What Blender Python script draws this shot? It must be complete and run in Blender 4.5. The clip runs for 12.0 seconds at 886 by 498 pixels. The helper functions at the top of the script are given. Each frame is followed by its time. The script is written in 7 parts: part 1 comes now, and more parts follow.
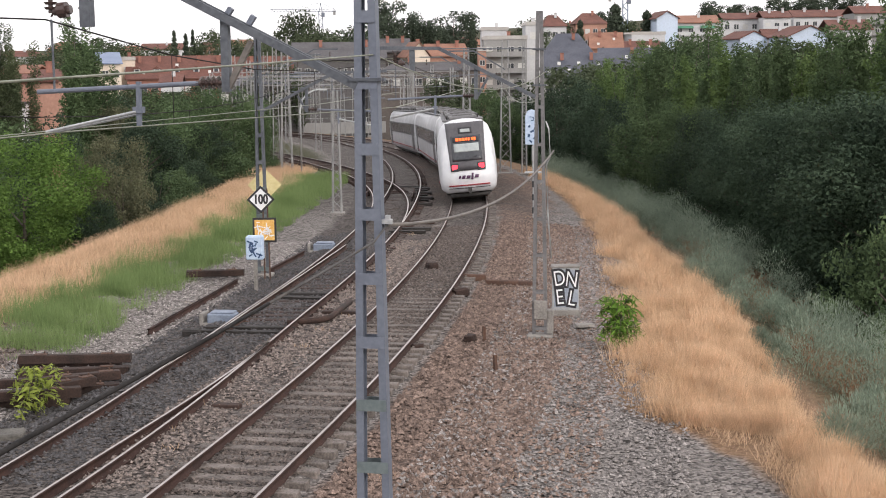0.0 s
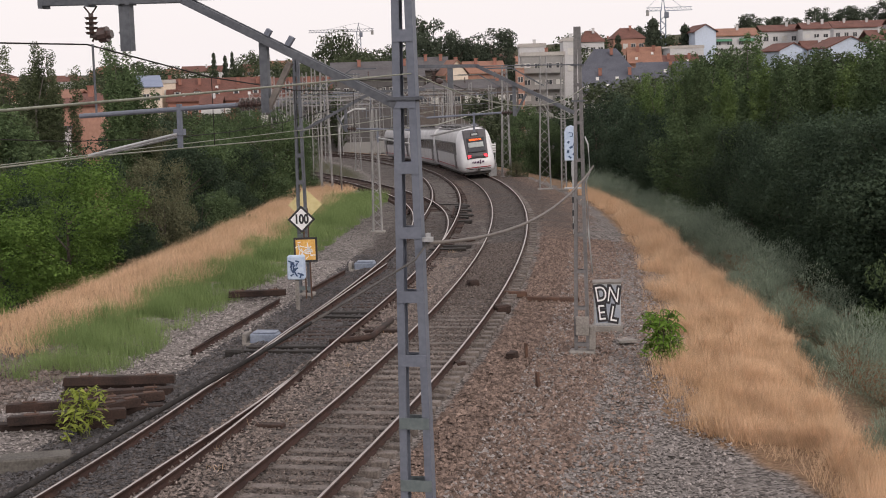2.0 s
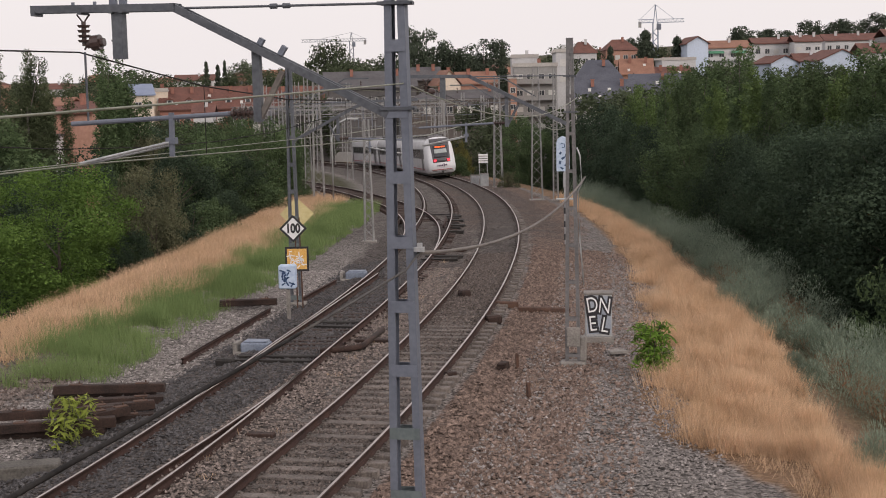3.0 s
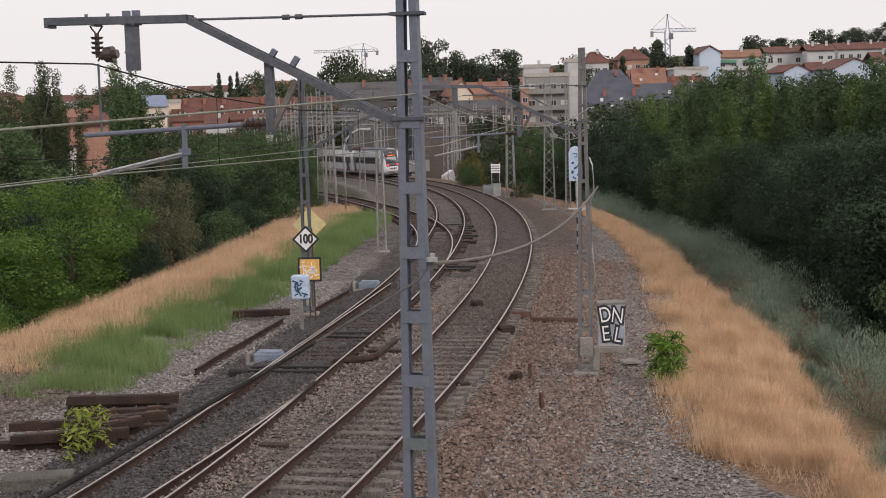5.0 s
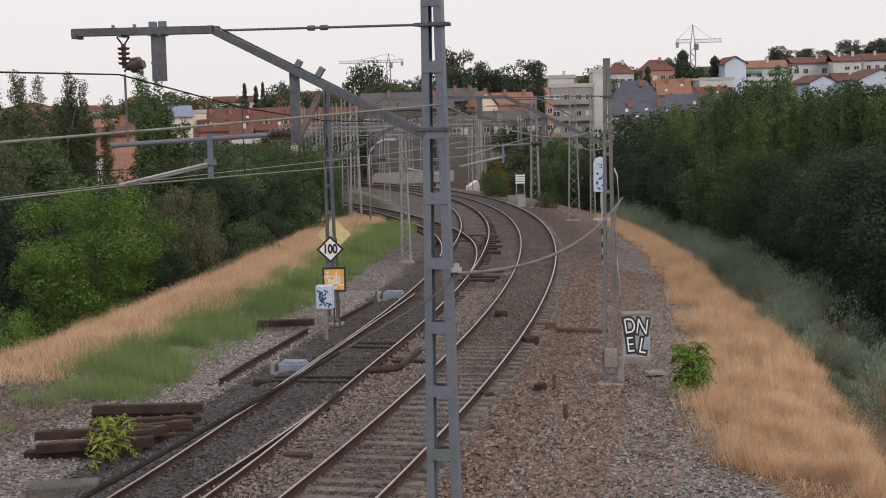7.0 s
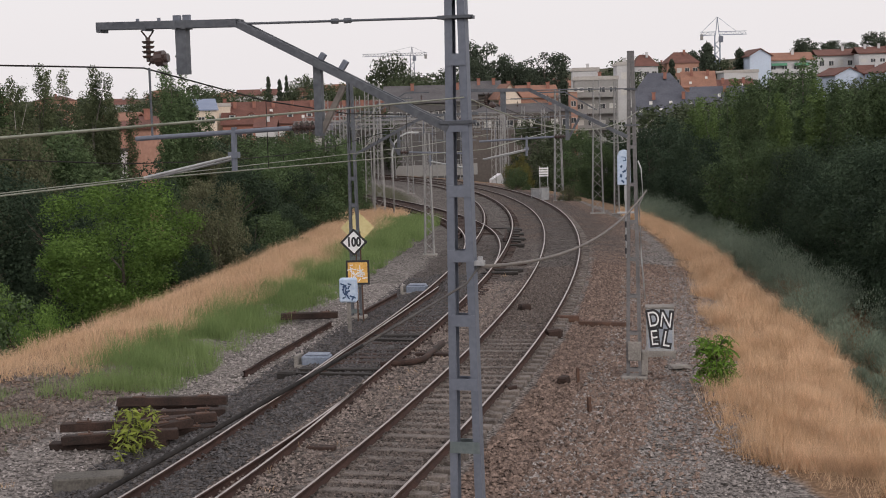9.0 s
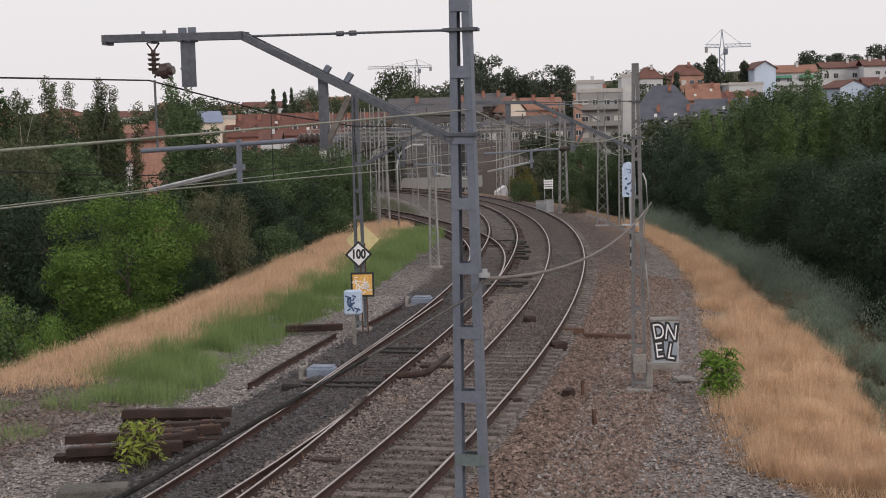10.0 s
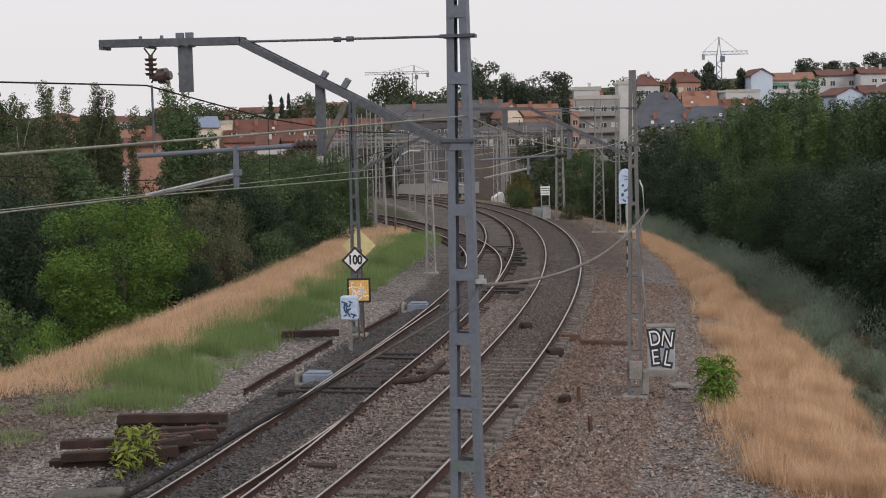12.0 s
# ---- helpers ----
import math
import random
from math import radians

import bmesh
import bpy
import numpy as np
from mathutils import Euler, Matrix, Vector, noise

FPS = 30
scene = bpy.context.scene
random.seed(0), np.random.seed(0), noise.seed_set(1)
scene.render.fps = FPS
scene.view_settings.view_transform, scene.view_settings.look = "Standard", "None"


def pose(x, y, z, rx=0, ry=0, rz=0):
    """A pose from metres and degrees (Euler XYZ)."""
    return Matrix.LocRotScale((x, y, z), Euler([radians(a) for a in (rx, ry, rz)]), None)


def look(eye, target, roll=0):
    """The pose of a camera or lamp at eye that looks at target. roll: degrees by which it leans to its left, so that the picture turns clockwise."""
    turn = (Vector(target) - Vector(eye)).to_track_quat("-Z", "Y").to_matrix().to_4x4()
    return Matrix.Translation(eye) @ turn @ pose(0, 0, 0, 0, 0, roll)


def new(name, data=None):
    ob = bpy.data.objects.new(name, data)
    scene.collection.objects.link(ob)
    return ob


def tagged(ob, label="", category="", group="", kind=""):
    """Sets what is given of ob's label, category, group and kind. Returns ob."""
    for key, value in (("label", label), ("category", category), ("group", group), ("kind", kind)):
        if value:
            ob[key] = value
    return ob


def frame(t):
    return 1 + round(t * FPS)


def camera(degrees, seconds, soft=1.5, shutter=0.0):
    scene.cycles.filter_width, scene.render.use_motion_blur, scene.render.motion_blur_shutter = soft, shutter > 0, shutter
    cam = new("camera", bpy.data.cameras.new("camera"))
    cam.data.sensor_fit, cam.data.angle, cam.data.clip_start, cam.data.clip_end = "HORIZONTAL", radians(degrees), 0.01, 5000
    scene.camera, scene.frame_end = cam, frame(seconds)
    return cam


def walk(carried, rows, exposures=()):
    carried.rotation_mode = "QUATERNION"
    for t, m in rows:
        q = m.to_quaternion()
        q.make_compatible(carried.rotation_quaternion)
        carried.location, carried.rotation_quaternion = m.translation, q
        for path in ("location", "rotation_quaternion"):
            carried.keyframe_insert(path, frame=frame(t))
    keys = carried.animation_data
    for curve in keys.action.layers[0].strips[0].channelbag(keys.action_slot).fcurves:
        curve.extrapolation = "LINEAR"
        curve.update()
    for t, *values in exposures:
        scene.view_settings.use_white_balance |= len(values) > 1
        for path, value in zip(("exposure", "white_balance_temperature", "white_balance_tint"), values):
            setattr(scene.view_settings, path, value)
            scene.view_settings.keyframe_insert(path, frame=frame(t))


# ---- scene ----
cam = camera(35.5, 12.0, soft=1.0)
EYE = Vector((0, 0, 6.8))
VIEW = [  # seconds, yaw, pitch, lean
    (0, -3.851, -7.688, -0.626),
    (0.5, -3.468, -7.753, -1.022),
    (1, -2.889, -7.821, -1.583),
    (1.5, -2.719, -7.035, -1.838),
    (2, -2.170, -6.932, -1.636),
    (2.5, -2.628, -6.886, -1.442),
    (3, -2.534, -6.524, -1.269),
    (3.5, -2.001, -6.373, -1.411),
    (5.5, -2.023, -5.996, -1.479),
    (6, -1.704, -5.886, -1.277),
    (6.5, -1.291, -5.722, -1.318),
    (7, -1.017, -5.635, -1.428),
    (9, -0.036, -5.899, -1.506),
    (9.5, -0.120, -5.530, -1.488),
    (10, 0.149, -5.390, -1.499),
    (10.5, -0.078, -5.584, -1.509),
    (11, 0.106, -5.311, -1.382),
    (11.5, 0.027, -5.205, -1.261),
    (12, -0.000, -5.143, -1.274),
]


def gaze(yaw, pitch, lean):
    a, b = radians(yaw), radians(pitch)
    return look(EYE, EYE + Vector((-math.sin(a) * math.cos(b), math.cos(a) * math.cos(b), math.sin(b))), lean)


walk(cam, [(t, gaze(*v)) for t, *v in VIEW], [(0.0, 0.53, 6500, 10), (0.5, 0.28, 6600, 12), (1.0, 0.33, 6650, 12), (1.5, 0.16, 6780, 14), (2.5, 0.02, 6780, 14), (3.0, -0.07, 6780, 14), (3.5, -0.05, 6700, 13), (5.5, -0.06, 6640, 12), (9.0, -0.11, 6600, 12), (12.0, -0.16, 6500, 10)])

# ---- light: an even, hazy evening sky ----
SUN_UP, SUN_TURN = 24, 146
world = bpy.data.worlds.new("world")
scene.world = world
world.use_nodes = True
wn = world.node_tree
wn.nodes.clear()
sky = wn.nodes.new("ShaderNodeTexSky")
sky.sky_type, sky.sun_disc = "NISHITA", False
sky.sun_elevation, sky.sun_rotation = radians(SUN_UP), radians(SUN_TURN)
sky.air_density, sky.dust_density, sky.ozone_density = 1.0, 5.0, 1.0
sky_gain = wn.nodes.new("ShaderNodeVectorMath")
sky_gain.operation = "SCALE"
sky_gain.inputs["Scale"].default_value = 0.09
haze = wn.nodes.new("ShaderNodeMix")
haze.data_type = "RGBA"
haze.inputs["Factor"].default_value = 0.82
haze.inputs[7].default_value = (1.07, 1.04, 1.06, 1)
bg = wn.nodes.new("ShaderNodeBackground")
bg.inputs["Strength"].default_value = 1.0
wo = wn.nodes.new("ShaderNodeOutputWorld")
wn.links.new(sky.outputs[0], sky_gain.inputs[0])
wn.links.new(sky_gain.outputs[0], haze.inputs[6])
wn.links.new(haze.outputs[2], bg.inputs["Color"])
wn.links.new(bg.outputs[0], wo.inputs["Surface"])
sun_data = bpy.data.lights.new("sun", "SUN")
sun_data.energy, sun_data.angle, sun_data.color = 1.25, radians(20), (1.0, 0.96, 0.92)
sun = new("sun", sun_data)
sa, se = radians(SUN_TURN), radians(SUN_UP)
sun.matrix_world = look((0, 0, 80), (-80 * math.sin(sa) * math.cos(se), -80 * math.cos(sa) * math.cos(se), 80 - 80 * math.sin(se)))


# ---- materials ----
def shade(name, a, b, scale=3.0, rough=0.8, metal=0.0, bump=0.3, fine=40.0, spread=0.0, local=False, contrast=0.5, detail=6.0, gloss=0.5):
    """Two colours mixed by coarse and fine noise, with fine relief; spread varies the brightness per piece."""
    m = bpy.data.materials.new(name)
    m.use_nodes = True
    n, l = m.node_tree.nodes, m.node_tree.links
    p = n["Principled BSDF"]
    p.inputs["Roughness"].default_value, p.inputs["Metallic"].default_value = rough, metal
    p.inputs["Specular IOR Level"].default_value = gloss
    if local:
        co = n.new("ShaderNodeTexCoord").outputs["Object"]
    else:
        co = n.new("ShaderNodeNewGeometry").outputs["Position"]
    n1, n2 = n.new("ShaderNodeTexNoise"), n.new("ShaderNodeTexNoise")
    for q, s in ((n1, scale), (n2, fine)):
        q.inputs["Scale"].default_value, q.inputs["Detail"].default_value = s, detail
        l.new(co, q.inputs["Vector"])
    add = n.new("ShaderNodeMath")
    add.operation = "MULTIPLY_ADD"
    add.inputs[1].default_value, add.inputs[2].default_value = 0.5, 0.0
    l.new(n2.outputs["Fac"], add.inputs[0])
    half = n.new("ShaderNodeMath")
    half.operation = "MULTIPLY_ADD"
    half.inputs[1].default_value = 0.5
    l.new(n1.outputs["Fac"], half.inputs[0])
    l.new(add.outputs[0], half.inputs[2])
    ramp = n.new("ShaderNodeValToRGB")
    ramp.color_ramp.elements[0].position, ramp.color_ramp.elements[1].position = 0.5 - contrast * 0.3, 0.5 + contrast * 0.3
    ramp.color_ramp.elements[0].color, ramp.color_ramp.elements[1].color = (*a, 1), (*b, 1)
    l.new(half.outputs[0], ramp.inputs[0])
    colour = ramp.outputs[0]
    if spread:
        hsv = n.new("ShaderNodeHueSaturation")
        info = n.new("ShaderNodeObjectInfo")
        isle = n.new("ShaderNodeNewGeometry")
        sm = n.new("ShaderNodeMath")
        sm.operation = "ADD"
        l.new(info.outputs["Random"], sm.inputs[0])
        l.new(isle.outputs["Random Per Island"], sm.inputs[1])
        rng = n.new("ShaderNodeMapRange")
        rng.inputs["From Max"].default_value = 2.0
        rng.inputs["To Min"].default_value, rng.inputs["To Max"].default_value = 1 - spread, 1 + spread
        l.new(sm.outputs[0], rng.inputs["Value"])
        l.new(rng.outputs["Result"], hsv.inputs["Value"])
        l.new(colour, hsv.inputs["Color"])
        colour = hsv.outputs["Color"]
    l.new(colour, p.inputs["Base Color"])
    if bump:
        bp = n.new("ShaderNodeBump")
        bp.inputs["Strength"].default_value, bp.inputs["Distance"].default_value = bump, 0.02
        l.new(n2.outputs["Fac"], bp.inputs["Height"])
        l.new(bp.outputs[0], p.inputs["Normal"])
    return m


def leafy(name, a, b, spread=0.4):
    """Leaf surface with a little light passing through."""
    m = shade(name, a, b, scale=0.5, rough=0.75, bump=0, fine=6.0, spread=spread, gloss=0.1)
    n, l = m.node_tree.nodes, m.node_tree.links
    p, out = n["Principled BSDF"], n["Material Output"]
    tr = n.new("ShaderNodeBsdfTranslucent")
    mix = n.new("ShaderNodeMixShader")
    mix.inputs[0].default_value = 0.25
    l.new(p.inputs["Base Color"].links[0].from_socket, tr.inputs["Color"])
    l.new(p.outputs[0], mix.inputs[1])
    l.new(tr.outputs[0], mix.inputs[2])
    l.new(mix.outputs[0], out.inputs["Surface"])
    return m


def glow(name, colour, strength):
    m = bpy.data.materials.new(name)
    m.use_nodes = True
    p = m.node_tree.nodes["Principled BSDF"]
    p.inputs["Base Color"].default_value = (*colour, 1)
    p.inputs["Emission Color"].default_value, p.inputs["Emission Strength"].default_value = (*colour, 1), strength
    return m


def ground_material():
    """Stones in three colours and dry soil, shared out by the mesh's zone attribute."""
    m = bpy.data.materials.new("ground_stones")
    m.use_nodes = True
    n, l = m.node_tree.nodes, m.node_tree.links
    p = n["Principled BSDF"]
    p.inputs["Roughness"].default_value = 0.95
    p.inputs["Specular IOR Level"].default_value = 0.2
    pos = n.new("ShaderNodeNewGeometry").outputs["Position"]
    vor = n.new("ShaderNodeTexVoronoi")
    vor.inputs["Scale"].default_value = 15.0
    vor2 = n.new("ShaderNodeTexVoronoi")
    vor2.inputs["Scale"].default_value = 5.5
    big = n.new("ShaderNodeTexNoise")
    big.inputs["Scale"].default_value, big.inputs["Detail"].default_value = 0.6, 7.0
    for q in (vor, vor2, big):
        l.new(pos, q.inputs["Vector"])
    zone = n.new("ShaderNodeAttribute")
    zone.attribute_name = "zone"
    sep = n.new("ShaderNodeSeparateColor")
    l.new(zone.outputs["Color"], sep.inputs[0])
    tone = n.new("ShaderNodeSeparateColor")
    l.new(vor.outputs["Color"], tone.inputs[0])

    def stones(a, b):
        r = n.new("ShaderNodeValToRGB")
        r.color_ramp.elements[0].color, r.color_ramp.elements[1].color = (*a, 1), (*b, 1)
        l.new(tone.outputs[0], r.inputs[0])
        return r.outputs[0]

    def mixed(f, a, b):
        q = n.new("ShaderNodeMix")
        q.data_type = "RGBA"
        l.new(f, q.inputs["Factor"])
        l.new(a, q.inputs[6])
        l.new(b, q.inputs[7])
        return q.outputs[2]

    def jitter(socket, gain=0.9):
        q = n.new("ShaderNodeMath")
        q.operation = "MULTIPLY_ADD"
        l.new(big.outputs["Fac"], q.inputs[0])
        q.inputs[1].default_value, q.inputs[2].default_value = gain, -gain / 2
        s = n.new("ShaderNodeMath")
        s.operation, s.use_clamp = "ADD", True
        l.new(socket, s.inputs[0])
        l.new(q.outputs[0], s.inputs[1])
        t = n.new("ShaderNodeMapRange")
        t.inputs["From Min"].default_value, t.inputs["From Max"].default_value = 0.3, 0.7
        l.new(s.outputs[0], t.inputs["Value"])
        return t.outputs["Result"]
    grey = stones((0.055, 0.049, 0.046), (0.355, 0.322, 0.302))
    brown = stones((0.040, 0.027, 0.022), (0.30, 0.218, 0.18))
    dark = stones((0.018, 0.0145, 0.0135), (0.165, 0.143, 0.132))
    soil = stones((0.19, 0.118, 0.072), (0.34, 0.225, 0.145))
    c = mixed(jitter(sep.outputs[0]), grey, brown)
    c = mixed(jitter(sep.outputs[1]), c, dark)
    c = mixed(jitter(sep.outputs[2]), c, soil)
    c = mixed(zone.outputs["Alpha"], c, stones((0.045, 0.05, 0.028), (0.10, 0.095, 0.055)))
    hsv = n.new("ShaderNodeHueSaturation")
    mr = n.new("ShaderNodeMapRange")
    mr.inputs["To Min"].default_value, mr.inputs["To Max"].default_value = 0.6, 1.18
    l.new(big.outputs["Fac"], mr.inputs["Value"])
    l.new(mr.outputs["Result"], hsv.inputs["Value"])
    l.new(c, hsv.inputs["Color"])
    l.new(hsv.outputs[0], p.inputs["Base Color"])
    ad = n.new("ShaderNodeMath")
    l.new(vor.outputs["Distance"], ad.inputs[0])
    l.new(vor2.outputs["Distance"], ad.inputs[1])
    bp = n.new("ShaderNodeBump")
    bp.inputs["Strength"].default_value, bp.inputs["Distance"].default_value = 1.0, 0.06
    bp.invert = True
    l.new(ad.outputs[0], bp.inputs["Height"])
    l.new(bp.outputs[0], p.inputs["Normal"])
    return m


GROUND = ground_material()
RAIL_SIDE = shade("rusty_rail", (0.022, 0.011, 0.009), (0.066, 0.032, 0.024), 2, 0.85, 0.2, 0.4, 30)
RAIL_HEAD = shade("worn_rail_head", (0.29, 0.25, 0.235), (0.48, 0.43, 0.41), 1.5, 0.36, 0.75, 0.1, 20)
WOOD = shade("tarred_sleeper_wood", (0.011, 0.007, 0.006), (0.052, 0.028, 0.021), 2, 0.9, 0, 0.6, 25, spread=0.35)
CONCRETE = shade("old_concrete", (0.14, 0.13, 0.12), (0.31, 0.29, 0.27), 1.5, 0.9, 0, 0.4, 25, spread=0.2)
STEEL = shade("grey_painted_steel", (0.125, 0.14, 0.18), (0.17, 0.19, 0.235), 1.2, 0.55, 0.2, 0.15, 18, spread=0.08)
STEEL_DARK = shade("weathered_dark_steel", (0.07, 0.078, 0.095), (0.135, 0.145, 0.165), 1.5, 0.6, 0.3, 0.2, 18)
STEEL_GREEN = shade("greenish_weathered_steel", (0.10, 0.125, 0.13), (0.165, 0.195, 0.2), 3, 0.6, 0.1, 0.2, 18)
STEEL_PATH = shade("weathered_brownish_steel", (0.11, 0.108, 0.112), (0.205, 0.20, 0.205), 1.3, 0.6, 0.2, 0.2, 18, spread=0.1)
GALV = shade("galvanised_steel", (0.30, 0.31, 0.325), (0.50, 0.51, 0.52), 1.5, 0.5, 0.4, 0.1, 18, spread=0.1)
LATTICE = shade("weathered_lattice_steel", (0.19, 0.19, 0.195), (0.36, 0.355, 0.35), 1.5, 0.6, 0.3, 0.1, 18, spread=0.15)
RUST = shade("rust_brown_steel", (0.05, 0.03, 0.024), (0.13, 0.072, 0.05), 3, 0.9, 0.1, 0.4, 30)
WIRE = shade("bronze_green_wire", (0.16, 0.17, 0.13), (0.30, 0.31, 0.25), 3, 0.5, 0.5, 0, 18)
WIRE_DARK = shade("black_cable", (0.013, 0.012, 0.012), (0.034, 0.031, 0.03), 3, 0.8, 0, 0, 18, gloss=0.12)
CABLE = shade("greyish_cable_jacket", (0.10, 0.09, 0.085), (0.19, 0.17, 0.155), 3, 0.7, 0, 0, 18)
# The slack cable's far length, with sky reflection put into its grey.
CABLE_DARK = shade("sky_greyed_cable", (0.04, 0.037, 0.036), (0.085, 0.078, 0.074), 3, 0.75, 0, 0, 18)
INSUL = shade("brown_glazed_insulator", (0.045, 0.03, 0.028), (0.09, 0.06, 0.055), 8, 0.25, 0, 0, 18)
WHITE = shade("white_enamel", (0.72, 0.72, 0.74), (0.82, 0.82, 0.83), 2, 0.5, 0, 0.05, 20)
BLACK = shade("black_paint", (0.012, 0.012, 0.016), (0.03, 0.03, 0.035), 4, 0.6, 0, 0.05, 20)
INKBLUE = shade("blue_spray_paint", (0.02, 0.05, 0.13), (0.05, 0.10, 0.2), 4, 0.7, 0, 0.05, 20)
PALEBLUE = shade("pale_blue_sprayed_panel", (0.26, 0.38, 0.58), (0.62, 0.70, 0.80), 4.5, 0.7, 0, 0.05, 14, contrast=0.9)
ORANGE = shade("faded_orange_panel", (0.62, 0.33, 0.07), (0.78, 0.5, 0.17), 5, 0.7, 0, 0.05, 20)
YELLOW = shade("faded_yellow_panel", (0.55, 0.46, 0.22), (0.66, 0.58, 0.32), 5, 0.7, 0, 0.05, 20)
BLUEGREY = shade("blue_grey_metal_box", (0.13, 0.16, 0.22), (0.26, 0.30, 0.37), 3, 0.6, 0.2, 0.1, 20)
BOXGREY = shade("grey_cabinet_paint", (0.27, 0.28, 0.29), (0.42, 0.43, 0.44), 3, 0.7, 0, 0.1, 20)
BARK = shade("tree_bark", (0.05, 0.04, 0.032), (0.13, 0.11, 0.09), 3, 0.95, 0, 0.6, 20)
BARK_PALE = shade("pale_poplar_bark", (0.075, 0.07, 0.06), (0.16, 0.15, 0.13), 3, 0.95, 0, 0.4, 20)
BARK_BARE = shade("bleached_bark", (0.20, 0.185, 0.17), (0.34, 0.32, 0.30), 3, 0.95, 0, 0.4, 20)
LEAF_BRIGHT = leafy("bright_green_leaf", (0.075, 0.135, 0.03), (0.15, 0.24, 0.06))
LEAF_LIME = leafy("light_poplar_leaf", (0.066, 0.105, 0.04), (0.14, 0.198, 0.07))
LEAF_MID = leafy("mid_green_leaf", (0.050, 0.080, 0.040), (0.112, 0.158, 0.074))
LEAF_GREY = leafy("greyish_poplar_leaf", (0.062, 0.082, 0.045), (0.135, 0.16, 0.085))
LEAF_FAR = leafy("dull_town_leaf", (0.045, 0.06, 0.035), (0.10, 0.122, 0.07))
LEAF_DARK = leafy("dark_green_leaf", (0.024, 0.040, 0.028), (0.062, 0.090, 0.054))
LEAF_OLIVE = leafy("dusty_olive_leaf", (0.07, 0.08, 0.048), (0.15, 0.15, 0.09))
LEAF_PINE = leafy("pine_needle", (0.04, 0.054, 0.038), (0.09, 0.11, 0.078))
LEAF_YELLOW = leafy("yellowing_leaf", (0.10, 0.105, 0.035), (0.19, 0.17, 0.055))
DRY = leafy("dry_straw_grass", (0.50, 0.335, 0.205), (0.76, 0.555, 0.385), 0.38)
GREEN_GRASS = leafy("green_weed_blade", (0.125, 0.185, 0.07), (0.235, 0.31, 0.13), 0.3)
SAGE = leafy("grey_green_scrub", (0.135, 0.178, 0.135), (0.27, 0.32, 0.245), 0.4)


# ---- building helpers ----
def part(name, bm, material, parent, label="", smooth=False):
    me = bpy.data.meshes.new(name)
    bm.to_mesh(me)
    bm.free()
    return fitted(name, me, material, parent, label, smooth)


def fitted(name, me, material, parent=None, label="", smooth=False):
    for m in material if isinstance(material, (list, tuple)) else (material,):
        me.materials.append(m)
    if smooth:
        me.polygons.foreach_set("use_smooth", [True] * len(me.polygons))
    ob = new(name, me)
    if parent is not None:
        ob.parent = parent
    if label:
        ob["label"] = label
    return ob


def thing(name, m, label, category, group="", kind=""):
    ob = new(name)
    ob.matrix_world = m
    ob.empty_display_size = 0.2
    return tagged(ob, label, category, group, kind)


def box(bm, c, s, turn=None, bevel=0.0):
    m = Matrix.Translation(c)
    if turn is not None:
        m = m @ turn
    made = bmesh.ops.create_cube(bm, size=1, matrix=m @ Matrix.Diagonal((*s, 1)))
    if bevel:
        es = list({e for v in made["verts"] for e in v.link_edges})
        bmesh.ops.bevel(bm, geom=es, offset=bevel, segments=1, affect="EDGES", profile=0.5)


def tube(bm, p, q, r, r2=None, n=8):
    p, q = Vector(p), Vector(q)
    d = q - p
    m = Matrix.Translation((p + q) / 2) @ d.to_track_quat("Z", "Y").to_matrix().to_4x4()
    bmesh.ops.create_cone(bm, cap_ends=True, segments=n, radius1=r, radius2=r if r2 is None else r2, depth=d.length, matrix=m)


def bar(bm, p, q, w, h):
    """A square bar from p to q, w wide and h high."""
    p, q = Vector(p), Vector(q)
    d = q - p
    m = Matrix.Translation((p + q) / 2) @ d.to_track_quat("Z", "Y").to_matrix().to_4x4()
    bmesh.ops.create_cube(bm, size=1, matrix=m @ Matrix.Diagonal((w, h, d.length, 1)))


def prism(bm, outline, a, b, axis="x"):
    """A closed outline in two axes, drawn out from a to b along the third."""
    def at(u, v, w):
        return {"x": (w, u, v), "y": (u, w, v), "z": (u, v, w)}[axis]
    va = [bm.verts.new(at(u, v, a)) for u, v in outline]
    vb = [bm.verts.new(at(u, v, b)) for u, v in outline]
    bm.faces.new(va)
    bm.faces.new(vb[::-1])
    for i in range(len(outline)):
        j = (i + 1) % len(outline)
        bm.faces.new((va[i], vb[i], vb[j], va[j]))
    bmesh.ops.recalc_face_normals(bm, faces=bm.faces)


def pipe(name, points, r, material, parent=None, label="", n=6):
    """A cable or tube through points."""
    bm = bmesh.new()
    rings = []
    pts = [Vector(p) for p in points]
    for i, p in enumerate(pts):
        d = (pts[min(i + 1, len(pts) - 1)] - pts[max(i - 1, 0)]).normalized()
        side = d.cross(Vector((0, 0, 1)))
        side = side.normalized() if side.length > 1e-4 else Vector((1, 0, 0))
        up = side.cross(d)
        rings.append([bm.verts.new(p + r * (math.cos(a) * side + math.sin(a) * up)) for a in np.arange(n) * 2 * math.pi / n])
    for a, b in zip(rings, rings[1:]):
        for i in range(n):
            bm.faces.new((a[i], a[(i + 1) % n], b[(i + 1) % n], b[i]))
    bm.faces.new(rings[0][::-1])
    bm.faces.new(rings[-1])
    return part(name, bm, material, parent, label, True)


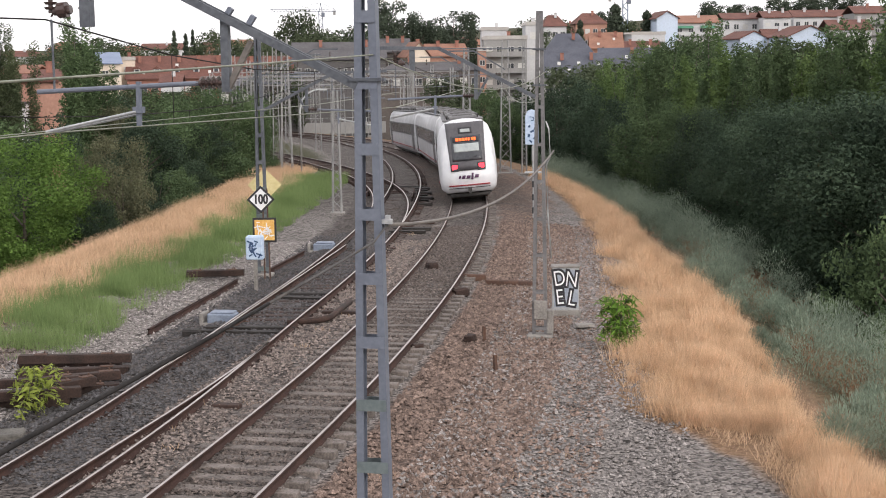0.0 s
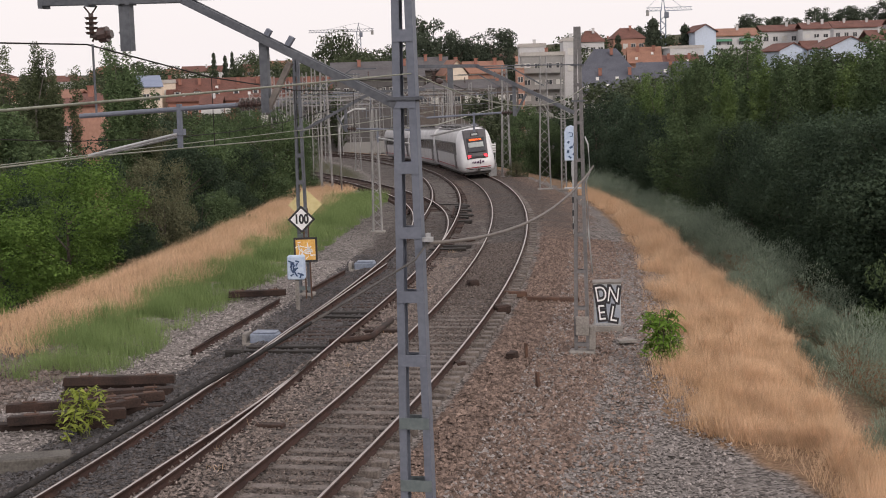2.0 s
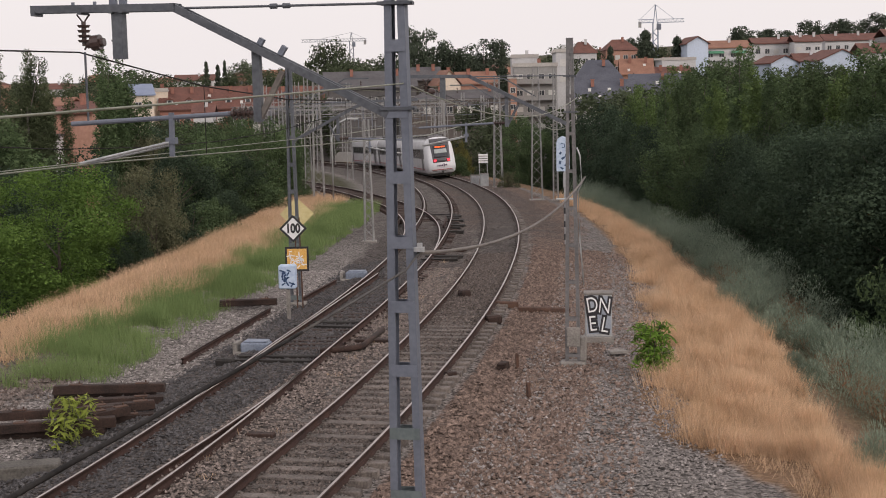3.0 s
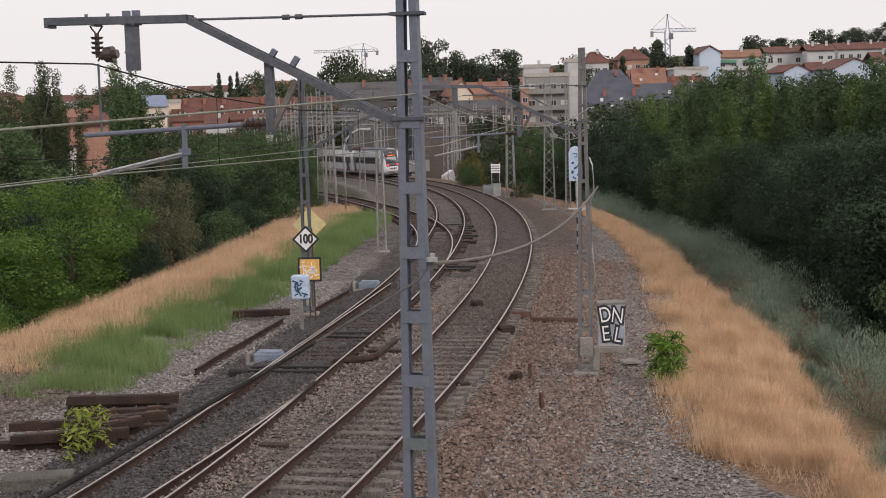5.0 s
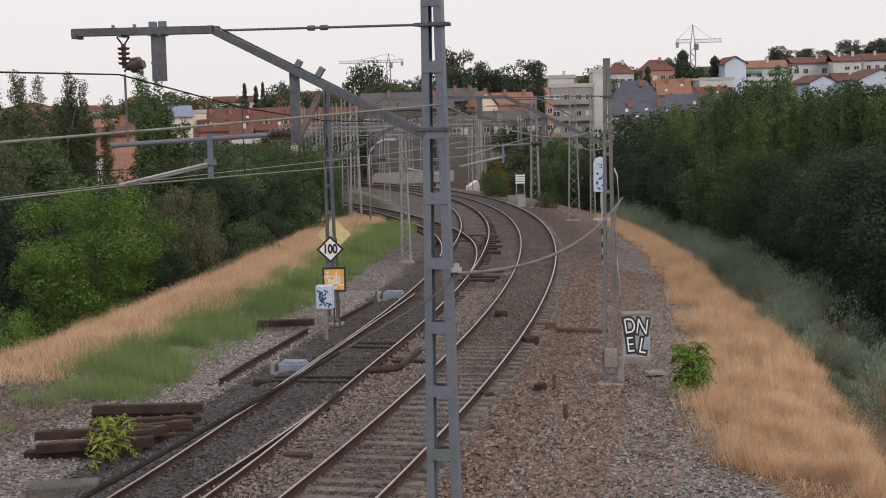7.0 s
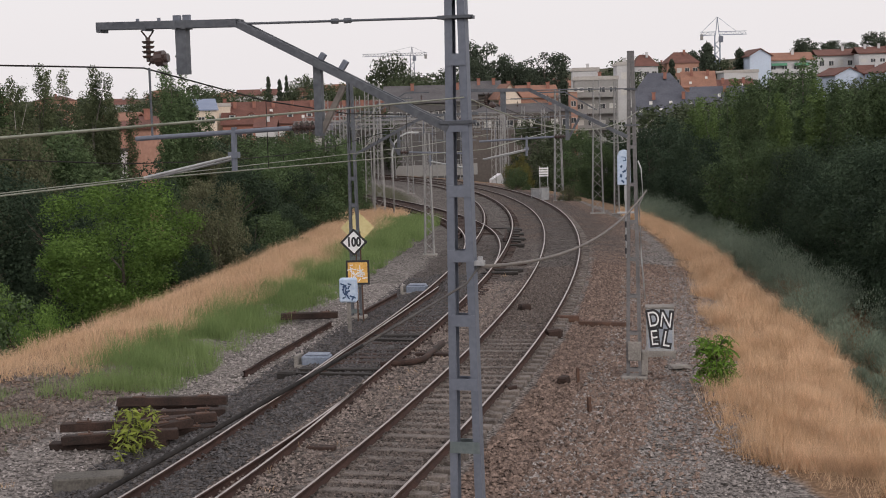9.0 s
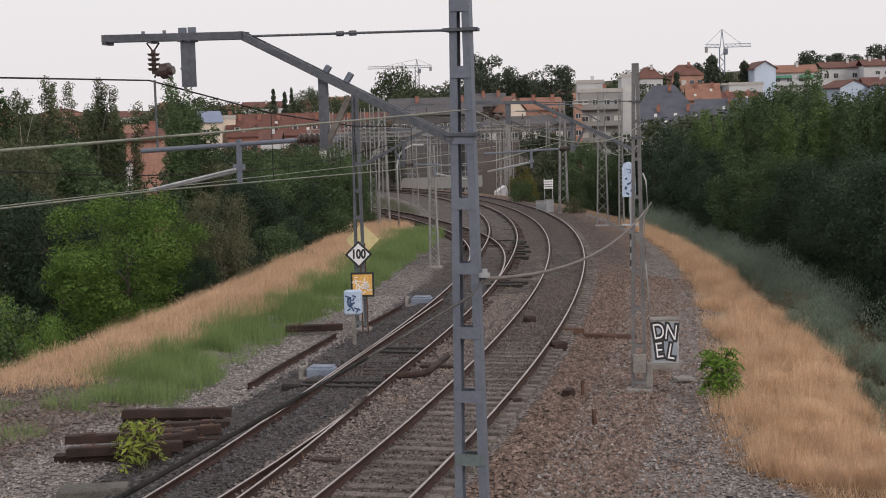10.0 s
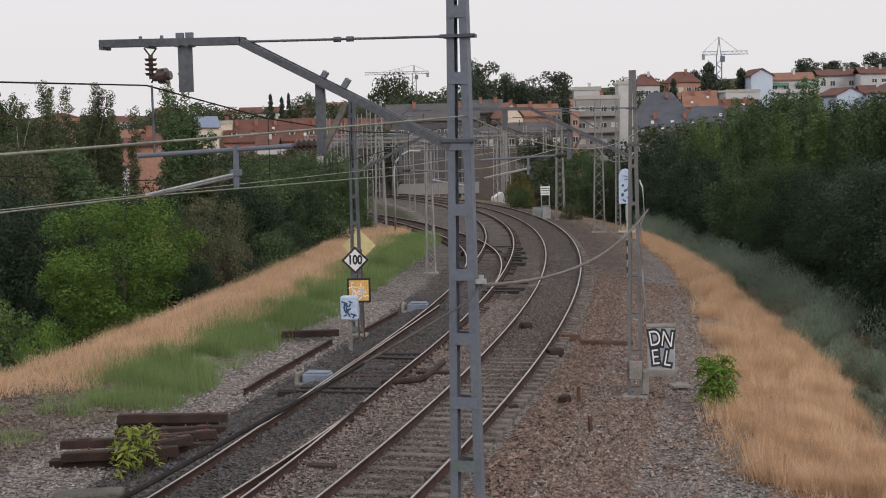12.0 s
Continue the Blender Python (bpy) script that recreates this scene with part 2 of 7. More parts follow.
def mesh_from(name, verts, faces):
    """A mesh from arrays: verts n x 3, faces m x k."""
    me = bpy.data.meshes.new(name)
    verts, faces = np.asarray(verts, np.float32), np.asarray(faces, np.int32)
    k = faces.shape[1]
    me.vertices.add(len(verts))
    me.vertices.foreach_set("co", verts.ravel())
    me.loops.add(faces.size)
    me.loops.foreach_set("vertex_index", faces.ravel())
    me.polygons.add(len(faces))
    me.polygons.foreach_set("loop_start", np.arange(0, faces.size, k, dtype=np.int32))
    me.polygons.foreach_set("loop_total", np.full(len(faces), k, np.int32))
    me.update(calc_edges=True)
    return me


def sagging(p, q, sag, n=14):
    p, q = Vector(p), Vector(q)
    return [p.lerp(q, i / n) - Vector((0, 0, 4 * sag * (i / n) * (1 - i / n))) for i in range(n + 1)]


# ---- the line of the outer track: a long curve to the left ----
STEP = 0.5
START = 60.0  # metres of line before the mark at y = 25


# The line runs level past the masts, then falls away into the valley as it curves.
_s = np.arange(-START, 116.01, STEP)
_u = np.clip(_s, 0, 116) / 100
_t = 0.255 - 0.413 * _u + 0.259 * _u ** 2 - 0.4217 * _u ** 3
_i0 = int(START / STEP)
_dx, _dy = np.sin(_t) * STEP, np.cos(_t) * STEP
_x = np.cumsum(_dx) - np.cumsum(_dx)[_i0] - 1.542
_y = np.cumsum(_dy) - np.cumsum(_dy)[_i0] + 25.0
_k = np.interp(_y, (0, 62, 68, 82, 97, 108, 115, 122, 129, 135), (1, 1, 1.005, 1.075, 1.16, 1.25, 1.33, 1.44, 1.57, 1.68))
_k = np.where(_y < 55, 1, np.convolve(np.pad(_k, 12, "edge"), np.ones(25) / 25, "valid"))
LINE_X, LINE_Y, LINE_Z = list(_x * _k), list(_y * _k), list(6.8 * (1 - _k))
_h = -0.40
for _n in range(260):
    _h -= 0.0045
    LINE_X.append(LINE_X[-1] + math.sin(_h))
    LINE_Y.append(LINE_Y[-1] + math.cos(_h))
    LINE_Z.append(LINE_Z[-1])
LINE_X, LINE_Y, LINE_Z = np.array(LINE_X), np.array(LINE_Y), np.array(LINE_Z)
LINE_S = np.r_[0, np.cumsum(np.hypot(np.diff(LINE_X), np.diff(LINE_Y)))] - START
LINE_T = np.unwrap(np.arctan2(np.gradient(LINE_X), np.gradient(LINE_Y)))
LINE_T = np.convolve(np.pad(LINE_T, 6, "edge"), np.ones(13) / 13, "valid")


def cant(s):
    """How steeply the outer track banks into its curve."""
    u = np.clip((s - 14) / 26, 0, 1)
    return 0.08 * u * u * (3 - 2 * u)


def on_line(s, o=0.0, z=0.0):
    """The place s metres along the line and o metres to its right."""
    t = float(np.interp(s, LINE_S, LINE_T))
    z = z + (o * float(cant(s)) if abs(o) < 1.5 else 0.0)
    return Vector((float(np.interp(s, LINE_S, LINE_X)) + o * math.cos(t), float(np.interp(s, LINE_S, LINE_Y)) - o * math.sin(t), z + float(np.interp(s, LINE_S, LINE_Z))))


def line_turn(s):
    return -float(np.interp(s, LINE_S, LINE_T))


def line_coords(x, y):
    """Arrays of s and o for places near the line."""
    s, o = np.zeros_like(x), np.zeros_like(x)
    for i in range(0, len(x), 4000):
        j = slice(i, i + 4000)
        k = ((x[j, None] - LINE_X[::2]) ** 2 + (y[j, None] - LINE_Y[::2]) ** 2).argmin(1) * 2
        dx, dy = x[j] - LINE_X[k], y[j] - LINE_Y[k]
        s[j] = LINE_S[k] + dx * np.sin(LINE_T[k]) + dy * np.cos(LINE_T[k])
        o[j] = dx * np.cos(LINE_T[k]) - dy * np.sin(LINE_T[k])
    return s, o


def ease(a, b, v):
    u = np.clip((v - a) / (b - a), 0, 1)
    return u * u * (3 - 2 * u)


def crest_right(s):
    return np.interp(s, (-60, -2, 3, 10, 22, 30, 43, 55, 90, 200), (13, 11.2, 9.6, 8.3, 7.3, 6.8, 6.2, 5.8, 6.0, 6.0))


CREST_LEFT = -14.4


def ground_height(x, y):
    s, o = line_coords(x, y)
    z = np.full_like(x, -0.30)
    crib = np.where(np.abs(o) < 1.5, -0.205 + 0.075 * ease(12, 30, s), -0.168 - 0.03 * ease(8, 12, s) * (1 - ease(24, 34, s)))
    z = np.maximum(z, crib - np.where(o > 0, 0.75, 0.36) * np.clip(np.maximum(o - 0.92, -5.0 - o), 0, np.where(o > 0, 0.36, 0.7)))
    z = z + cant(s) * np.clip(o, -1.4, 1.4) * (1 - ease(1.4, 3.2, np.abs(o)))
    z -= 0.12 * ease(3, 6, o)
    right = np.clip(o - crest_right(s), 0, None)
    left = np.clip(CREST_LEFT - o, 0, None)
    z -= np.minimum(right, 5.0) * 0.24 + np.clip((right - 5.0) * 0.55, 0, 3.6) + np.minimum(left * 0.55, 4.5)
    z = z + np.interp(s, LINE_S, LINE_Z)
    hill = ease(240, 720, y) * (24 + 15 * ease(-150, 260, x)) + ease(500, 2500, y) * 14
    z = z + hill
    z += (0.05 * np.sin(x * 1.7 + 0.6 * np.sin(y)) * np.sin(y * 1.3)) * (np.abs(o + 2) > 6)
    return z, s, o


def build_ground():
    xs = np.unique(np.concatenate([np.geomspace(40, 4000, 26), -np.geomspace(40, 4000, 26), np.arange(-40, 40.1, 0.5)]))
    ys = np.unique(np.concatenate([-np.geomspace(15, 4000, 12), np.arange(-15, 240.1, 0.6), np.geomspace(241, 4500, 60)]))
    gx, gy = np.meshgrid(xs, ys)
    x, y = gx.ravel(), gy.ravel()
    z, s, o = ground_height(x, y)
    rng = np.random.default_rng(4)
    z = z + rng.normal(0, 0.012, len(z)) * (np.abs(x) < 40)
    w = len(xs)
    i = (np.arange(len(ys) - 1)[:, None] * w + np.arange(w - 1)[None, :]).ravel()
    me = mesh_from("ground", np.c_[x, y, z], np.c_[i, i + 1, i + w + 1, i + w])
    brown = np.maximum(ease(1.0, 1.9, o) * (1 - ease(3.6, 5.2, o + 1.1 * ease(12, 40, s))), 0.45 * (np.abs(o) < 1.2) * ease(5, 45, s))
    brown = np.maximum(brown, 0.5 * ease(-2.9, -2.4, o) * (1 - ease(-1.4, -1.0, o)))
    brown = np.maximum(brown, 0.9 * (np.abs(o) < 4.5) * ease(28, 60, s) * (o > -2.6))
    brown = np.maximum(brown, 0.85 * ease(8.4, 9.6, -o) * (1 - ease(8.5, 11, s)))
    dark = np.maximum(ease(-6.5, -5.7, o) * (1 - ease(-2.9, -2.6, o)) * 0.8, 0.6 * ease(-2.9, -2.6, o) * (1 - ease(-1.2, -0.9, o))) * (1 - ease(40, 70, s))
    dark = np.maximum(dark, 0.68 * (np.abs(o) < 0.95))
    dark = np.maximum(dark, 0.56 * ease(28, 48, s) * ease(-9.0, -8.0, o) * (1 - ease(2.6, 4.2, o)))
    inner = np.interp(s, (-60, -2, 1, 2.9, 4, 6.5, 8, 20, 60, 200), (14, 9.4, 8.6, 7.6, 6.4, 5.8, 5.6, 5.3, 5.0, 4.7))
    soil = np.maximum(ease(-0.5, 0.5, o - inner), ease(9.6, 10.8, -o) * ease(8.0, 11.5, s))
    col = np.ones((len(x), 4), np.float32)
    col[:, 0], col[:, 1], col[:, 2] = brown, dark, soil
    scrub = np.maximum(ease(1.0, 3.0, o - crest_right(s)), ease(0.6, 2.5, CREST_LEFT - o))
    scrub = np.maximum(scrub, np.maximum(ease(230, 260, y), ease(88, 105, s) * ease(8.5, 10, -o)))
    col[:, 3] = scrub
    at = me.color_attributes.new("zone", "FLOAT_COLOR", "POINT")
    at.data.foreach_set("color", col.ravel())
    me.polygons.foreach_set("use_smooth", [True] * len(me.polygons))
    tagged(fitted("ground", me, GROUND), "grey and brown ballast with dry earth banks", "ground", kind="structure")


build_ground()

# ---- tracks ----
RAIL_OUT = [(-0.07, -0.17), (0.07, -0.17), (0.07, -0.155), (0.012, -0.13), (0.012, -0.045), (0.036, -0.035), (0.036, -0.004), (0.026, 0.0),
            (-0.026, 0.0), (-0.036, -0.004), (-0.036, -0.035), (-0.012, -0.045), (-0.012, -0.13), (-0.07, -0.155)]


def rail(places, parent, label="", worn=True):
    """A rail of the usual section through places (Vectors at the head's top)."""
    n = len(RAIL_OUT)
    v = []
    for i, p in enumerate(places):
        d = (places[min(i + 1, len(places) - 1)] - places[max(i - 1, 0)]).normalized()
        side = Vector((d.y, -d.x, 0)).normalized()
        v += [p + side * a + Vector((0, 0, b)) for a, b in RAIL_OUT]
    faces = []
    for i in range(len(places) - 1):
        for k in range(n):
            faces.append((i * n + k, i * n + (k + 1) % n, (i + 1) * n + (k + 1) % n, (i + 1) * n + k))
    me = mesh_from("rail", v, faces)
    ob = fitted("rail", me, (RAIL_SIDE, RAIL_HEAD), parent, label)
    if worn:
        idx = np.tile([1 if k == 7 else 0 for k in range(n)], len(places) - 1)
        me.polygons.foreach_set("material_index", idx.astype(np.int32))
    return ob


def offset_rail(s0, s1, o0, o1=None, step=1.0, z=0.0):
    o1 = o0 if o1 is None else o1
    ss = np.arange(s0, s1 + 0.01, step)
    return [on_line(s, o0 + (o1 - o0) * (s - s0) / (s1 - s0), z) for s in ss]


def sleeper_mesh(name, length, width, material):
    bm = bmesh.new()
    box(bm, (0, 0, 0), (length, width, 0.22), bevel=0.015)
    for x in (-0.87, 0.87):
        box(bm, (x, 0, 0.115), (0.34, 0.16, 0.02))
        for d in (-0.12, 0.12):
            box(bm, (x + d, 0, 0.14), (0.05, 0.07, 0.05))
    me = bpy.data.meshes.new(name)
    bm.to_mesh(me)
    bm.free()
    me.materials.append(material)
    return me


SLEEPER_GREY = sleeper_mesh("sleeper", 2.6, 0.26, shade("grey_concrete_sleeper", (0.05, 0.042, 0.038), (0.185, 0.158, 0.143), 3, 0.9, 0, 0.5, 25, spread=0.35))
SLEEPER_WOOD = sleeper_mesh("sleeper", 2.6, 0.25, WOOD)
rnd = random.Random(3)


def lay(parent, me, s0, s1, o, sink=0.0, gap=0.6):
    s = s0
    while s < s1:
        ob = new("sleeper", me)
        ob.parent = parent
        p = on_line(s, o(s) if callable(o) else o, -0.225 - sink + rnd.uniform(-0.03, 0.012))
        ob.matrix_world = Matrix.Translation(p) @ pose(0, 0, 0, 0, 0, math.degrees(line_turn(s)) + rnd.uniform(-1.2, 1.2)) @ pose(0, 0, 0, 0, -math.degrees(math.atan(float(cant(s)))) if me is SLEEPER_GREY else 0, 0)
        s += gap


track = thing("railway_track", pose(0, 0, 0), "single railway track with worn rails on concrete sleepers in ballast", "railway track", kind="structure")
for o in (-0.87, 0.87):
    rail(offset_rail(-30, 300, o), track)
lay(track, SLEEPER_GREY, -8, 165, 0.0, 0.055)
track2 = thing("railway_track", pose(0, 0, 0), "railway track with turnout rails on dark wooden sleepers", "railway track", kind="structure")


def left_offset(s):
    return -3.55 + 0.45 * (1 - float(ease(-3, 14, s)))


for o in (-0.87, 0.87):
    rail([on_line(s, left_offset(s) + o) for s in np.arange(-30, 300, 1.0)], track2)
lay(track2, SLEEPER_WOOD, -8, 150, left_offset, 0.062)
# blades, closure rails and guard rails of the turnouts
rail([on_line(s, left_offset(s) + 0.87 - 0.42 * (1 - float(ease(-4, 8.5, s)))) for s in np.arange(-14, 8.6, 0.5)], track2)
rail([on_line(s, left_offset(s) - 0.87 + 0.085 * float(ease(4, 9, s)) + 0.30 * max(0.0, (s - 15) / 14) ** 2, -0.005) for s in np.arange(4.5, 27.1, 0.5)], track2)
track3 = thing("railway_track", pose(0, 0, 0), "siding branching off through a turnout on wooden sleepers", "railway track", kind="structure")


def branch_offset(s):
    u = max(s - 31, 0)
    return -3.55 - 0.0022 * u ** 2 if u < 38 else -3.55 - 0.0022 * 38 ** 2 - 0.0022 * 2 * 38 * (u - 38)


for o in (-0.87, 0.87):
    rail([on_line(s, branch_offset(s) + o, 0.001) for s in np.arange(32, 170, 1.0)], track3)
lay(track3, SLEEPER_WOOD, 52, 120, branch_offset, 0.01)
for o0, o1, s0, s1 in ((-2.98, -3.02, 47, 54), (-5.6, -5.55, 47, 53)):
    rail(offset_rail(s0, s1, o0, o1), track3, "short guard rail by the crossing", worn=False)


# ---- overhead line masts ----
def channel_mast(name, m, h, wide, narrow, material, label, gap=0.72, low=0.25, plate=0.13, group="catenary masts"):
    mast = thing(name, m, label, "catenary mast", group)
    lean = (wide - narrow) / 2
    for side in (-1, 1):
        bm = bmesh.new()
        x, t, f, d = side * wide / 2, side * 0.012, side * 0.085, 0.08
        channel = [(x, -d), (x - f, -d), (x - f, 0.012 - d), (x - t, 0.012 - d), (x - t, d - 0.012), (x - f, d - 0.012), (x - f, d), (x, d)]
        foot = [bm.verts.new((a, b, 0)) for a, b in channel]
        head = [bm.verts.new((a - side * lean, b, h)) for a, b in channel]
        bm.faces.new(foot)
        bm.faces.new(head)
        for k in range(8):
            bm.faces.new((foot[k], foot[(k + 1) % 8], head[(k + 1) % 8], head[k]))
        bmesh.ops.recalc_face_normals(bm, faces=bm.faces)
        part("leg", bm, material, mast)
    z = low
    while z < h - 0.1:
        w = wide - 2 * lean * z / h
        for y in (-0.089, 0.084):
            bm = bmesh.new()
            box(bm, (0, y, z), (w - 0.01, 0.008, plate))
            part("batten_plate", bm, STEEL_GREEN if z < 3.2 and plate > 0.12 else material, mast)
        z += gap
    bm = bmesh.new()
    box(bm, (0, 0, -0.15), (wide + 0.25, 0.5, 0.5), bevel=0.03)
    part("footing", bm, CONCRETE, mast, "cast concrete footing")
    return mast


def disc_string(bm, p, q, r=0.06, discs=4):
    p, q = Vector(p), Vector(q)
    tube(bm, p, q, 0.028, n=8)
    d = (q - p)
    for i in range(discs):
        c = p + d * (0.2 + 0.6 * i / max(discs - 1, 1))
        tube(bm, c - d.normalized() * 0.014, c + d.normalized() * 0.014, r, r * 0.75, n=12)


def bracket(mast, side, dz=0.0, material=STEEL, full=True):
    """The bent bracket with drop posts, insulators and registration arm; side -1 reaches to local -x."""
    def P(u, z, y=0.0):
        return (side * u, y, z + dz)

    def piece(name, mat, rods, w=0.07, h=0.11, label=""):
        bm = bmesh.new()
        for a, b in rods:
            bar(bm, a, b, w, h)
        return part(name, bm, mat, mast, label)
    for y in (-0.075, 0.075):
        piece("bracket_beam", material, [(P(0.1, 6.55, y), P(2.57, 7.80, y)), (P(2.53, 7.80, y), P(4.31, 7.83, y))], 0.04, 0.085)
    if full:
        for u in (2.57, 3.2, 3.32, 3.7, 4.28):
            piece("cross_plate", material, [(P(u, 7.80, -0.1), P(u, 7.80, 0.1))], 0.05, 0.09)
        for u in (3.2, 3.32):
            piece("clamp", STEEL, [(P(u, 7.86), P(u, 7.92))], 0.08, 0.06)
        for u in (3.55, 3.82):
            piece("clamp", STEEL, [(P(u, 7.84), P(u, 7.90))], 0.03, 0.03)
        for a, b in ((P(1.58, 7.36), P(1.54, 7.42)), (P(1.34, 7.24), P(1.28, 7.33))):
            piece("clamp", STEEL, [(a, b)], 0.07, 0.06)
    bm = bmesh.new()
    tube(bm, P(0.0, 7.76), P(2.5, 7.79), 0.014)
    for u in (1.25, 1.4):
        tube(bm, P(u - 0.04, 7.775), P(u + 0.04, 7.775), 0.03)
    part("tie_rod", bm, STEEL_DARK, mast, "thin dark steel tie rod")
    piece("drop_post", material, [(P(3.26, 7.80), P(3.26, 7.24))], 0.13, 0.12)
    bm = bmesh.new()
    for u in (3.62, 3.78):
        tube(bm, P(u, 7.76), P(3.7, 7.66), 0.01)
    disc_string(bm, P(3.7, 7.68), P(3.7, 7.40), 0.075, 4)
    part("insulator", bm, INSUL, mast, "brown stacked disc insulator")
    bm = bmesh.new()
    tube(bm, P(3.36, 7.45), P(3.26, 7.46), 0.012)
    tube(bm, P(3.45, 7.44), P(3.66, 7.42), 0.05, n=10)
    tube(bm, P(3.5, 7.44), P(3.6, 7.43), 0.09, n=12)
    tube(bm, P(3.66, 7.42), P(3.70, 7.36), 0.012)
    part("insulator", bm, INSUL, mast, "dark barrel insulator")
    piece("drop_post", material, [(P(1.62, 7.30), P(1.62, 6.50))], 0.09, 0.09)
    piece("strut", CABLE if full else material, [(P(1.32, 7.05), P(1.6, 6.54))], 0.06, 0.06, "brownish steel diagonal strut")
    bm = bmesh.new()
    tube(bm, P(1.95, 6.595), P(3.91, 6.51), 0.028, n=10)
    part("registration_tube", bm, STEEL, mast, "grey steel registration tube")
    bm = bmesh.new()
    disc_string(bm, P(1.66, 6.60), P(1.98, 6.595), 0.075, 4)
    part("insulator", bm, INSUL, mast, "brown ribbed insulator")
    bm = bmesh.new()
    bar(bm, P(2.67, 6.62), P(2.68, 6.12), 0.05, 0.05)
    box(bm, P(2.68, 6.30), (0.12, 0.08, 0.07))
    part("hanger", bm, STEEL, mast)
    bm = bmesh.new()
    tube(bm, P(2.70, 6.28, -0.03), P(3.83, 6.05), 0.018)
    tube(bm, P(2.70, 6.25, 0.04), P(3.80, 6.03, 0.04), 0.012)
    part("steady_arm", bm, GALV, mast, "light galvanised steady arm")
    bm = bmesh.new()
    tube(bm, P(3.7, 7.33), P(3.7, 6.52), 0.014)
    part("drop_rod", bm, STEEL_DARK, mast)


mast_a = channel_mast("catenary_mast", pose(0.22, 15.3, 0, 0, 0, -15), 9.3, 0.43, 0.19, STEEL, "tall grey battened steel mast carrying a bent bracket", low=0.10)
bracket(mast_a, -1, 0.0, STEEL_DARK)
for z in (6.62, 7.76):
    bm = bmesh.new()
    box(bm, (0, 0, z), (0.36, 0.24, 0.035))
    tube(bm, (-0.2, -0.05, z), (0.2, -0.05, z), 0.02)
    part("clamp_band", bm, STEEL_DARK, mast_a, "dark bolted clamp band")
bm = bmesh.new()
box(bm, (0.19, -0.02, 5.06), (0.14, 0.08, 0.05))
box(bm, (0.21, -0.02, 5.10), (0.05, 0.05, 0.06))
part("cable_clamp", bm, GALV, mast_a)
mast_b = channel_mast("catenary_mast", pose(4.85, 35.0, -0.3, 0, 0, -12.4), 8.35, 0.40, 0.17, STEEL_PATH, "weathered grey battened steel mast beside the gravel path", gap=0.95, plate=0.085)
bracket(mast_b, -1, -0.35, STEEL_DARK, False)
for z in (6.5, 7.4):
    bm = bmesh.new()
    box(bm, (0, 0, z), (0.34, 0.24, 0.04))
    part("clamp_band", bm, STEEL_DARK, mast_b, "dark bolted clamp band")
bm = bmesh.new()
box(bm, (0.02, -0.16, 0.75), (0.34, 0.04, 0.5), bevel=0.02)
box(bm, (0.26, 0.05, 0.42), (0.16, 0.3, 0.62), bevel=0.02)
part("concrete_block", bm, CONCRETE, mast_b, "pale chipped concrete block")
pipe("conduit", [(0.16, -0.1, 5.6), (0.24, -0.12, 5.4), (0.28, -0.12, 4.7), (0.18, -0.1, 4.5), (0.22, -0.1, 3.2), (0.30, -0.1, 2.1)], 0.02, GALV, mast_b, "pale plastic conduit")
mast_c = channel_mast("catenary_mast", pose(-2.95, 46.6, -0.3, 0, 0, -10), 8.1, 0.40, 0.2, STEEL_DARK, "weathered dark steel mast behind the speed board", gap=0.9)
bracket(mast_c, 1, -1.0, STEEL_DARK, False)


def lattice_mast(m, h, wide, narrow, label, arm=0, low=False):
    mast = thing("lattice_mast", m, label, "catenary mast", "lattice masts")

    def corner(k, z):
        w = wide + (narrow - wide) * z / h
        return Vector((w / 2 * (1 if k in (1, 2) else -1), w / 2 * (1 if k > 1 else -1), z))
    for k in range(4):
        bm = bmesh.new()
        bar(bm, corner(k, 0), corner(k, h), 0.06, 0.06)
        part("leg", bm, LATTICE, mast)
    bm = bmesh.new()
    z, i = 0.3, 0
    while z < h - 0.4:
        w = wide + (narrow - wide) * z / h
        for k in range(4):
            a, b = (k, (k + 1) % 4) if (i + k) % 2 else ((k + 1) % 4, k)
            bar(bm, corner(a, z), corner(b, min(z + w, h)), 0.035, 0.03)
        z, i = z + w, i + 1
    part("lacing", bm, LATTICE, mast, "zigzag steel lacing")
    bm = bmesh.new()
    box(bm, (0, 0, -0.1), (wide + 0.3, wide + 0.3, 0.4), bevel=0.03)
    part("footing", bm, CONCRETE, mast)
    if arm:
        bm = bmesh.new()
        bar(bm, (0, 0, h * 0.78), (arm * 2.2, 0, h * 0.92), 0.08, 0.1)
        bar(bm, (arm * 2.2, 0, h * 0.92), (arm * 4.0, 0, h * 0.92), 0.08, 0.1)
        part("bracket_beam", bm, STEEL_DARK, mast)
        bm = bmesh.new()
        tube(bm, (arm * 0.3, 0, h * 0.75), (arm * 3.8, 0, h * 0.74), 0.024)
        part("registration_tube", bm, STEEL, mast)
        bm = bmesh.new()
        disc_string(bm, (arm * 3.4, 0, h * 0.9), (arm * 3.4, 0, h * 0.85), 0.09, 3)
        part("insulator", bm, INSUL, mast)
        bm = bmesh.new()
        disc_string(bm, (arm * 0.3, 0, h * 0.75), (arm * 0.7, 0, h * 0.75), 0.09, 3)
        part("insulator", bm, INSUL, mast)
    return mast


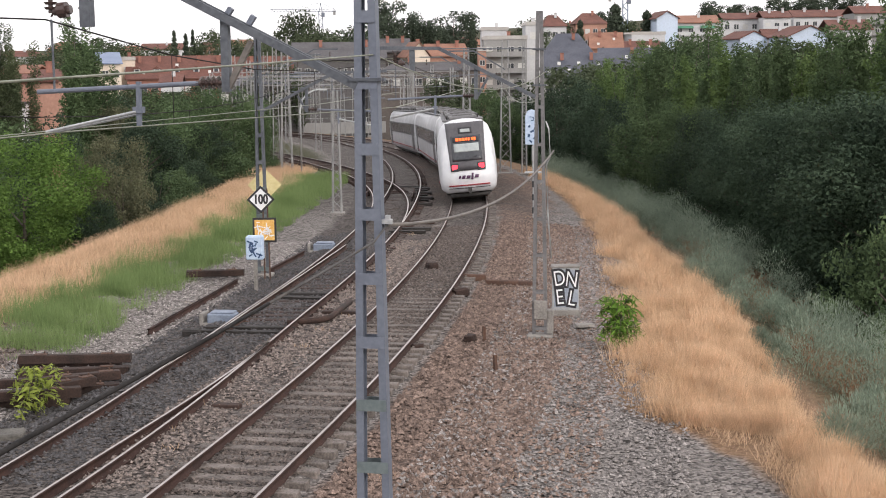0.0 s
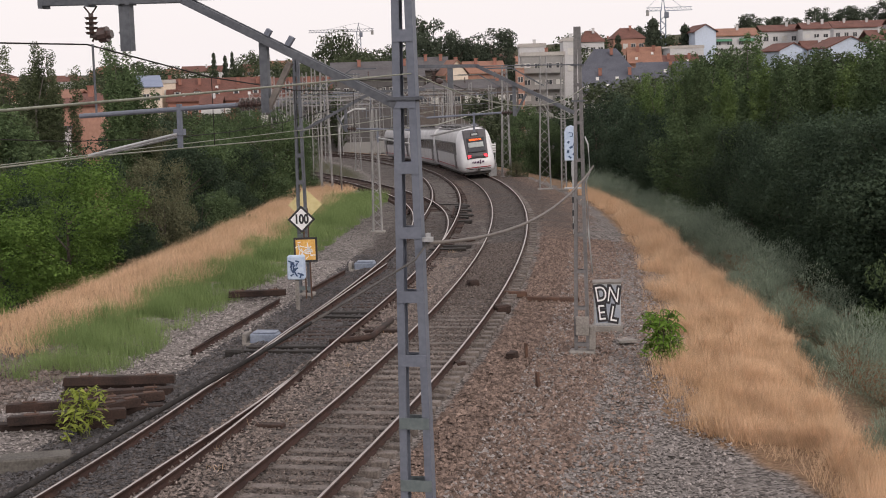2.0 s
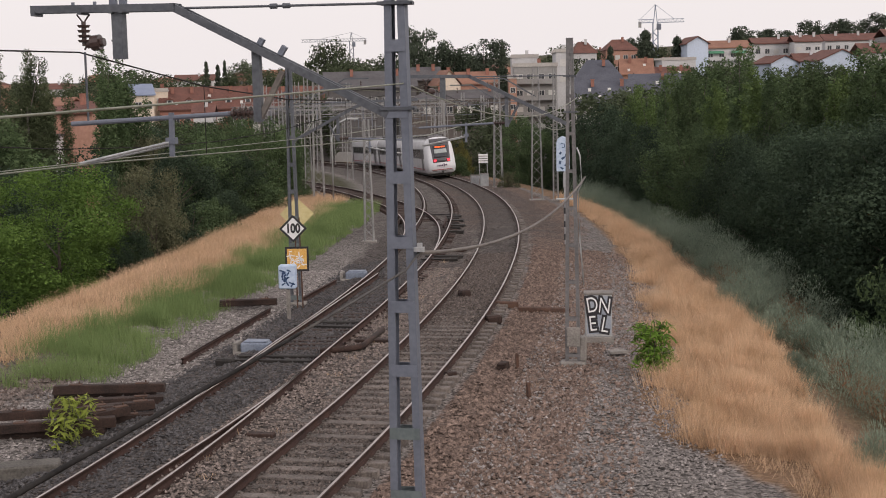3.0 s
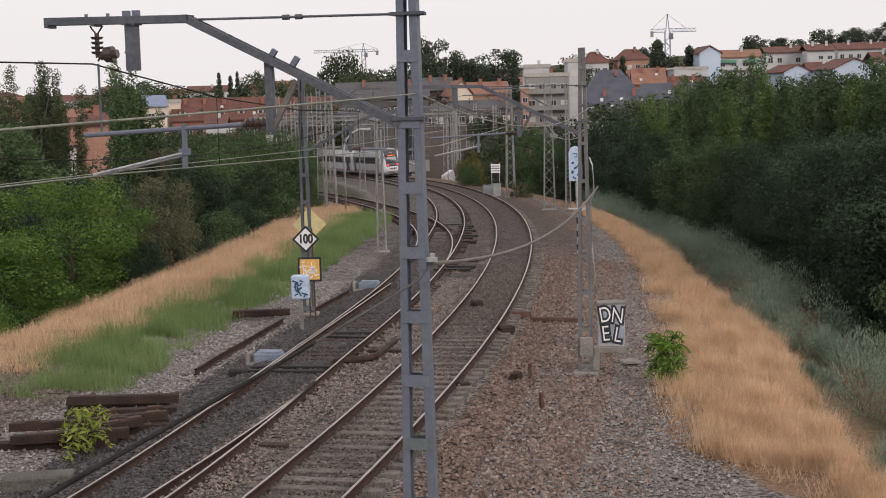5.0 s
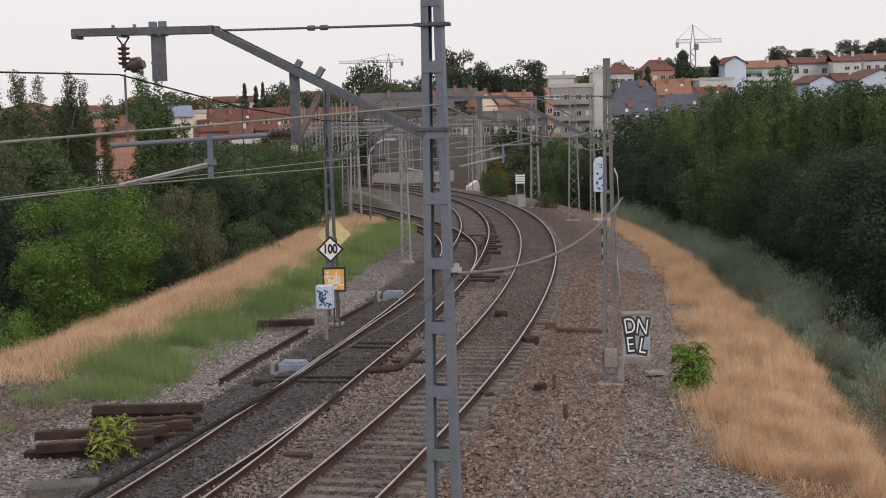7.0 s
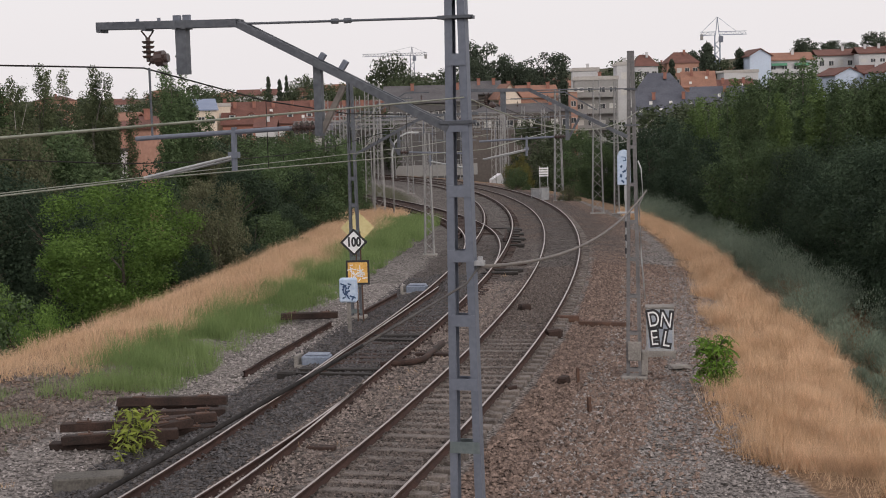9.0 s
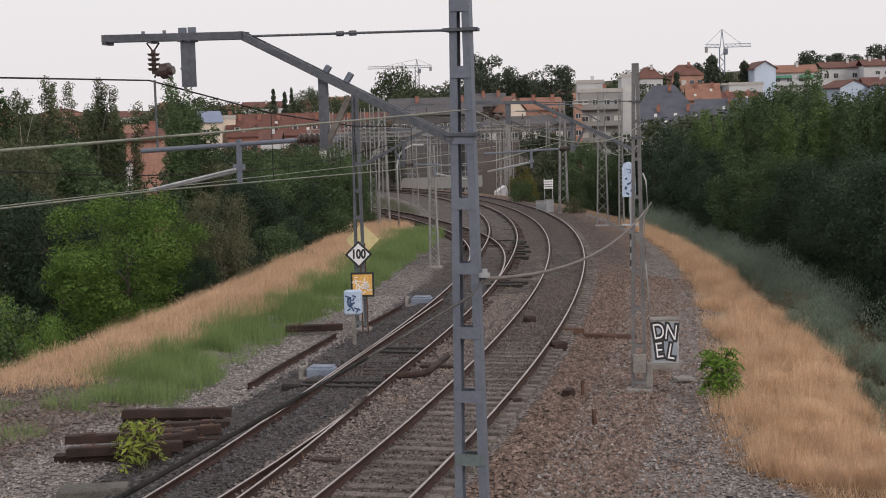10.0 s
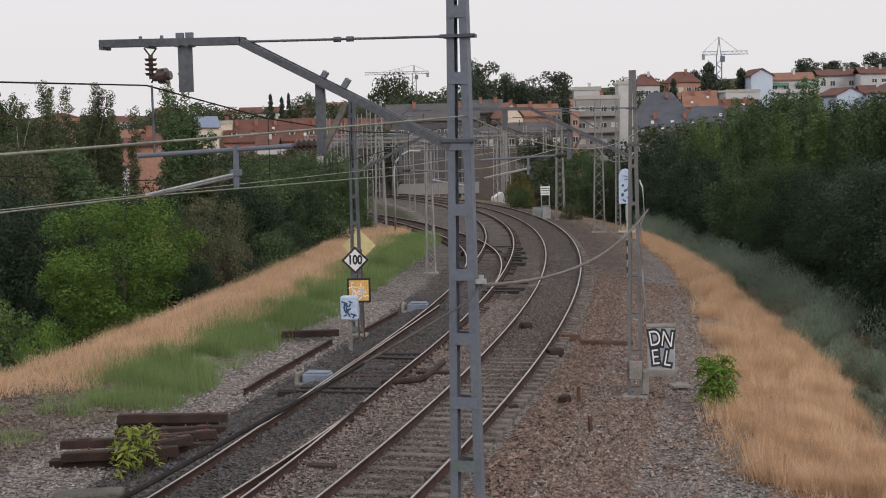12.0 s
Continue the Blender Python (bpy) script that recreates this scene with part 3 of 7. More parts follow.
for x, y, z, h, w, arm in ((11.09, 97.59, -0.74, 9.4, 0.78, -1), (10.13, 118.45, -1.25, 9.6, 0.74, -1), (9.37, 206.48, -4.00, 11.0, 0.8, -1), (12.55, 206.48, -4.00, 10.8, 0.8, 0), (12.26, 96.31, -0.71, 9.2, 0.34, 0),
                           (-4.65, 104.94, -0.91, 9.9, 0.8, 1), (-8.70, 150.32, -2.17, 10.6, 0.85, 1), (-0.60, 66.22, -0.02, 5.9, 0.42, 0), (-3.11, 145.12, -2.01, 10.2, 0.6, 0), (-6.20, 120.47, -1.31, 10, 0.6, 1),
                           (-12.87, 190.80, -3.50, 11, 0.8, 1), (-13.08, 162.50, -2.56, 10.8, 0.7, 1), (-0.83, 222.66, -4.50, 11, 0.8, -1), (3.66, 222.66, -4.50, 11, 0.8, -1), (-7.48, 222.66, -4.50, 11, 0.8, 0)):
    lattice_mast(pose(x, y, z - 0.35, 0, 0, -4 if y < 110 else 4), h, w, w * 0.5, "slender galvanised lattice mast of the overhead line", arm)

for x, y, z, h, w in ((-8.5, 196, -4.3, 10.5, 0.6), (-15.5, 205, -4.5, 10.5, 0.7), (-2.5, 232, -4.8, 11, 0.7), (4.5, 222, -4.6, 10.5, 0.7), (10.5, 226, -4.6, 10, 0.7), (-20, 228, -4.8, 10.5, 0.7), (-10.5, 150, -2.4, 9.6, 0.6), (13.5, 180, -3.4, 9.5, 0.6)):
    lattice_mast(pose(x, y, z, 0, 0, 10), h, w, w * 0.6, "galvanised lattice mast near the station", rnd.choice((-1, 0, 1)))


def gantry(x0, x1, y, z, h, label):
    """A portal beam on two lattice legs across the tracks."""
    root = thing("catenary_gantry", pose(0, y, z), label, "catenary gantry", "catenary gantries")
    for x in (x0, x1):
        bm = bmesh.new()
        for dx in (-0.3, 0.3):
            bar(bm, (x + dx, 0, -0.5), (x + dx * 0.6, 0, h), 0.09, 0.09)
        for k in range(int(h / 0.6)):
            q = 1 if k % 2 else -1
            bar(bm, (x - 0.25 * q, 0, k * 0.6), (x + 0.25 * q, 0, k * 0.6 + 0.6), 0.05, 0.05)
        part("leg", bm, LATTICE, root)
    bm = bmesh.new()
    for dz in (0, 0.6):
        bar(bm, (x0, 0, h - dz), (x1, 0, h - dz), 0.09, 0.09)
    n = int((x1 - x0) / 0.7)
    for k in range(n):
        a = x0 + (x1 - x0) * k / n
        b = x0 + (x1 - x0) * (k + 1) / n
        bar(bm, (a, 0, h - 0.6 * (k % 2)), (b, 0, h - 0.6 * ((k + 1) % 2)), 0.05, 0.05)
    part("beam", bm, LATTICE, root)
    for k in range(4):
        x = x0 + (x1 - x0) * (k + 0.6) / 4.4
        bm = bmesh.new()
        bar(bm, (x, 0, h - 0.6), (x, 0, h - 2.6), 0.08, 0.08)
        bar(bm, (x, 0, h - 2.3), (x + 1.4, 0, h - 2.5), 0.06, 0.06)
        part("drop_post", bm, STEEL, root)
        bm = bmesh.new()
        disc_string(bm, (x + 0.1, 0, h - 1.6), (x + 0.6, 0, h - 1.6), 0.1, 3)
        part("insulator", bm, INSUL, root)


gantry(-17, 8.5, 176, -3.2, 9.0, "lattice gantry spanning the far tracks")
gantry(-22, 9, 214, -4.4, 9.4, "lattice gantry spanning the station throat")

gantry(-13, 7.5, 193, -3.7, 8.2, "lattice gantry over the station sidings")
gantry(1, 18, 229, -4.7, 10.0, "lattice gantry before the station building")
gantry(-6, 13, 236, -4.8, 8.0, "low lattice gantry by the station sheds")

lamp = thing("yard_lamp", pose(-3.47, 101.8, -1.15), "pale steel yard lamp post with a curved arm", "lamp post")
pipe("pole", [(0, 0, 0), (0, 0, 4.6), (0.15, 0, 5.3), (0.55, 0, 5.8), (1.1, 0, 6.05), (1.55, 0, 6.1)], 0.07, GALV, lamp)
bm = bmesh.new()
box(bm, (1.7, 0, 6.06), (0.55, 0.22, 0.12), bevel=0.03)
part("lamp_head", bm, GALV, lamp)


# ---- wires ----
def wire(name, points, r, material, label, group="overhead wires"):
    return tagged(pipe(name, points, r, material), label, "wire", group)


def span(supports, tag):
    """Contact wire, messenger and droppers from support to support."""
    contact, messenger = [], []
    drops = []
    for (a, ca, ma), (b, cb, mb) in zip(supports, supports[1:]):
        n = max(4, int((b - a).length / 4))
        for i in range(n):
            u = i / n
            p = a.lerp(b, u)
            c = Vector((p.x, p.y, ca + (cb - ca) * u))
            k = Vector((p.x, p.y, ma + (mb - ma) * u - (0.15 if a.y < 12 else 0.5) * 4 * u * (1 - u)))
            contact.append(c)
            messenger.append(k)
            if 0 < i:
                drops.append((c, k))
    contact.append(Vector((b.x, b.y, cb)))
    messenger.append(Vector((b.x, b.y, mb)))
    wire("contact_wire", contact, 0.010, WIRE, "greenish bronze contact wire over the " + tag)
    wire("contact_wire", [p + Vector((0.06, 0, 0.004)) for p in contact], 0.009, WIRE, "greenish bronze contact wire over the " + tag)
    holder = wire("messenger_wire", messenger, 0.010, WIRE_DARK, "dark stranded messenger wire over the " + tag)
    for c, k in drops:
        bm = bmesh.new()
        tube(bm, c, k, 0.006, n=4)
        part("dropper", bm, WIRE_DARK, holder)


def hung(s, o, c, k):
    p = on_line(s, o)
    return (p, p.z + c, p.z + k)


S = [hung(-42, 0.0, 6.15, 7.5), (Vector((-3.42, 16.27, 0)), 6.04, 7.33), (Vector((1.2, 35.8, 0)), 5.66, 6.98)]
S += [hung(s, 0.2 * (-1) ** i, 5.6, 7.0) for i, s in enumerate((64, 95, 128, 165, 205))]
span(S, "curved main track")
S = [hung(-42, -3.4, 5.8, 6.3), hung(-6, -3.5, 5.7, 6.2), hung(20, -3.7, 5.5, 6.3)]
S += [hung(s, -3.75, 5.5, 6.8) for s in (73, 104, 135, 170, 205)]
span(S, "second track")
wire("feeder_cable", sagging((-4.6, -5, 6.56), (0.30, 15.28, 6.89), 0.03) + sagging((0.30, 15.28, 6.89), (5.0, 34.9, 6.55), 0.42)[1:]
     + sagging((5.0, 34.9, 6.55), (10.5, 97, 5.6), 1.1)[1:], 0.0085, WIRE, "thick grey-green feeder wire strung from mast to mast")
wire("bundled_cable", sagging((0.41, 15.25, 5.02), (5.18, 34.8, 4.55), 0.45), 0.024, CABLE, "heavy slack grey-brown cable hung low between two masts")
# One cable in two tones: the grey length has sky reflection in its colour.
wire("bundled_cable", [(0.41, 15.25, 5.02), (0.25, 14.6, 4.915), (-0.28, 12.47, 4.908), (-0.66, 10.94, 4.91)], 0.012, CABLE_DARK, "slack dark grey cable running low to the grey mast")
wire("bundled_cable", [(-0.66, 10.94, 4.91), (-1.04, 9.41, 4.912), (-1.65, 6.96, 4.937), (-2.4, 3.9, 4.96), (-4.6, -5, 5.05)], 0.015, WIRE_DARK, "heavy black near length of the same slack cable")
for x0, y0, z0, x1, y1, z1 in ((10.9, 96, 7.6, -4.7, 105.7, 7.6), (10, 117, 7.0, -6.1, 118, 7.6), (10.9, 96, 5.0, 5.0, 35, 5.9), (10, 117, 4.7, 10.9, 96, 5.2), (12.6, 208, 4.8, 10, 117, 5.0),
                               (-4.7, 105.7, 7.0, -2.95, 46.6, 6.6), (-4.7, 105.7, 5.6, -2.95, 46.6, 5.3), (-13, 163, 5.5, 9.4, 207, 5.2), (-13.2, 190, 4.0, 9.4, 207, 4.0)):
    wire("feeder_cable", sagging((x0, y0, z0), (x1, y1, z1), 0.5), 0.016, WIRE, "thin grey wire strung between lattice masts")


# ---- signal, boards and cabinets ----
sig = thing("railway_signal", pose(8.3, 62.5, -0.4, 0, 0, -4), "railway signal seen from behind with pale sprayed backboard", "railway signal")
bm = bmesh.new()
tube(bm, (0.1, 0, 0), (0.1, 0, 3.5), 0.07)
part("post", bm, GALV, sig)
for z in (0.45, 1.05, 1.65):
    bm = bmesh.new()
    box(bm, (0.1, -0.03, z), (0.19, 0.16, 0.28))
    part("marker_band", bm, BLACK, sig, "black band on the post")
bm = bmesh.new()
prism(bm, [(-0.30, 3.45), (0.30, 3.45), (0.30, 4.75), (0.2, 4.97), (0, 5.04), (-0.2, 4.97), (-0.30, 4.75)], -0.1, 0.06, "y")
bmesh.ops.bevel(bm, geom=bm.edges[:], offset=0.02, segments=1, affect="EDGES")
part("backboard", bm, PALEBLUE, sig, "pale blue and white sprayed backboard")
bm = bmesh.new()
for x, z, w, h, a in ((-0.02, 4.70, 0.16, 0.03, 10), (0.07, 4.62, 0.03, 0.16, 0), (0.02, 4.54, 0.14, 0.03, -8), (-0.12, 4.28, 0.09, 0.12, 30), (0.11, 4.18, 0.04, 0.2, 20), (0.0, 4.05, 0.16, 0.09, -30), (-0.14, 3.86, 0.1, 0.14, 12), (0.12, 3.74, 0.12, 0.1, -50), (-0.06, 3.6, 0.16, 0.07, 40)):
    box(bm, (x, -0.112, z), (w, 0.012, h), pose(0, 0, 0, 0, a, 0))
part("spray_marks", bm, INKBLUE, sig, "blue spray marks")
bm = bmesh.new()
box(bm, (0.12, -0.12, 3.05), (0.26, 0.2, 0.7), bevel=0.03)
box(bm, (0.12, -0.1, 2.55), (0.2, 0.14, 0.35), bevel=0.02)
part("relay_box", bm, BOXGREY, sig)
bm = bmesh.new()
box(bm, (0.05, -0.2, 2.2), (0.75, 0.5, 0.05))
part("platform", bm, GALV, sig)


def lettering(text, size, at, parent, material, grow=0.0, deep=0.006, name="lettering", squeeze=1.0, lean=0):
    cu = bpy.data.curves.new(name, "FONT")
    cu.body, cu.size, cu.extrude, cu.offset, cu.align_x, cu.align_y = text, size, deep, grow, "CENTER", "CENTER"
    tmp = bpy.data.objects.new(name, cu)
    scene.collection.objects.link(tmp)
    bpy.context.view_layer.update()
    me = bpy.data.meshes.new_from_object(tmp.evaluated_get(bpy.context.evaluated_depsgraph_get()))
    bpy.data.objects.remove(tmp)
    me.transform(Matrix.Translation(at) @ pose(0, 0, 0, 90, 0, 0) @ pose(0, 0, 0, 0, 0, lean) @ Matrix.Diagonal((squeeze, 1, 1, 1)))
    return fitted(name, me, material, parent)


cab = thing("relay_cabinet", pose(6.02, 38.2, -0.42, 0, 0, -6), "grey trackside cabinet sprayed with bold black and white letters", "cabinet")
bm = bmesh.new()
box(bm, (0, 0, 0.1), (0.84, 0.55, 0.36), bevel=0.02)
part("plinth", bm, CONCRETE, cab)
bm = bmesh.new()
box(bm, (0, 0, 0.88), (0.74, 0.45, 1.2), bevel=0.015)
part("body", bm, BOXGREY, cab)
bm = bmesh.new()
box(bm, (0, 0, 1.50), (0.80, 0.5, 0.06), bevel=0.015)
part("lid", bm, CONCRETE, cab)
for text, x, z, lean in (("D", -0.18, 1.17, 9), ("N", 0.16, 1.14, -7), ("E", -0.17, 0.64, 6), ("L", 0.17, 0.60, -10)):
    lettering(text, 0.62, (x, -0.232, z), cab, BLACK, 0.062, 0.004, squeeze=0.78, lean=lean)
    lettering(text, 0.62, (x, -0.240, z), cab, WHITE, -0.004, 0.004, squeeze=0.74, lean=lean)
bm = bmesh.new()
box(bm, (0, -0.2275, 0.89), (0.66, 0.006, 1.06), bevel=0.002)
part("door", bm, shade("blue_grey_door", (0.20, 0.235, 0.30), (0.36, 0.39, 0.44), 3, 0.7), cab)

board = thing("speed_board", pose(-2.92, 45.75, -0.36, 0, 0, -3), "white diamond speed board numbered 100 above an orange panel", "railway sign")
for x in (0.06, 0.14):
    bm = bmesh.new()
    bar(bm, (x if x < 0.1 else 0.24, 0, 0), (x if x < 0.1 else 0.2, 0, 3.1), 0.045, 0.045)
    part("post", bm, RUST, board)
for h, y, mat, nm in ((0.46, -0.055, BLACK, "border"), (0.365, -0.07, WHITE, "face")):
    bm = bmesh.new()
    prism(bm, [(-h, 2.74), (0, 2.74 - h), (h, 2.74), (0, 2.74 + h)], y, y + 0.02, "y")
    part(nm, bm, mat, board)
lettering("100", 0.42, (0, -0.076, 2.74), board, BLACK, 0.018, 0.003, "numerals", 0.76)
bm = bmesh.new()
box(bm, (0.1, -0.06, 1.73), (0.78, 0.03, 0.82), bevel=0.005)
part("panel_frame", bm, BLACK, board, "dark brown panel frame")
bm = bmesh.new()
box(bm, (0.1, -0.079, 1.73), (0.65, 0.012, 0.68), bevel=0.003)
part("panel", bm, ORANGE, board, "orange panel with pale scribbles")
bm = bmesh.new()
for k in range(30):
    box(bm, (0.1 + rnd.uniform(-0.25, 0.25), -0.088, 1.73 + rnd.uniform(-0.27, 0.27)), (rnd.uniform(0.1, 0.22), 0.006, 0.03), pose(0, 0, 0, 0, rnd.uniform(0, 180), 0))
part("spray_marks", bm, WHITE, board, "pale spray scribbles")

ybrd = thing("diamond_board", pose(-2.9, 47.6, -0.3), "faded yellow diamond board fixed behind the dark mast", "railway sign")
bm = bmesh.new()
prism(bm, [(-0.58, 3.0), (0, 2.42), (0.58, 3.0), (0, 3.58)], -0.02, 0.02, "y")
part("face", bm, YELLOW, ybrd)
bm = bmesh.new()
bar(bm, (0.03, 0.06, 0), (0.03, 0.06, 3.4), 0.06, 0.06)
part("post", bm, RUST, ybrd)

jbox = thing("junction_box", pose(-3.0, 43.5, -0.3, 0, 0, -8), "small pale junction box on a post sprayed dark blue", "junction box")
bm = bmesh.new()
box(bm, (0, 0, 0.5), (0.11, 0.11, 1.0))
part("post", bm, CONCRETE, jbox)
bm = bmesh.new()
box(bm, (0, 0, 1.38), (0.54, 0.34, 0.76), bevel=0.04)
part("body", bm, PALEBLUE, jbox)
bm = bmesh.new()
for k in range(16):
    box(bm, (rnd.uniform(-0.17, 0.17), -0.175, 1.38 + rnd.uniform(-0.27, 0.25)), (rnd.uniform(0.1, 0.24), 0.012, 0.045), pose(0, 0, 0, 0, rnd.choice((20, 60, 90, 120, 150)), 0))
part("spray_marks", bm, INKBLUE, jbox, "dark blue spray marks")


def point_machine(x, y, turn, label):
    t = thing("point_machine", pose(x, y, -0.32, 0, 0, turn), label, "point machine", "point machines")
    bm = bmesh.new()
    box(bm, (0, 0, 0.20), (0.78, 0.46, 0.30), bevel=0.04)
    part("body", bm, BLUEGREY, t)
    bm = bmesh.new()
    box(bm, (0.02, 0, 0.37), (0.66, 0.40, 0.05), bevel=0.02)
    part("lid", bm, BLUEGREY, t)
    bm = bmesh.new()
    box(bm, (0, 0, 0.05), (1.15, 0.6, 0.08), bevel=0.01)
    box(bm, (-0.55, 0, 0.2), (0.1, 0.5, 0.3), bevel=0.01)
    part("mount", bm, CONCRETE, t)
    bm = bmesh.new()
    tube(bm, (0.4, 0.1, 0.12), (2.3, 0.3, 0.1), 0.03)
    tube(bm, (0.4, -0.1, 0.12), (2.3, 0.1, 0.1), 0.025)
    part("drive_rod", bm, RUST, t)
    return t


point_machine(-3.55, 37.9, -12, "blue-grey point machine beside the turnout")
point_machine(-1.0, 52.4, -10, "blue-grey point machine on gravel by the rails")


# ---- loose timber, rails and rubble on the ballast ----
def timber(x, y, z, turn, length, roll=0, label="old tarred wooden sleeper lying in a heap"):
    t = thing("old_sleeper", pose(x, y, z, roll, 0, turn), label, "sleeper", "heap of old sleepers")
    bm = bmesh.new()
    box(bm, (0, 0, 0), (length, 0.25, 0.2), bevel=0.02)
    for v in bm.verts:
        v.co += Vector((rnd.uniform(-0.03, 0.03), rnd.uniform(-0.012, 0.012), rnd.uniform(-0.012, 0.012)))
    part("beam", bm, WOOD, t)
    for sx in (-0.3, 0.3):
        bm = bmesh.new()
        box(bm, (sx * length, 0, 0.11), (0.3, 0.16, 0.02))
        tube(bm, (sx * length + 0.08, 0.04, 0.1), (sx * length + 0.08, 0.04, 0.17), 0.02)
        part("base_plate", bm, RUST, t)
    return t


for x, y, z, a, n in ((-6.5, 32.3, 0.02, -2, 2.6), (-6.4, 31.6, -0.15, 4, 2.5), (-6.7, 32.9, -0.2, 0, 2.4), (-7.15, 29.7, 0.06, 5, 2.5), (-6.95, 28.9, -0.02, 9, 2.4), (-7.2, 29.0, -0.22, 1, 2.5),
                      (-6.3, 29.9, -0.2, 14, 2.4), (-5.9, 30.4, -0.02, 18, 1.5), (-5.95, 29.5, 0.06, 40, 0.9), (-4.5, 45.8, -0.05, 3, 1.9), (-4.6, 46.6, -0.16, 0, 1.8)):
    timber(x, y, z, a, n)
slab = thing("concrete_slab", pose(-6.9, 26.0, -0.22, 0, 0, 8), "weathered concrete slab half sunk in gravel", "concrete slab")
bm = bmesh.new()
box(bm, (0, 0, 0), (1.3, 0.55, 0.34), bevel=0.03)
part("block", bm, shade("dirty_dark_concrete", (0.06, 0.055, 0.05), (0.15, 0.14, 0.125), 2, 0.95, 0, 0.5, 20), slab)
for a, b, label in (((-5.4, 36.6), (-3.7, 44.9), "rusty discarded rail lying beside the track"), ((-5.2, 37.6), (-3.75, 44.7), "rusty discarded rail lying beside the track"), ((-2.9, 46.6), (-1.75, 51.5), "rusty discarded rail by the sign post")):
    t = thing("loose_rail", pose(0, 0, 0), label, "rail", "discarded rails")
    rail([Vector((a[0] + (b[0] - a[0]) * u, a[1] + (b[1] - a[1]) * u, -0.13)) for u in np.linspace(0, 1, 6)], t, worn=False)
hose = thing("drain_pipe", pose(0, 0, 0), "dark bent pipe lying between the tracks", "pipe")
pipe("pipe", [(-1.75, 36.9, -0.12), (-0.85, 37.05, -0.08), (-0.6, 37.3, -0.07), (-0.05, 39.9, -0.09)], 0.085, WOOD, hose, n=10)
for x, y, sx, sy, sz, a, label in ((2.75, 46.6, 0.42, 0.34, 0.34, 20, "dark metal box between the rails"), (3.35, 34.6, 0.07, 0.07, 0.4, 10, "short rusty stake stuck in the ballast"), (3.3, 31.3, 0.09, 0.07, 0.36, 25, "short rusty stake stuck in the ballast"),
                                  (1.6, 33.5, 0.3, 0.2, 0.22, 30, "broken lump of dark concrete"), (4.0, 44.6, 0.8, 0.16, 0.22, -15, "rusty steel bracket on the ballast"),
                                  (5.1, 43.4, 1.7, 0.16, 0.18, -22, "rusty steel beam on the ballast"), (3.3, 41.5, 0.5, 0.35, 0.28, 15, "broken lump of dark concrete"), (6.25, 36.4, 0.5, 0.3, 0.06, 12, "flat pale stone slab in gravel"),
                                  (3.0, 34.6, 0.3, 0.25, 0.2, 60, "broken lump of dark concrete")):
    t = thing("trackside_scrap", pose(x, y, -0.3, 0, 0, a), label, "scrap", "trackside scrap")
    bm = bmesh.new()
    box(bm, (0, 0, sz / 2), (sx, sy, sz), bevel=min(sx, sy, sz) * 0.18)
    for v in bm.verts:
        v.co += Vector((rnd.uniform(-0.02, 0.02), rnd.uniform(-0.02, 0.02), rnd.uniform(-0.02, 0.02)))
    part("lump", bm, CONCRETE if "pale" in label else (RUST if "rusty" in label else WOOD), t)
for s, o, n in ((2.6, -1.75, 0.6), (13.4, -1.75, 1.2), (36, -1.9, 1.0)):
    t = thing("timber_stub", Matrix.Translation(on_line(s, o, -0.19)) @ pose(0, 0, 0, 0, 0, math.degrees(line_turn(s)) + rnd.uniform(-4, 4)), "dark timber end jutting from beneath the turnout", "timber", "turnout timbers")
    bm = bmesh.new()
    box(bm, (0, 0, 0), (n, 0.24, 0.2), bevel=0.02)
    part("beam", bm, WOOD, t)


TAR = shade("oily_black_timber", (0.008, 0.007, 0.007), (0.03, 0.025, 0.022), 3, 0.8, 0, 0.5, 25)
for s, o, n, w in ((10.4, -4.0, 2.3, 0.22), (11.0, -3.8, 2.4, 0.16), (15.8, -3.8, 1.9, 0.2), (16.5, -3.7, 1.9, 0.16), (32.4, -2.3, 1.5, 0.3), (33.4, -2.2, 1.6, 0.26), (44.6, -2.25, 0.7, 0.35), (46.9, -2.35, 0.5, 0.3), (48.6, -2.3, 0.8, 0.5), (50.3, -2.5, 0.5, 0.3), (52.2, -2.4, 0.8, 0.6), (54.3, -2.6, 0.6, 0.5), (56, -2.6, 0.9, 0.7), (57.4, -3.6, 2.4, 0.5)):
    t = thing("turnout_timber", Matrix.Translation(on_line(s, o, -0.19)) @ pose(0, 0, 0, 0, 0, math.degrees(line_turn(s)) + rnd.uniform(-9, 9)), "oil-blackened timber beneath the turnout rails", "timber", "turnout timbers")
    bm = bmesh.new()
    box(bm, (0, 0, 0), (n, w, 0.16), bevel=0.02)
    for v in bm.verts:
        v.co += Vector((rnd.uniform(-0.05, 0.05), rnd.uniform(-0.02, 0.02), rnd.uniform(-0.01, 0.01)))
    part("beam", bm, TAR, t)
bm = bmesh.new()
box(bm, (0, 0, 0.12), (0.5, 0.3, 0.22), bevel=0.05)
part("cover", bm, TAR, thing("switch_cover", pose(-4.2, 36.1, -0.3, 0, 0, -20), "black metal cover beside the switch rail", "cover"))

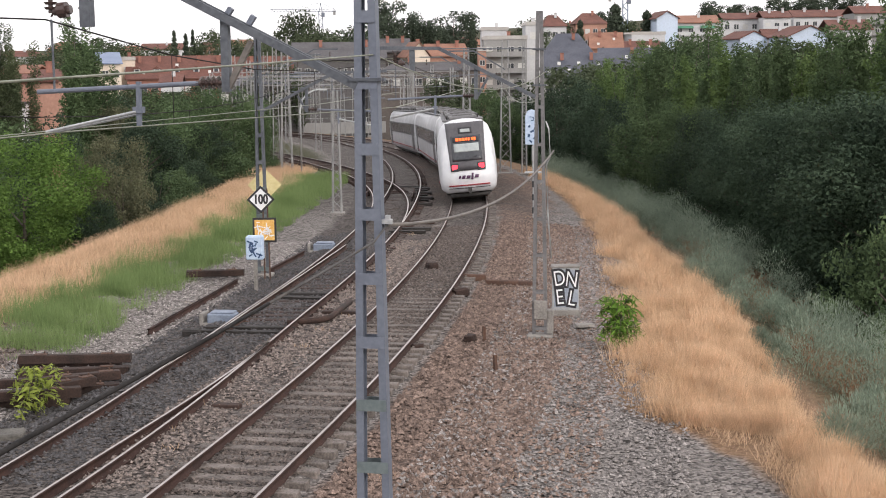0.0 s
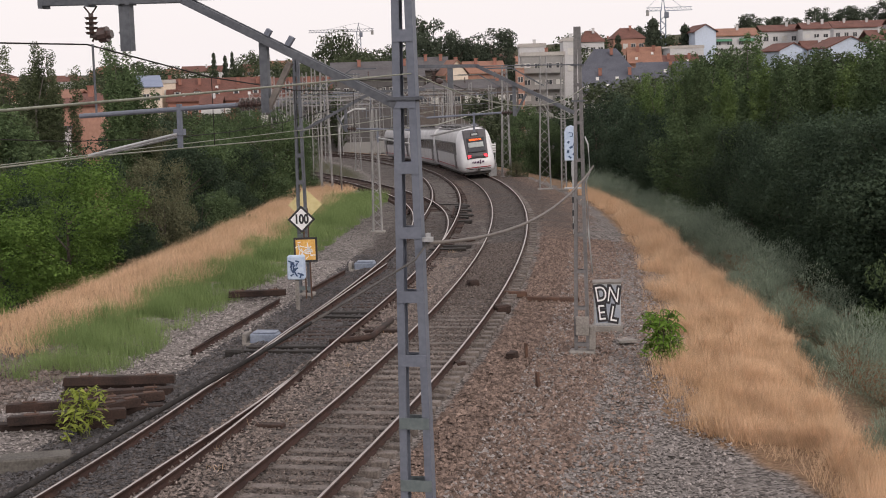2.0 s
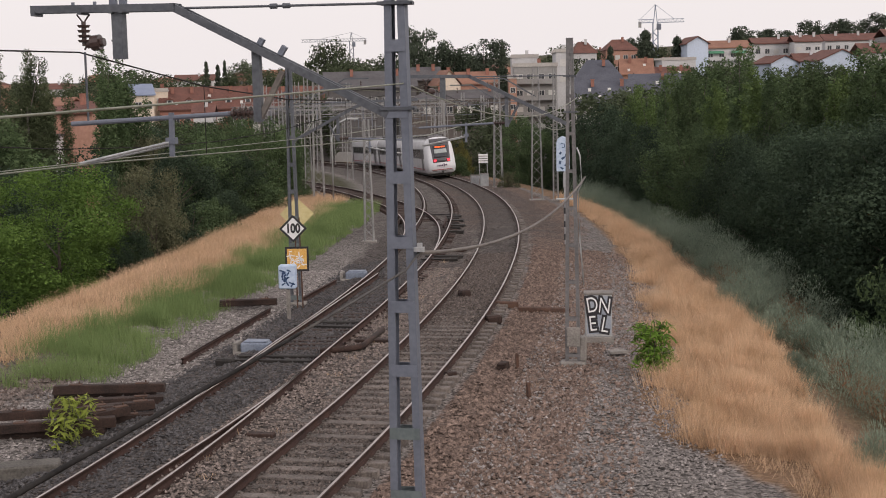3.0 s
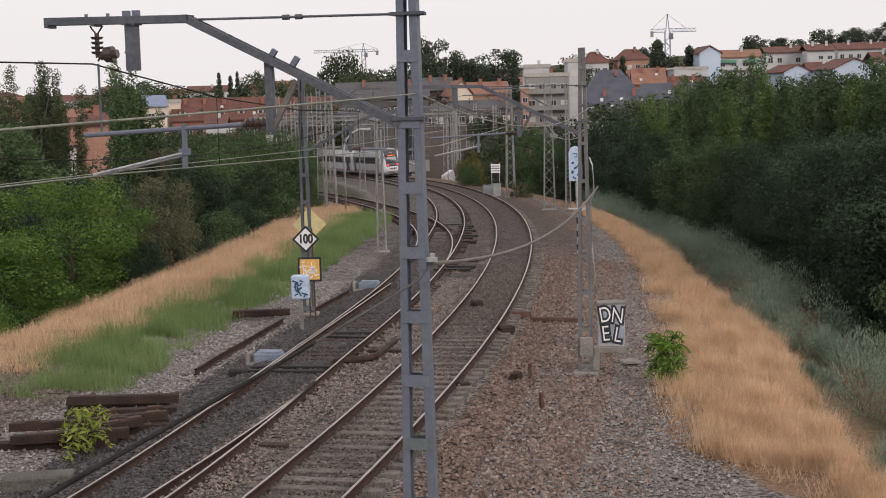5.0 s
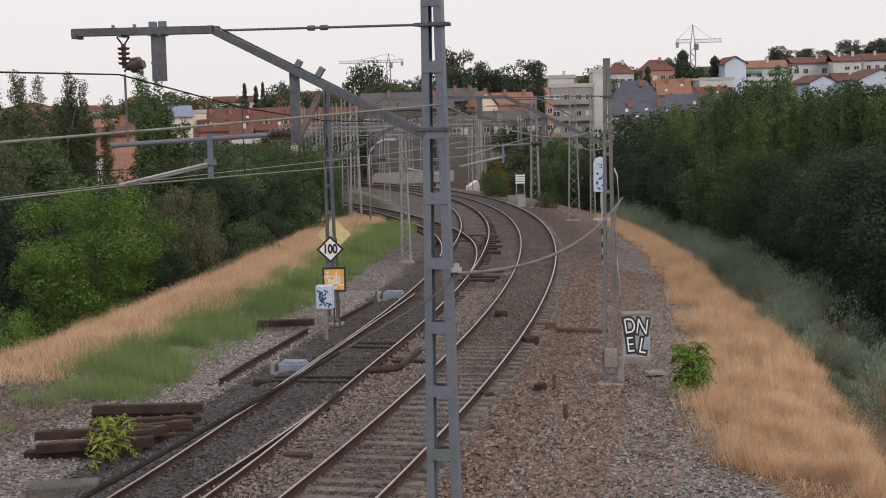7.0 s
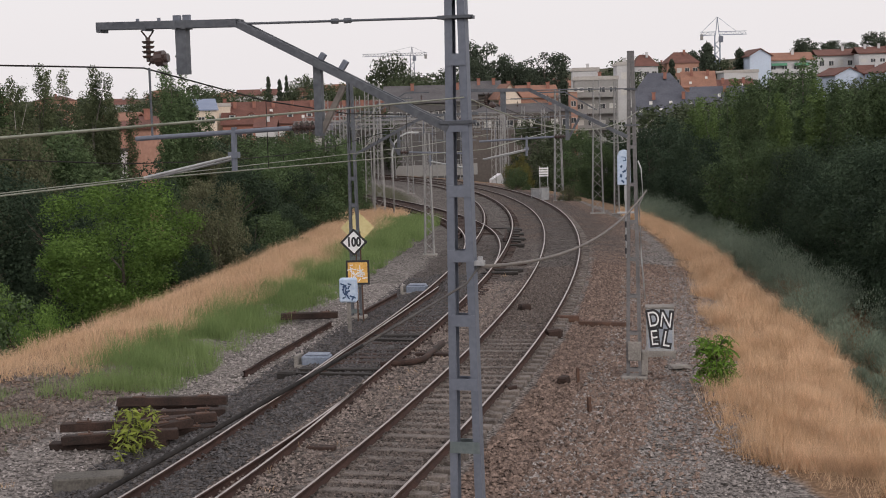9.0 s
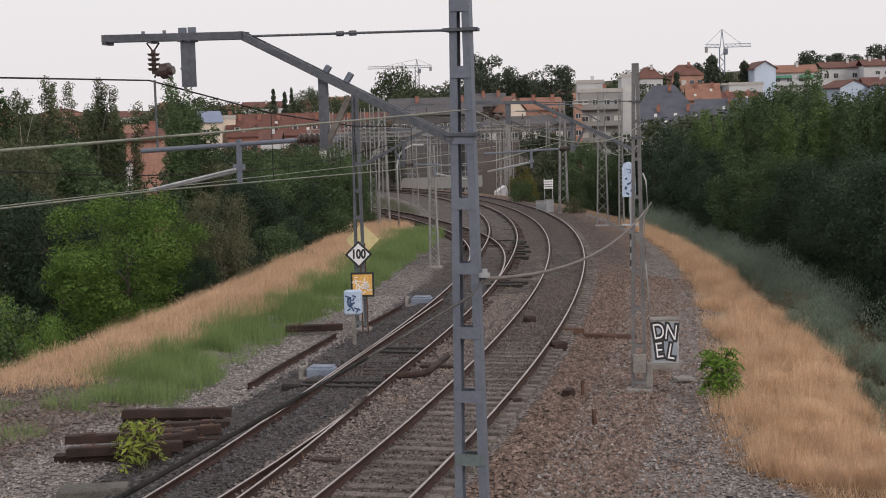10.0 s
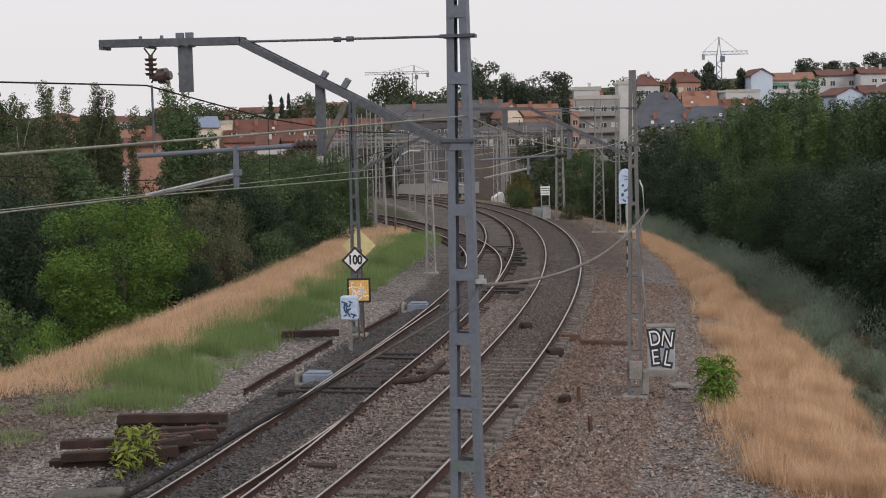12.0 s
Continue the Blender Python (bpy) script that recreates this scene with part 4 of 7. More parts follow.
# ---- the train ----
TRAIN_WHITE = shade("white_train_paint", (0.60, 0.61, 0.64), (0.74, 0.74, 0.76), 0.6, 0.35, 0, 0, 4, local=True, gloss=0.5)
# Greyer copy of the white paint: the sides' shade is put into the colour.
TRAIN_SIDE = shade("shaded_white_train_side", (0.40, 0.40, 0.42), (0.56, 0.56, 0.58), 0.6, 0.4, 0, 0, 4, local=True)
TRAIN_GREY = shade("grey_train_roof", (0.10, 0.10, 0.105), (0.20, 0.195, 0.2), 0.8, 0.6, 0, 0.1, 8, local=True)
TRAIN_DARK = shade("dark_underframe", (0.03, 0.03, 0.032), (0.08, 0.075, 0.07), 1.5, 0.8, 0, 0.2, 10, local=True)
TRAIN_GLASS = shade("tinted_train_glass", (0.035, 0.038, 0.045), (0.07, 0.072, 0.08), 0.6, 0.12, 0, 0, 6, local=True)
TRAIN_BAND = shade("grey_window_band", (0.06, 0.057, 0.064), (0.10, 0.096, 0.104), 0.8, 0.4, 0, 0, 6, local=True)
TRAIN_SCREEN = shade("greenish_grey_screen", (0.30, 0.33, 0.33), (0.42, 0.45, 0.45), 0.8, 0.2, 0, 0, 6, local=True)
TRAIN_RED = shade("dark_red_stripe", (0.28, 0.03, 0.04), (0.36, 0.05, 0.06), 1, 0.5, 0, 0, 6, local=True)
TRAIN_PURPLE = shade("dark_purple_mark", (0.05, 0.015, 0.05), (0.08, 0.02, 0.08), 1, 0.5, 0, 0, 6, local=True)
TAIL_RED = glow("tail_light_red", (1.0, 0.045, 0.07), 1.3)
AMBER = glow("amber_display", (1.0, 0.13, 0.02), 0.9)
CAR = 25.0
HALF_OUT = [(0.0, 0.42), (1.15, 0.42), (1.38, 0.62), (1.46, 1.1), (1.47, 1.9), (1.46, 2.6), (1.38, 3.2), (1.22, 3.66), (0.98, 3.9), (0.55, 4.02), (0.0, 4.06)]


def face_y(x, z):
    """How far back the cab's face lies at x and height z."""
    return 0.40 * max(z - 1.25, 0) ** 1.15 + 0.30 * (x / 1.4) ** 2 + 0.35 * max(0.95 - z, 0)


def train_car(label, nose):
    car = thing("train_car", pose(0, 0, 0), label, "train car", "departing train")
    ring = HALF_OUT + [(-x, z) for x, z in HALF_OUT[-2:0:-1]]
    n = len(ring)
    verts, faces = [], []
    if nose:
        sections = [(0.0, 0.0, 0.0), (0.5, 0.0, 0.0), (0.86, 0.0, 0.0), (0.94, 0.14, 0.0), (0.975, 0.5, 0.25), (1.0, 1.4, 0.8), (1.0, 2.6, 1.0), (1.0, CAR - 0.25, 1.0)]
    else:
        sections = [(0.0, 0.25, 1.0), (1.0, 0.25, 1.0), (1.0, CAR - 0.25, 1.0)]
    for k, y, flat in sections:
        for x, z in ring:
            px = x * k * (1 - 0.30 * (1 - flat) * min(max((z - 1.6) / 2.4, 0), 1))
            pz = 2.1 + (z - 2.1) * (k if k < 0.9 else 0.5 + k / 2)
            verts.append((px, y + (1 - flat) * face_y(px, pz) + (flat * 0.0), pz))
    for i in range(len(sections) - 1):
        for k in range(n):
            faces.append((i * n + k, i * n + (k + 1) % n, (i + 1) * n + (k + 1) % n, (i + 1) * n + k))
    back = len(sections) - 1
    me = mesh_from("body", verts, faces)
    b = bmesh.new()
    b.from_mesh(me)
    bmesh.ops.remove_doubles(b, verts=b.verts, dist=0.001)
    bmesh.ops.holes_fill(b, edges=[e for e in b.edges if e.is_boundary])
    bmesh.ops.recalc_face_normals(b, faces=b.faces)
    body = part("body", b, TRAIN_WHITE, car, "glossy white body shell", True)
    # Behind the cab the shell takes the copy with shade in its colour.
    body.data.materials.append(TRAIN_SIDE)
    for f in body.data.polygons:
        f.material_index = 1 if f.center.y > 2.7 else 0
    first = 3.4 if nose else 1.0

    def panel(name, mat, y0, y1, z0, z1, side, out, lab=""):
        bm = bmesh.new()
        box(bm, (side * (1.455 + out), (y0 + y1) / 2, (z0 + z1) / 2), (0.03, y1 - y0, z1 - z0), bevel=0.008)
        part(name, bm, mat, car, lab)
    for side in (-1, 1):
        panel("window_band", TRAIN_BAND, first - 0.6, CAR - 0.8, 1.95, 2.95, side, 0.010, "grey band along the windows")
        y = first + 2.0
        while y < CAR - 3.5:
            panel("window", TRAIN_GLASS, y, y + 1.5, 2.08, 2.84, side, 0.018)
            y += 1.72
        for y in (first + 0.2, CAR - 2.6):
            panel("door", TRAIN_BAND, y, y + 1.3, 0.75, 2.95, side, 0.016, "grey passenger door")
        panel("sill_stripe", TRAIN_RED, first - 0.2, CAR - 0.5, 0.86, 0.93, side, 0.012, "thin red stripe")
    for y, ln, w, h in ((4.9, 2.6, 1.5, 0.10), (8.6, 2.2, 1.7, 0.16), (12.2, 2.4, 1.5, 0.14), (15.6, 2.0, 1.7, 0.2), (18.8, 2.2, 1.5, 0.13), (22.0, 2.0, 1.5, 0.18)):
        bm = bmesh.new()
        box(bm, (0, y, 4.05 + h / 2), (w, ln, h + 0.1), bevel=0.06)
        part("roof_unit", bm, TRAIN_GREY, car, "grey roof equipment cover")
        bm = bmesh.new()
        for k in range(4):
            box(bm, (0, y - ln * 0.3 + ln * 0.2 * k, 4.1 + h), (w * 0.7, ln * 0.12, 0.03))
        part("grille", bm, TRAIN_DARK, car, "dark louvred grille")
    bm = bmesh.new()
    box(bm, (0, CAR / 2 + (0.8 if nose else 0), 3.99), (2.1, CAR - (4.5 if nose else 1.0), 0.09), bevel=0.03)
    part("roof", bm, TRAIN_GREY, car, "grey roof panel")
    for side in (-1, 1):
        bm = bmesh.new()
        for y in np.arange(4.0, CAR - 1.5, 1.6):
            bar(bm, (side * 0.8, y, 3.98), (side * 0.8, y, 4.2), 0.05, 0.05)
        bar(bm, (side * 0.8, 3.6, 4.2), (side * 0.8, CAR - 1.2, 4.2), 0.07, 0.07)
        part("roof_pipe", bm, TRAIN_DARK, car, "dark pipe along the roof")
    bm = bmesh.new()
    box(bm, (0, CAR / 2, 0.5), (2.3, CAR - 3.6, 0.5), bevel=0.05)
    part("underframe", bm, TRAIN_DARK, car)
    for y in (4.0, CAR - 4.0):
        bm = bmesh.new()
        for side in (-1, 1):
            box(bm, (side * 1.0, y, 0.55), (0.14, 3.2, 0.28), bevel=0.03)
        box(bm, (0, y, 0.55), (1.9, 0.6, 0.25))
        bogie = part("bogie", bm, TRAIN_DARK, car)
        for dy in (-1.25, 1.25):
            for side in (-1, 1):
                bm = bmesh.new()
                tube(bm, (side * 0.80, y + dy, 0.44), (side * 0.93, y + dy, 0.44), 0.43, n=20)
                part("wheel", bm, RUST, bogie)
    bm = bmesh.new()
    box(bm, (0, CAR - 0.1, 2.1), (2.3, 0.5, 2.9), bevel=0.1)
    part("gangway", bm, TRAIN_DARK, car, "dark rubber gangway bellows")
    if not nose:
        return car

    def patch(name, mat, x0, x1, z0, z1, lift, lab="", top=None):
        """A plate that follows the cab's face."""
        nx, nz = 10, 8
        top = (x0, x1) if top is None else top
        v, f = [], []
        for j in range(nz + 1):
            w = j / nz
            z = z0 + (z1 - z0) * w
            a, c = x0 + (top[0] - x0) * w, x1 + (top[1] - x1) * w
            for i in range(nx + 1):
                x = a + (c - a) * i / nx
                v.append((x, face_y(x, z) - lift, z))
        m = len(v)
        v += [(x, y + lift + 0.05, z) for x, y, z in v]
        for j in range(nz):
            for i in range(nx):
                q = j * (nx + 1) + i
                f.append((q, q + 1, q + nx + 2, q + nx + 1))
                f.append((m + q, m + q + nx + 1, m + q + nx + 2, m + q + 1))
        for i in range(nx):
            f.append((i, m + i, m + i + 1, i + 1))
            q = nz * (nx + 1) + i
            f.append((q, q + 1, m + q + 1, m + q))
        for j in range(nz):
            q = j * (nx + 1)
            f.append((q, q + nx + 1, m + q + nx + 1, m + q))
            q += nx
            f.append((q, m + q, m + q + nx + 1, q + nx + 1))
        return fitted(name, mesh_from(name, v, f), mat, car, lab)
    patch("windscreen_mask", TRAIN_BAND, -0.86, 0.86, 1.56, 3.9, 0.03, "dark grey mask round the windscreen", (-0.97, 0.97))
    patch("windscreen", TRAIN_GLASS, -0.74, 0.74, 2.02, 3.25, 0.05, "black glossy windscreen", (-0.74, 0.74))
    # A plain greenish grey plate stands in for a reflection on the windscreen.
    patch("glass_reflection", TRAIN_SCREEN, -0.62, 0.62, 2.46, 2.86, 0.06, "pale windscreen reflection put on as a panel")
    patch("destination_display", BLACK, -0.66, 0.66, 2.95, 3.2, 0.065)
    for i, (x0, x1) in enumerate(((-0.5, -0.36), (-0.33, -0.2), (-0.17, -0.05), (-0.02, 0.08), (0.11, 0.2), (0.28, 0.36), (0.39, 0.5))):
        patch("display_bar", AMBER, x0, x1, 3.0 + 0.01 * (i % 2), 3.14, 0.08, "amber illegible display bar")
    patch("camera_box", BLACK, -0.34, 0.34, 3.36, 3.66, 0.05, "small black box above the display")
    patch("camera_glass", TRAIN_SCREEN, -0.24, 0.24, 3.42, 3.58, 0.06)
    for side in (-1, 1):
        patch("lamp_housing", BLACK, side * 0.66 - 0.2, side * 0.66 + 0.2, 1.54, 1.92, 0.05)
        bm = bmesh.new()
        box(bm, (side * 0.66, face_y(0.66, 1.74) - 0.07, 1.74), (0.28, 0.05, 0.24), bevel=0.02)
        part("tail_light", bm, TAIL_RED, car, "glowing red tail light")
    patch("red_stripe", TRAIN_RED, -1.02, 1.02, 0.80, 0.86, 0.03, "thin dark red stripe")
    patch("grey_stripe", TRAIN_DARK, -1.02, 1.02, 0.68, 0.72, 0.03, "thin dark stripe")
    for x0, x1, z0, z1 in ((-0.52, -0.42, 1.18, 1.32), (-0.36, -0.2, 1.16, 1.32), (-0.14, 0.04, 1.16, 1.31), (0.10, 0.2, 1.1, 1.42), (0.27, 0.46, 1.18, 1.33)):
        patch("logo_mark", TRAIN_PURPLE, x0, x1, z0, z1, 0.03, "dark purple logo shape", (x0 + 0.05, x1 + 0.04))
    bm = bmesh.new()
    tube(bm, (0, 0.1, 0.62), (0, -0.12, 0.62), 0.09, n=12)
    box(bm, (0, -0.04, 0.5), (0.14, 0.14, 0.2), bevel=0.03)
    part("coupler", bm, TRAIN_DARK, car)
    bm = bmesh.new()
    box(bm, (0, 1.5, 0.34), (2.0, 1.6, 0.24), bevel=0.06)
    part("skirt", bm, TRAIN_DARK, car, "dark lower skirt")
    bm = bmesh.new()
    tube(bm, (-0.1, face_y(-.1, 1.95) - 0.09, 1.98), (0.5, face_y(.5, 2.2) - 0.09, 2.28), 0.015)
    part("wiper", bm, BLACK, car)
    return car


CARS = [train_car("white regional train rear car with red tail lights", True),
        train_car("white regional train middle car with grey window band", False),
        train_car("white regional train leading car with grey window band", False)]
TRAIN_S = [(0.0, 43.4), (0.5, 52.3), (1.0, 63.6), (1.5, 75.6), (2.0, 88.2), (2.5, 100.6), (3.0, 112.8), (3.5, 125.8), (4.5, 155.5), (5.5, 186), (6.0, 199.6), (6.5, 211.5), (7.0, 223),
           (8.0, 246), (9.0, 268), (10.0, 289), (11.0, 308), (12.0, 326)]


def car_pose(s):
    """The pose of a car whose rear end is at s; it rides on two bogies."""
    a, b = on_line(s + 4.0), on_line(s + CAR - 4.0)
    d = (b - a).normalized()
    turn = math.degrees(math.atan2(-d.x, d.y))
    p = a - d * 4.0
    return pose(p.x, p.y, p.z, math.degrees(math.asin(d.z)), -math.degrees(math.atan(float(cant(s + 8)))), turn)


# ---- trees ----
def leaf_sprays(centres, normals, size, rng, droop=0.0, broad=0.55, whole=True):
    """Small bent leaf sprays at centres, facing roughly along normals."""
    n = len(centres)
    nrm = normals + rng.normal(0, 0.55, (n, 3))
    nrm /= np.linalg.norm(nrm, axis=1)[:, None] + 1e-9
    ref = rng.normal(0, 1, (n, 3))
    a = np.cross(nrm, ref)
    a /= np.linalg.norm(a, axis=1)[:, None] + 1e-9
    b = np.cross(nrm, a)
    s = size * rng.uniform(0.6, 1.4, (n, 1))
    if not whole:
        v = np.stack([centres - a * s, centres + a * s * 0.6 - b * s * broad, centres + a * s * 0.6 + b * s * broad], 1)
        v[:, :, 2] -= droop * s
        return v.reshape(-1, 3), np.arange(3 * n).reshape(-1, 3)
    lift = nrm * s * 0.25
    v = np.stack([centres - a * s, centres - b * s * broad + lift, centres + a * s, centres + b * s * broad + lift], 1)
    v[:, :, 2] -= droop * s
    return v.reshape(-1, 3), np.arange(4 * n).reshape(-1, 4)


def clumps(kind, rng):
    """Centres and radii of leaf clumps for one kind of tree, for a tree about 9 m high."""
    out = []
    if kind == "poplar":
        for k in range(11):
            a, q = rng.uniform(0, 6.28), rng.uniform(0.0, 0.85)
            bx, by, tip = q * math.cos(a), q * math.sin(a), rng.uniform(5.6, 8.6) - 0.6 * q
            for z in np.arange(0.5, tip, 0.2):
                u = z / tip
                out.append((bx * (0.35 + 0.75 * u) + rng.normal(0, 0.15 - 0.09 * u), by * (0.35 + 0.75 * u) + rng.normal(0, 0.15 - 0.09 * u), z, (0.40 - 0.19 * u ** 2) * rng.uniform(0.6, 1.2)))
    elif kind == "broad":
        for k in range(95):
            d = rng.normal(0, 1, 3)
            d /= np.linalg.norm(d)
            q = rng.uniform(0.35, 1.0) ** 0.4
            out.append((3.1 * d[0] * q, 3.1 * d[1] * q, 4.9 + 3.7 * d[2] * q + rng.uniform(-0.5, 0.5), rng.uniform(0.55, 1.05)))
        for k in range(22):
            a, q = rng.uniform(0, 6.28), rng.uniform(1.2, 3.2)
            out.append((q * math.cos(a), q * math.sin(a), rng.uniform(0.4, 2.4), rng.uniform(0.5, 0.9)))
    elif kind == "bush":
        for k in range(60):
            a, q = rng.uniform(0, 6.28), 2.6 * rng.uniform(0, 1) ** 0.6
            z = rng.uniform(0.3, 3.6 * (1 - (q / 3.4) ** 2) + 0.4)
            out.append((q * math.cos(a), q * math.sin(a), z, rng.uniform(0.4, 0.8)))
    elif kind == "pine":
        for k in range(60):
            z = rng.uniform(3.2, 9.3)
            r = 3.0 * (1 - ((z - 6.4) / 3.2) ** 2) ** 0.5 if abs(z - 6.4) < 3.1 else 0.3
            a = rng.uniform(0, 6.28)
            q = r * rng.uniform(0.3, 1.0)
            out.append((q * math.cos(a), q * math.sin(a), z, rng.uniform(0.5, 0.9)))
    else:  # fir: whorls of branches in tiers
        for tier in range(11):
            z = 1.2 + tier * 0.78
            r = 2.3 * (1 - tier / 11.5)
            for k in range(7):
                a = k * 0.9 + tier * 0.5 + rng.uniform(-0.2, 0.2)
                for q in (0.45, 1.0):
                    out.append((r * q * math.cos(a), r * q * math.sin(a), z - 0.35 * q, 0.34 + 0.1 * (1 - q)))
    return np.array(out)


def tree_meshes(kind, leaf_mat, leaves, size, seed, bark=BARK):
    rng = np.random.default_rng(seed)
    c = clumps(kind, rng)
    power = 0.8 if kind == "poplar" else 2
    share = c[:, 3] ** power / (c[:, 3] ** power).sum()
    pick = rng.choice(len(c), leaves, p=share)
    d = rng.normal(0, 1, (leaves, 3))
    d /= np.linalg.norm(d, axis=1)[:, None]
    q = rng.uniform(0.2, 1.0, (leaves, 1)) ** 0.5
    centres = c[pick, :3] + d * q * c[pick, 3:4]
    v, f = leaf_sprays(centres, d, size, rng, 0.0, 0.75, False)
    crown = mesh_from("crown", v, f)
    crown.materials.append(leaf_mat)
    bm = bmesh.new()
    top = {"poplar": 6.0, "broad": 5.6, "bush": 1.6, "pine": 8.2, "fir": 9.4}[kind]
    tube(bm, (0, 0, -0.4), (0.06, 0.03, top * 0.5), 0.17, 0.12, 9)
    tube(bm, (0.06, 0.03, top * 0.5), (0.0, 0.08, top), 0.12, 0.03, 8)
    for k in rng.choice(len(c), 16, replace=False):
        e = Vector(c[k, :3])
        z0 = min(top * 0.9, max(0.5, e.z - 0.35 * e.xy.length - 0.4))
        tube(bm, (0.03, 0.03, z0), e, 0.03 if kind == "poplar" else 0.055, 0.01, 6)
    trunk = bpy.data.meshes.new("trunk")
    bm.to_mesh(trunk)
    bm.free()
    trunk.materials.append(bark)
    return trunk, crown


KINDS = {
    "poplar_tall": [tree_meshes("poplar", LEAF_GREY, 40000, 0.036, k, BARK_PALE) for k in (41, 42, 43)],
    "poplar_bare": [tree_meshes("poplar", LEAF_GREY, 1500, 0.036, k, BARK_BARE) for k in (44,)],
    "poplar_mid": [tree_meshes("poplar", LEAF_MID, 26000, 0.045, k, BARK_PALE) for k in (1, 2, 45)],
    "poplar_bright": [tree_meshes("poplar", LEAF_LIME, 26000, 0.045, k, BARK_PALE) for k in (3, 4)],
    "broad_dark": [tree_meshes("broad", LEAF_DARK, 18000, 0.085, k) for k in (5, 6, 7)],
    "broad_mid": [tree_meshes("broad", LEAF_MID, 18000, 0.085, k) for k in (8, 9)],
    "broad_dark_near": [tree_meshes("broad", LEAF_DARK, 40000, 0.06, k) for k in (25, 26)],
    "broad_mid_near": [tree_meshes("broad", LEAF_MID, 40000, 0.06, k) for k in (27, 28)],
    "broad_bright": [tree_meshes("broad", LEAF_BRIGHT, 46000, 0.062, k) for k in (10,)],
    "broad_olive": [tree_meshes("broad", LEAF_OLIVE, 20000, 0.075, k) for k in (12,)],
    "bush_dark": [tree_meshes("bush", LEAF_DARK, 12000, 0.068, k) for k in (13, 14)],
    "bush_mid": [tree_meshes("bush", LEAF_MID, 12000, 0.068, k) for k in (15, 16)],
    "bush_bright": [tree_meshes("bush", LEAF_BRIGHT, 18000, 0.048, k) for k in (31,)],
    "bush_olive": [tree_meshes("bush", LEAF_OLIVE, 12000, 0.068, k) for k in (17,)],
    "bush_yellow": [tree_meshes("bush", LEAF_YELLOW, 10000, 0.07, k) for k in (18,)],
    "pine": [tree_meshes("pine", LEAF_PINE, 9000, 0.11, k) for k in (19, 20)],
    "fir": [tree_meshes("fir", LEAF_PINE, 7000, 0.12, k) for k in (21,)],
    "broad_far": [tree_meshes("broad", LEAF_FAR, 7000, 0.14, k) for k in (22, 23)],
}
WORDS = {"broad_dark_near": ("broadleaf_tree", "dense dark green broadleaf tree below the embankment", "tree"), "broad_mid_near": ("broadleaf_tree", "leafy mid-green broadleaf tree beside the bank", "tree"), "broad_far": ("broadleaf_tree", "mid-green broadleaf tree in the town", "tree"), "poplar_tall": ("poplar", "tall feathery green poplar among the town trees", "tree"), "poplar_bare": ("poplar", "bare half-dead poplar with pale trunk and twigs", "tree"), "poplar_mid": ("poplar", "slender green poplar with pale bark", "tree"), "poplar_bright": ("poplar", "slender light green poplar with pale bark", "tree"),
         "broad_dark": ("broadleaf_tree", "dense dark green broadleaf tree below the embankment", "tree"), "broad_mid": ("broadleaf_tree", "leafy mid-green broadleaf tree", "tree"),
         "broad_bright": ("broadleaf_tree", "rounded bright green broadleaf tree below the bank", "tree"), "broad_olive": ("broadleaf_tree", "dusty olive half-dry broadleaf tree", "tree"),
         "bush_dark": ("bush", "dark green bush on the shady slope", "bush"), "bush_mid": ("bush", "leafy green bush on the slope", "bush"), "bush_bright": ("bush", "bright green leafy bush below the bank", "bush"), "bush_olive": ("bush", "dusty olive dry-leaved bush", "bush"),
         "bush_yellow": ("bush", "yellowing green bush beside the masts", "bush"), "pine": ("pine_tree", "dark rounded pine tree on the hill", "tree"), "fir": ("fir_tree", "dark pointed fir tree among the houses", "tree")}
NATURAL = {"poplar": 8.2, "broad": 8.8, "bush": 4.0, "pine": 9.4, "fir": 9.8}
tree_rng = random.Random(11)


def plant(kind, x, y, top, base=None, wide=1.0):
    """A tree whose top is at height top; it stands on the ground."""
    if base is None:
        base = float(ground_height(np.array([x]), np.array([y]))[0][0]) - 0.1
    name, label, cat = WORDS[kind]
    root = thing(name, pose(x, y, base, 0, 0, tree_rng.uniform(0, 360)), label, cat, "trees by the line" if y < 190 else "trees in the town")
    k = max(top - base, 0.6) / NATURAL[kind.split("_")[0]]
    for nm, me in zip(("trunk", "crown"), tree_rng.choice(KINDS[kind])):
        ob = new(nm, me)
        ob.parent = root
        ob.scale = (k * wide, k * wide, k) if nm == "crown" else (k * min(wide, 1), k * min(wide, 1), k)


# right-hand valley: dark trees close to the bank, poplars behind them
plant("broad_dark", 18.64, 115.00, 4.78, None, 1)
plant("broad_dark", 18.68, 124.00, 4.30, None, 1)
plant("broad_dark", 21.25, 150.00, 3.32, None, 1.1)
plant("broad_dark", 16.76, 132.00, 3.67, None, 1.1)
plant("broad_mid", 15.26, 150.00, 3.45, None, 1.2)
plant("broad_mid", 14.68, 128.00, 3.12, None, 1)
plant("broad_dark", 18.66, 103.00, 4.65, None, 1)
plant("broad_dark", 18.54, 92.00, 3.53, None, 1)
plant("broad_mid", 18.59, 83.00, 4.25, None, 1.1)
plant("broad_mid_near", 18.48, 75.00, 4.2, None, 1)
plant("broad_dark_near", 18.53, 70.00, 4.41, None, 1)
plant("broad_dark_near", 18.51, 64.00, 4.58, None, 1)
plant("broad_dark_near", 18.50, 59.00, 5.16, None, 1)
plant("broad_dark_near", 18.60, 55.00, 4.97, None, 1.1)
plant("broad_dark_near", 18.70, 51.00, 5.32, None, 1.1)
plant("broad_dark_near", 18.47, 47.00, 5.70, None, 1.1)
plant("broad_dark_near", 18.70, 45.00, 5.63, None, 1.2)
